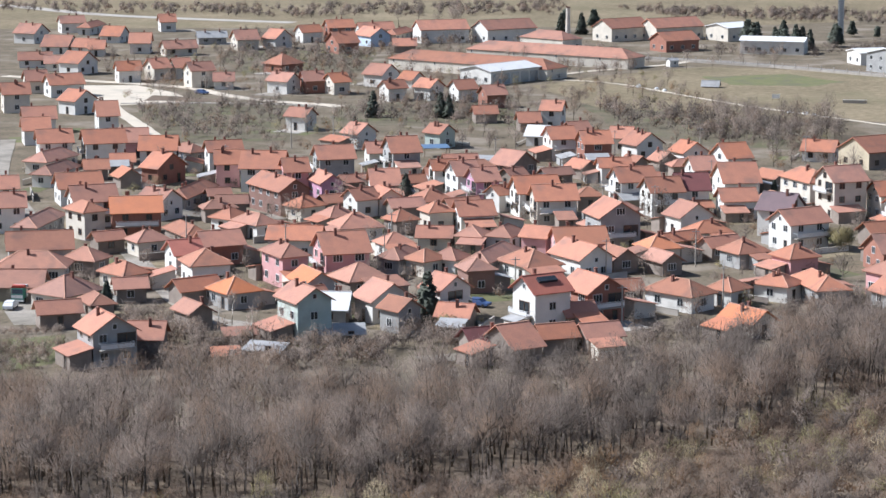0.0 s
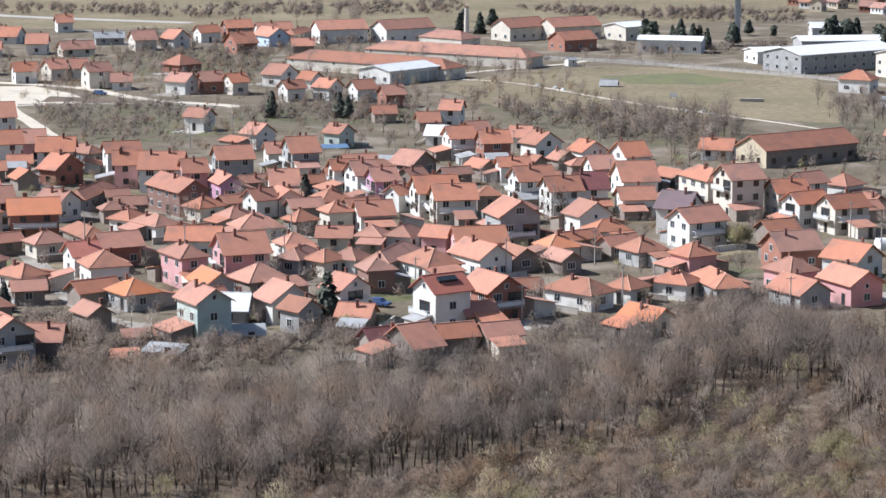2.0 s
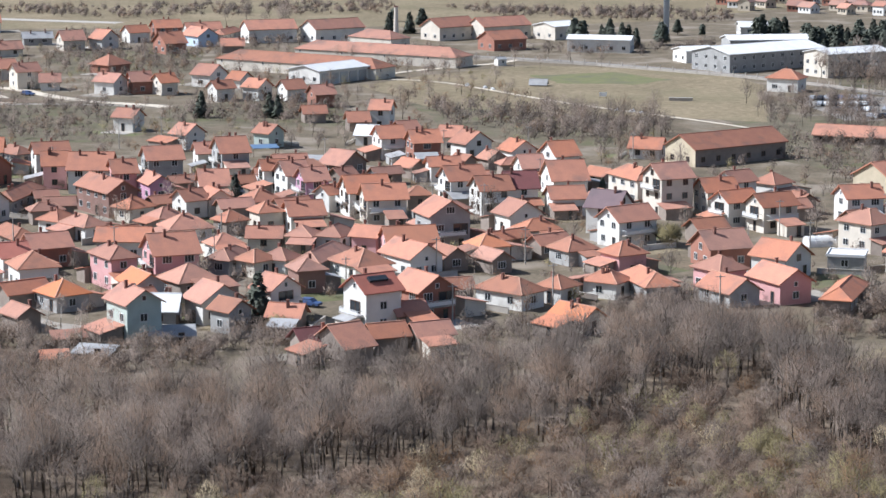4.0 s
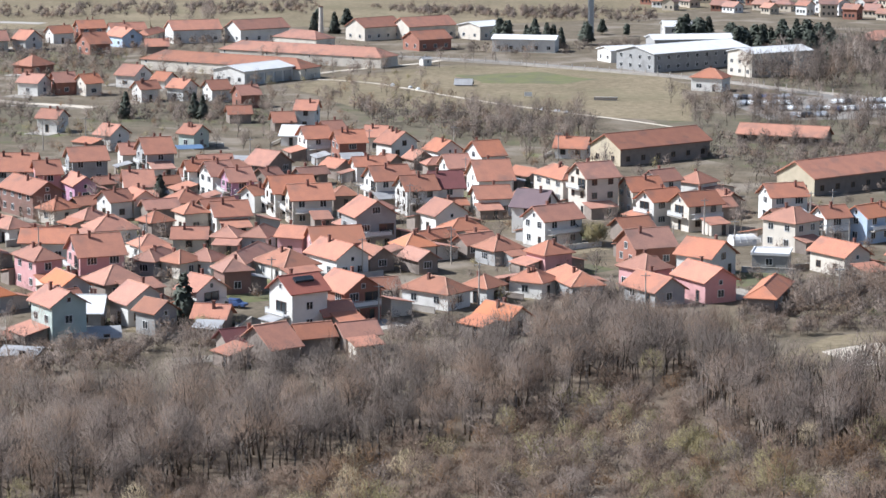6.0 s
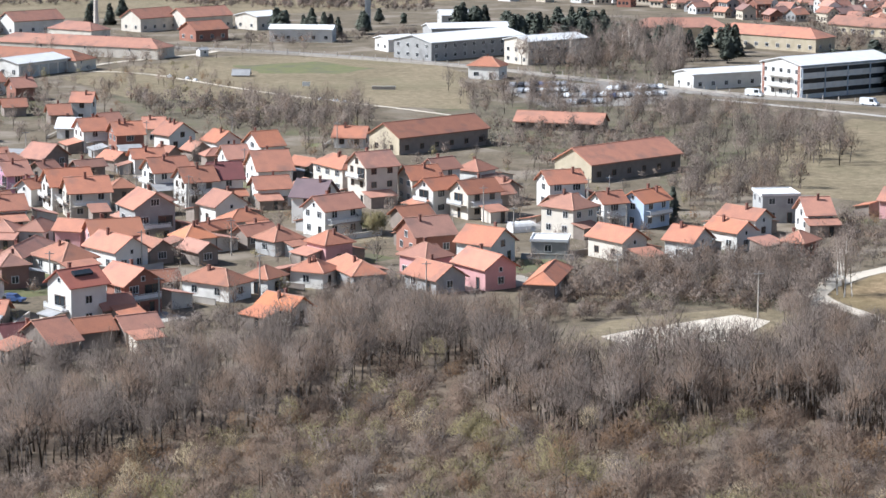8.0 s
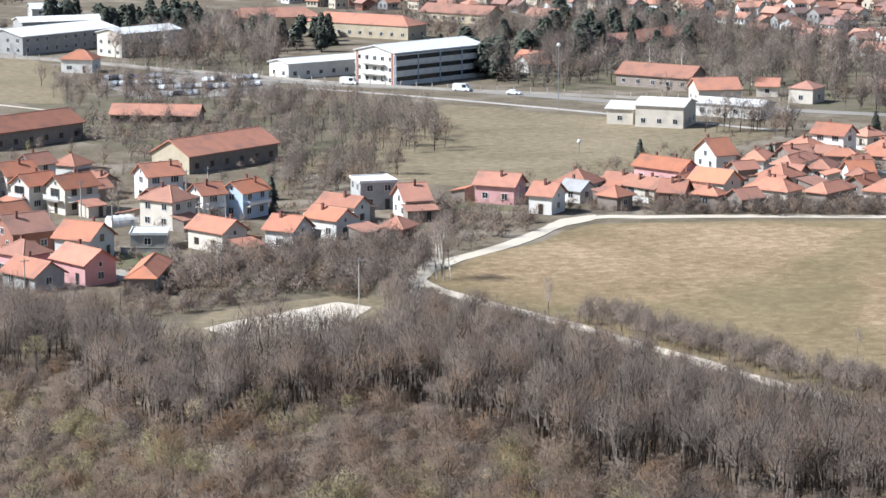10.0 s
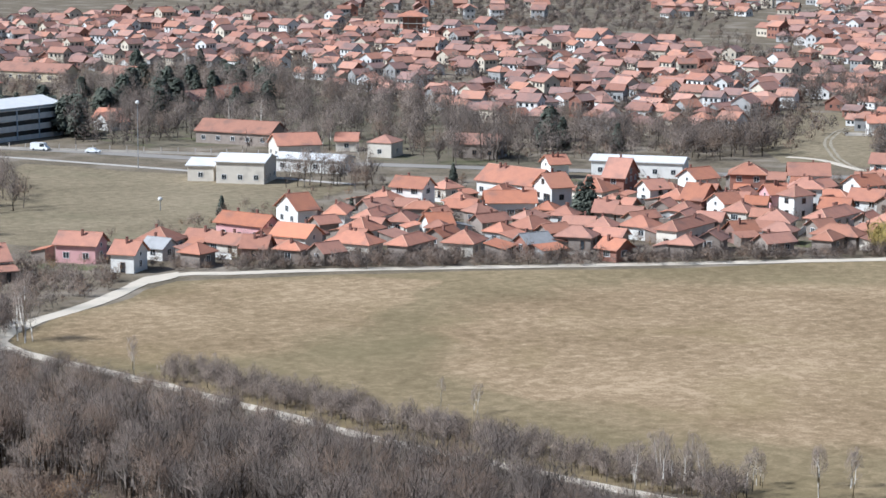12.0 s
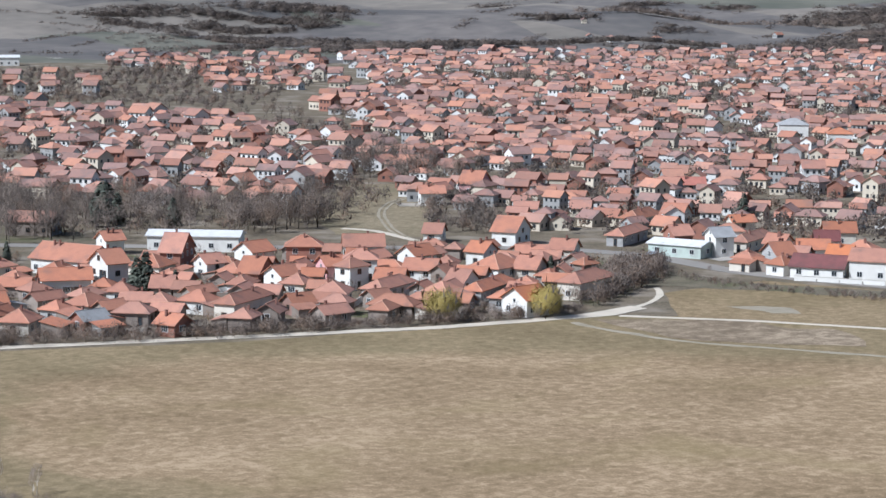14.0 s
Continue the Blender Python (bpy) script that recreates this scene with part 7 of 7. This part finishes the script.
def village_green():
    """Fruit trees and bushes between the houses of the village."""
    r = random.Random(31)
    village = [(-75, 405), (-70, 620), (-130, 900), (60, 880), (80, 700), (130, 560), (160, 480), (135, 430), (70, 400), (20, 395)]
    chunks = []
    for x, y in spots_in(village, 900, 0.5, r):
        P, T, w = r.choice(BRUSH)
        s = r.uniform(0.4, 0.95)
        M = np.full(len(T), r.choice((1, 1, 2, 2, 3, 4)))
        M[:w] = 0
        chunks.append((turned(P, x, y, 0, r.uniform(0, 6.3), s, s * r.uniform(0.8, 1.3)), T, M))
    for x, y in spots_in(village, 250, 1.2, r):
        P, T, w = r.choice(GROVE)
        s = r.uniform(0.4, 0.85)
        M = np.full(len(T), r.choice((1, 1, 2, 6, 7)))
        M[:w] = 0
        chunks.append((turned(P, x, y, 0, r.uniform(0, 6.3), s, s * r.uniform(0.9, 1.2)), T, M))
    tagged(put("garden_shrubs", stuff_mesh("garden_shrubs", chunks, [BARK] + TWIGS)), "leafless garden shrubs and hedges between houses", "shrubs", kind="stuff")
    east = [(160, 452), (195, 456), (330, 408), (400, 412), (445, 430), (420, 500), (300, 560), (200, 500)]
    chunks = []
    for x, y in spots_in(east, 460, 0.5, r):
        P, T, w = r.choice(BRUSH)
        s = r.uniform(0.4, 0.95)
        M = np.full(len(T), r.choice((1, 1, 2, 2, 3)))
        M[:w] = 0
        chunks.append((turned(P, x, y, 0, r.uniform(0, 6.3), s, s * r.uniform(0.8, 1.3)), T, M))
    tagged(put("garden_shrubs", stuff_mesh("garden_shrubs", chunks, [BARK] + TWIGS)), "leafless garden shrubs and hedges by the field", "shrubs", kind="stuff")
    chunks = []
    for poly, n in ((TOWN["A"], 900), (TOWN["B"], 1700), (TOWN["C"], 60)):
        for x, y in spots_in(poly, n, 1.0, r):
            P, T, w = r.choice(CLUMP)
            T = T[w:]
            s = r.uniform(0.8, 1.75)
            chunks.append((turned(P, x, y, terrain(x, y), r.uniform(0, 6.3), s, s), T, np.full(len(T), r.choice((1, 6, 6, 2)))))
    tagged(put("distant_trees", stuff_mesh("distant_trees", chunks, [BARK] + TWIGS)), "leafless garden trees among far houses", "trees", kind="stuff")


village_green()


def hill_hedges():
    """Hedgerows and thickets on the far slopes."""
    r = random.Random(77)
    chunks = []
    for k in range(110):
        b, d = radians(r.uniform(26, 52)), r.uniform(1660, 2700)
        x, y, a = d * math.sin(b), d * math.cos(b), radians(r.choice((15, 20, -60, 30)) + r.uniform(-10, 10))
        for j in range(r.randrange(5, 22)):
            P, T, w = CLUMP[r.randrange(6)]
            s = r.uniform(0.9, 2.2)
            px, py = x + math.cos(a) * j * 5.0 + r.uniform(-4, 4), y + math.sin(a) * j * 5.5 + r.uniform(-3, 3)
            T = T[w::2] if len(T) > 60 else T[w:]
            chunks.append((turned(P, px, py, terrain(px, py), r.uniform(0, 6.3), s * 1.5, s * 0.5), T, np.full(len(T), r.choice((6, 1, 6)))))
    for k in range(60):                               # small woods
        b, d = radians(r.uniform(30, 54)), r.uniform(1680, 2400)
        x, y, w, h = d * math.sin(b), d * math.cos(b), r.uniform(14, 60), r.uniform(8, 24)
        kind = r.choice((6, 1, 6))
        for j in range(int(w * 1.3)):
            P, T, o = CLUMP[r.randrange(6)]
            s = r.uniform(1.2, 2.4)
            u, v = r.gauss(0, 0.5) * w, r.gauss(0, 0.5) * h
            px, py = x + u * math.cos(b) + v * math.sin(b), y - u * math.sin(b) + v * math.cos(b)
            chunks.append((turned(P, px, py, terrain(px, py), r.uniform(0, 6.3), s * 1.9, s * 0.6), T[o:], np.full(len(T[o:]), kind)))
    tagged(put("hedgerows", stuff_mesh("hedgerows", chunks, [BARK] + TWIGS)), "leafless hedgerows on the far hillside", "hedges", kind="stuff")


hill_hedges()


def lane_hedge():
    """Brambles and low bushes along the village side of the gravel road."""
    r = random.Random(19)
    line = [(372, 393), (332, 400), (289, 416), (246, 433), (226, 441), (205, 447)]
    chunks = []
    for (x0, y0), (x1, y1) in zip(line, line[1:]):
        ln = math.hypot(x1 - x0, y1 - y0)
        for k in range(int(ln * 1.5)):
            q, off = r.random(), r.uniform(3.3, 6.0)
            x, y = x0 + (x1 - x0) * q + (y1 - y0) / ln * off, y0 + (y1 - y0) * q - (x1 - x0) / ln * off
            if not free(x, y, 0.2):
                continue
            P, T, w = r.choice(BRUSH)
            s = r.uniform(0.35, 0.8)
            M = np.full(len(T), r.choice((1, 6, 2, 1)))
            M[:w] = 0
            chunks.append((turned(P, x, y, 0, r.uniform(0, 6.3), s, s * r.uniform(0.8, 1.2)), T, M))
    tagged(put("hedge", stuff_mesh("lane_hedge", chunks, [BARK] + TWIGS)), "ragged leafless hedge along the gravel road", "hedge", kind="stuff")


lane_hedge()
scrub([(115, 431), (147, 436), (147, 412), (132, 385), (122, 397), (97, 407), (94, 420)], 190, 0.8, 1.4)
scrub([(171, 477), (173, 461), (186, 447), (162, 428), (145, 413), (148, 436)], 60, 0.7, 1.2)
scrub([(188, 467), (201, 467), (235, 452), (231, 444), (197, 454)], 55, 0.5, 0.8)
scrub([(215, 462), (239, 450), (294, 425), (363, 404), (355, 395), (288, 415), (233, 438), (210, 450)], 230, 0.55, 1.05)
scrub([(378, 411), (422, 443), (443, 447), (425, 428), (391, 407), (378, 401)], 140, 0.8, 1.4)
scrub([(434, 442), (430, 409), (442, 373), (435, 367), (422, 404), (428, 436)], 130, 0.22, 0.45)
scrub([(-51, 383), (-41, 398), (-27, 385), (-7, 386), (-11, 369), (-41, 365)], 150, 0.6, 1.1)
scrub([(-74, 384), (-60, 386), (-57, 374), (-66, 364), (-72, 366)], 70, 0.45, 0.8)
scrub([(-72, 397), (-61.5, 397.5), (-61, 394.5), (-71, 393.5)], 34, 0.28, 0.42)
scrub([(-53, 407), (-45, 410), (-42, 375), (-48, 375)], 40, 0.6, 1)
scrub([(-9, 405), (1, 391), (4, 381), (-7, 383)], 25, 0.6, 1.1)
scrub([(29, 398), (44, 398), (56, 410), (78, 435), (76, 424), (54, 396), (30, 385)], 70, 0.5, 1)
scrub([(-87, 707), (-47, 728), (-38, 643), (-68, 638)], 110, 0.5, 1)
scrub([(-80, 878), (-25, 884), (-25, 818), (-65, 813)], 80, 0.7, 1.3)
scrub([(-26, 714), (19, 743), (22, 667), (-1, 671), (-28, 680)], 90, 0.6, 1.2)
scrub([(41, 714), (66, 700), (100, 643), (93, 624), (67, 635), (48, 667)], 90, 0.8, 1.4)
scrub([(-76, 954), (-13, 922), (12, 959), (11, 899), (-17, 888), (-72, 906)], 80, 0.7, 1.2)
scrub([(122, 597), (145, 616), (170, 573), (162, 546), (141, 531), (130, 558)], 80, 0.6, 1.1)
scrub([(129, 633), (153, 638), (177, 606), (173, 563), (155, 531), (150, 561), (133, 592)], 100, 0.6, 1.1)
scrub([(151, 533), (172, 535), (167, 501), (144, 493)], 35, 0.6, 1)
scrub([(872, 1390), (889, 1198), (838, 1129), (769, 1225)], 40, 1, 2)
scrub([(539, 1340), (673, 1212), (625, 1127), (510, 1205)], 60, 0.6, 1.3)
scrub([(471, 649), (521, 675), (476, 589), (444, 573), (408, 561)], 40, 0.8, 1.5)
scrub([(482, 592), (522, 604), (447, 510), (430, 523)], 60, 0.9, 1.6)
scrub([(730, 1280), (851, 1237), (672, 977), (621, 1035), (641, 1123)], 90, 0.7, 1.4)
scrub([(-195, 1110), (-65, 1090), (54, 1117), (51, 1053), (-61, 1035), (-187, 1065)], 330, 0.45, 1.1)
scrub([(67, 1084), (194, 1053), (184, 995), (97, 1036)], 230, 0.45, 1.1)
scrub([(93, 413), (115, 414), (124, 403), (128, 386), (116, 395), (95, 401)], 60, 0.7, 1.2)
trees([(170, 658), (202, 648), (216, 605), (201, 550), (182, 546), (160, 548), (173, 596), (164, 610)], 70, 0.6, 0.95)
trees([(145, 724), (182, 745), (205, 712), (174, 671), (141, 688)], 26, 0.5, 0.8)
trees([(173, 783), (200, 833), (238, 821), (218, 750), (192, 741), (173, 756)], 34, 0.9, 1.5, True)
trees([(286, 746), (315, 728), (289, 650), (257, 669)], 26, 1, 1.5)
trees([(312, 702), (341, 660), (317, 610), (304, 628), (295, 660)], 34, 0.8, 1.2, True)
trees([(344, 696), (380, 699), (392, 636), (424, 584), (390, 542), (348, 566), (319, 582), (329, 622)], 75, 0.9, 1.4)
trees([(344, 856), (389, 832), (396, 778), (329, 704), (278, 666), (292, 728)], 55, 0.9, 1.4)
trees([(289, 592), (307, 582), (293, 555), (278, 568)], 12, 0.7, 1, True)
trees([(-19, 1012), (10, 1012), (10, 954), (-18, 959)], 8, 1, 1.5)
trees([(51, 830), (80, 863), (116, 836), (113, 812), (76, 815)], 8, 0.6, 0.9)
trees([(79, 695), (94, 674), (98, 620), (81, 622)], 14, 0.5, 0.8)
trees([(136, 719), (182, 686), (188, 635), (181, 613), (146, 627), (131, 671)], 26, 0.5, 0.9)
conifers([(192, 910), (239, 906), (219, 828), (185, 855)], 24, 0.7, 1.1)
conifers([(40, 1012), (66, 1026), (60, 934), (37, 922)], 5, 0.6, 1)
conifers([(110, 965), (166, 943), (156, 890), (103, 905)], 6, 0.5, 0.7)
conifers([(235, 844), (265, 834), (245, 778), (223, 795)], 12, 0.8, 1.2)
conifers([(280, 730), (288, 727), (263, 663), (258, 672)], 3, 0.9, 1.2)
conifers([(370, 897), (411, 875), (372, 779), (308, 739)], 20, 0.7, 1.1)
grove([(170, 658), (202, 648), (216, 605), (201, 550), (182, 546), (160, 548), (173, 596), (164, 610)], 80, 0.7, 1.05)
grove([(157, 541), (180, 542), (177, 515), (164, 493), (146, 499)], 50, 0.6, 0.95)
grove([(181, 799), (221, 871), (250, 861), (209, 719), (188, 726), (171, 740)], 70, 0.9, 1.4)
grove([(321, 838), (367, 823), (399, 768), (336, 647), (313, 647), (274, 652), (268, 700)], 80, 0.8, 1.3)
grove([(361, 773), (403, 824), (430, 809), (414, 722), (382, 660), (355, 577), (322, 581), (334, 635), (327, 681)], 110, 0.9, 1.4)
grove([(372, 925), (430, 879), (403, 824), (361, 773), (305, 761)], 45, 0.8, 1.3)
grove([(410, 592), (437, 602), (434, 562), (400, 551), (388, 558)], 45, 0.9, 1.3)
grove([(640, 1060), (665, 1000), (690, 900), (665, 850), (640, 933), (612, 1030)], 60, 0.5, 0.9)
grove([(133, 719), (186, 700), (195, 659), (181, 613), (146, 627)], 70, 0.6, 0.9)
grove([(119, 427), (145, 430), (146, 410), (133, 387), (122, 398)], 60, 0.5, 0.8)
grove([(62, 693), (108, 684), (103, 638), (68, 643)], 50, 0.6, 0.95)
grove([(531, 704), (573, 732), (556, 655), (522, 620), (510, 658)], 50, 0.8, 1.3)
conifers([(210, 860), (250, 869), (226, 787), (193, 791)], 14, 0.8, 1.2)
conifers([(306, 799), (319, 794), (274, 682), (263, 686)], 3, 0.9, 1.2)
conifers([(357, 815), (387, 805), (342, 710), (320, 726)], 10, 0.9, 1.2)
grove([(275, 570), (295, 556), (287, 542), (269, 558)], 16, 0.8, 1.15)
grove([(377, 664), (419, 661), (425, 639), (450, 645), (487, 636), (442, 571), (400, 578), (347, 612)], 120, 0.6, 1.1)
grove([(139, 696), (174, 671), (174, 595), (158, 544), (145, 562), (122, 596)], 45, 0.45, 0.75)
scrub([(89, 406), (115, 394), (107, 387), (86, 385)], 70, 0.5, 0.9)
conifers([(262, 745), (300, 742), (296, 690), (262, 690)], 12, 0.9, 1.3)
conifers([(300, 790), (345, 800), (350, 740), (305, 720)], 16, 0.9, 1.4)
conifers([(355, 620), (385, 640), (400, 600), (370, 580)], 4, 0.8, 1.2)
conifers([(150, 905), (215, 900), (225, 850), (195, 830), (185, 850)], 22, 0.8, 1.3)
conifers([(110, 915), (150, 905), (145, 885), (100, 890)], 9, 0.7, 1.1)
scrub([(286, 746), (345, 800), (400, 770), (390, 640), (330, 600), (295, 630), (262, 670)], 150, 0.9, 1.7)
scrub([(344, 640), (400, 640), (450, 620), (430, 560), (380, 560), (335, 590)], 110, 0.9, 1.6)
scrub([(173, 783), (200, 860), (250, 870), (240, 790), (205, 735)], 110, 0.8, 1.5)
scrub([(90, 880), (190, 905), (185, 850), (165, 855), (110, 862)], 70, 0.7, 1.2)
scrub([(262, 860), (300, 905), (350, 890), (400, 860), (395, 800), (340, 790), (300, 800)], 150, 0.8, 1.5)
grove([(262, 860), (300, 905), (350, 890), (400, 860), (400, 815), (340, 800), (300, 810)], 60, 0.6, 1.0)
scrub([(540, 1130), (600, 1060), (690, 960), (760, 1040), (850, 1200), (760, 1290), (629, 1245), (540, 1215)], 520, 0.55, 1.25)
single_tree("c", -2.5, 402.6, 9)
single_tree("c", 4.4, 400.3, 4.5)
single_tree("y", 0.5, 395.7, 3)
single_tree("c", -56.6, 415.4, 5)
single_tree("c", -63.2, 415.4, 4.5)
single_tree("c", -66.4, 414.5, 3)
single_tree("c", -8.0, 533.2, 6.5)
single_tree("c", -19.3, 689.0, 7.5)
single_tree("c", -0.6, 689.0, 7)
single_tree("c", 1.7, 686.4, 6.5)
single_tree("c", -23.6, 667.3, 3)
single_tree("c", 72.1, 541.3, 4)
single_tree("c", 20.9, 402.6, 4)
single_tree("c", 141.5, 493.4, 5)
single_tree("c", 308.8, 476.9, 10)
single_tree("c", 307.1, 477.9, 9)
single_tree("c", 318.1, 478.9, 5)
single_tree("c", 337.2, 490.0, 4.5)
single_tree("c", 266.9, 513.6, 3.5)
single_tree("c", 313.7, 547.9, 5)
single_tree("c", 389.6, 587.4, 8)
single_tree("c", 401.9, 443.1, 5.5)
single_tree("c", 529.0, 500.6, 8)
single_tree("c", 401.9, 464.9, 3)
single_tree("c", 238.0, 522.8, 4.5)
single_tree("c", 137.0, 476.3, 4)
single_tree("w", 338.4, 406.9, 7)
single_tree("w", 358.9, 397.3, 7)
single_tree("b", 144.6, 398.2, 12)
single_tree("b", 145.2, 399.5, 11.0)
single_tree("b", 145.8, 401.5, 10.0)
single_tree("b", 144.2, 400.5, 11.5)
single_tree("b", 146.2, 398.8, 9.0)
single_tree("b", -21.2, 391.3, 6)
single_tree("b", -29.1, 378.6, 8)
single_tree("b", -24.8, 387.0, 7)
single_tree("b", -34.5, 402.6, 6)
single_tree("b", -36.6, 400.3, 5)
single_tree("y", 76.2, 472.8, 4.5)
single_tree("y", 76.5, 474.8, 4)
def stem_arrays(seed):
    """A bare pole-like stem with two upright forks."""
    r = np.random.RandomState(seed)
    pts, tri = [], []
    lean = r.normal(0, 0.35, 2)
    fork = np.array((lean[0], lean[1], 4.6))
    for a, b, ra, rb in ((np.array((0, 0, -0.3)), fork, 0.12, 0.075), (fork, fork + (r.normal(0, 0.6), r.normal(0, 0.6), 2.6), 0.065, 0.02),
                         (fork - (0, 0, 0.6), fork + (r.normal(0, 0.9), r.normal(0, 0.9), 2.0), 0.055, 0.02)):
        c = len(pts)
        for p, q in ((a, ra), (b, rb)):
            pts += [p + q * np.array((math.cos(2.094 * k), math.sin(2.094 * k), 0)) for k in range(3)]
        for k in range(3):
            l = (k + 1) % 3
            tri += [(c + k, c + l, c + 3 + l), (c + k, c + 3 + l, c + 3 + k)]
    return np.array(pts, np.float32), np.array(tri, np.int32)


STEMS = [stem_arrays(i) for i in range(4)]


def woodland():
    r = np.random.RandomState(5)
    chunks = []
    step = 3.5
    track_b, track_r = [19.0, 19.8, 21.6, 24, 27.7, 32.5, 37.2], [424, 415, 399, 379, 350, 326, 308]
    for b0 in np.arange(-12, 38, 0.62):
        for d0 in np.arange(256, 405, step):
            b = b0 + r.uniform(-0.3, 0.3)
            d = d0 + r.uniform(-1.7, 1.7)
            edge = np.interp(b, EDGE_B, EDGE_R)
            if d < np.interp(b, [-12, 0, 6, 28, 32, 38], [276, 270, 258, 258, 280, 290]):
                continue
            x, y = d * math.sin(radians(b)), d * math.cos(radians(b))
            band = np.interp(b, [0, 10, 14, 40], [46, 42, 33, 33]) + 12 * noise.noise((b / 4, 0, 2))
            patchy = noise.noise((x / 16, y / 16, 4))
            z = terrain(x, y)
            verge = 0
            if d > edge:
                if b < 18.6:
                    continue
                verge = (np.interp(b, track_b, track_r) - d) * 0.235 + (2.4 * max(0, noise.noise((x / 9, y / 9, 8)) + 0.25) if b > 20.5 else 0)
                if verge < 0.9 or d > np.interp(b, track_b, track_r) - 4:
                    continue
            if d > edge - band:
                if r.rand() < 0.06:
                    continue
                P, T, w = TALL[r.randint(6)]
                s = r.uniform(0.78, 1.3) if not verge else min(verge / 8, 0.9) * r.uniform(0.8, 1.1)
                kind = r.choice((1, 1, 2, 6, 1, 6, 2))
                P = turned(P, x, y, z, r.uniform(0, 6.3), s, s * r.uniform(0.85, 1.1))
                if not verge:                                          # slim neighbouring stems
                    for _ in range(5 if 12 < b < 30 else 1):
                        Q, V = STEMS[r.randint(4)]
                        chunks.append((turned(Q, x + r.uniform(-2.2, 2.2), y + r.uniform(-2.2, 2.2), z, r.uniform(0, 6.3), 1, s * r.uniform(0.8, 1.15)), V, np.zeros(len(V))))
                if not verge and d < edge - 8 and r.rand() < 0.6:       # undergrowth
                    U, V, o = BRUSH[r.randint(6)]
                    g = np.full(len(V), r.choice((1, 2, 2, 6)))
                    g[:o] = 0
                    q = r.uniform(0.5, 0.95)
                    chunks.append((turned(U, x + r.uniform(-2, 2), y + r.uniform(-2, 2), z, r.uniform(0, 6.3), q, q), V, g))
            else:
                if r.rand() < 0.05:
                    continue
                P, T, w = SHRUB[r.randint(6)] if r.rand() < 0.88 else YOUNG[r.randint(4)]
                s = r.uniform(0.75, 1.2) * r.choice((1, 1, 1.4))
                q = r.rand() * 0.75 + 0.6 * patchy + 0.12
                kind = r.choice((1, 6, 2)) if q < 0.25 else 2 if q < 0.5 else r.choice((2, 3, 1)) if q < 0.74 else 4 if q < 0.88 else r.choice((5, 4, 5)) if q < 0.97 else 2
                P = turned(P, x, y, z, r.uniform(0, 6.3), s, s * r.uniform(0.75, 1.0))
            M = np.full(len(T), kind)
            M[:w] = 0
            chunks.append((P, T, M))
    line = [(150, 361), (154, 346), (163, 312), (175, 276), (183, 252)]
    for (x0, y0), (x1, y1) in zip(line, line[1:]):
        n = int(math.hypot(x1 - x0, y1 - y0) * 4.6)
        for k in range(n):
            q, off = r.rand(), r.uniform(2.0, 10.0)
            if noise.noise((x0 + k, y0, 3)) < -0.4:
                continue
            dx, dy = (x1 - x0), (y1 - y0)
            ln = math.hypot(dx, dy)
            x, y = x0 + dx * q - dy / ln * off, y0 + dy * q + dx / ln * off
            P, T, w = GROVE[r.randint(6)]
            s = r.uniform(0.26, 0.56)
            M = np.full(len(T), 1 if r.rand() < 0.5 else 7)
            M[:w] = 0
            chunks.append((turned(P, x, y, terrain(x, y), r.uniform(0, 6.3), s, s), T, M))
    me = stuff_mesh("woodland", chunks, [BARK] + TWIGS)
    tagged(put("woodland", me), "leafless grey-brown oak wood and thicket on the hillside", "woodland", kind="stuff")
    return len(chunks)


woodland()

# leaf litter under the trees
patch("forest_floor", [(d * math.sin(radians(b)), d * math.cos(radians(b))) for b, d in
                       [(-14, 300)] + [(b, d - 6) for b, d in zip(EDGE_B[1:], EDGE_R[1:]) if b < 34] + [(30, 296)]], 0.02, LITTER, "brown oak leaf litter under bare trees", "forest floor", 2.0)
single_tree("b", 180.7, 267.0, 7)
single_tree("b", 184.1, 266.7, 8)
single_tree("b", 183.1, 262.0, 7)
single_tree("b", 188.8, 265.6, 6)
single_tree("b", 187.2, 261.4, 7)
single_tree("b", 195.7, 259.8, 5)
single_tree("b", 201.5, 254.6, 6)
single_tree("b", 206.0, 253.7, 5)
single_tree("b", 179.3, 265.4, 6)
single_tree("b", 184.2, 266.1, 7)
single_tree("b", 186.3, 263.3, 6)
single_tree("b", 187.8, 261.5, 5.5)
single_tree("b", 193.0, 258.0, 6)
single_tree("b", 202.6, 256.2, 6)
single_tree("b", 205.3, 253.0, 5)
single_tree("b", 150.2, 363.9, 5.5)
single_tree("b", 184.9, 315.3, 5)
single_tree("b", 182.7, 322.5, 4.5)
single_tree("b", 185.8, 317.6, 3.5)
single_tree("b", 161.8, 358.6, 4)
single_tree("b", 152.1, 368.9, 6)
single_tree("b", 177.4, 262.5, 8.0)
single_tree("b", 180.6, 260.7, 9.3)
single_tree("b", 184.2, 261.1, 6.7)
single_tree("b", 187.1, 262.9, 7.8)
single_tree("b", 185.5, 258.1, 7.1)
single_tree("b", 182.5, 267.1, 2.6)
single_tree("b", 190.3, 255.5, 6.1)
single_tree("b", 195.3, 260.1, 5.7)
single_tree("b", 198.5, 251.0, 6.8)
single_tree("b", 202.4, 248.9, 7.2)
single_tree("b", 195.1, 258.6, 3.4)
single_tree("b", 183.8, 314.4, 3.8)
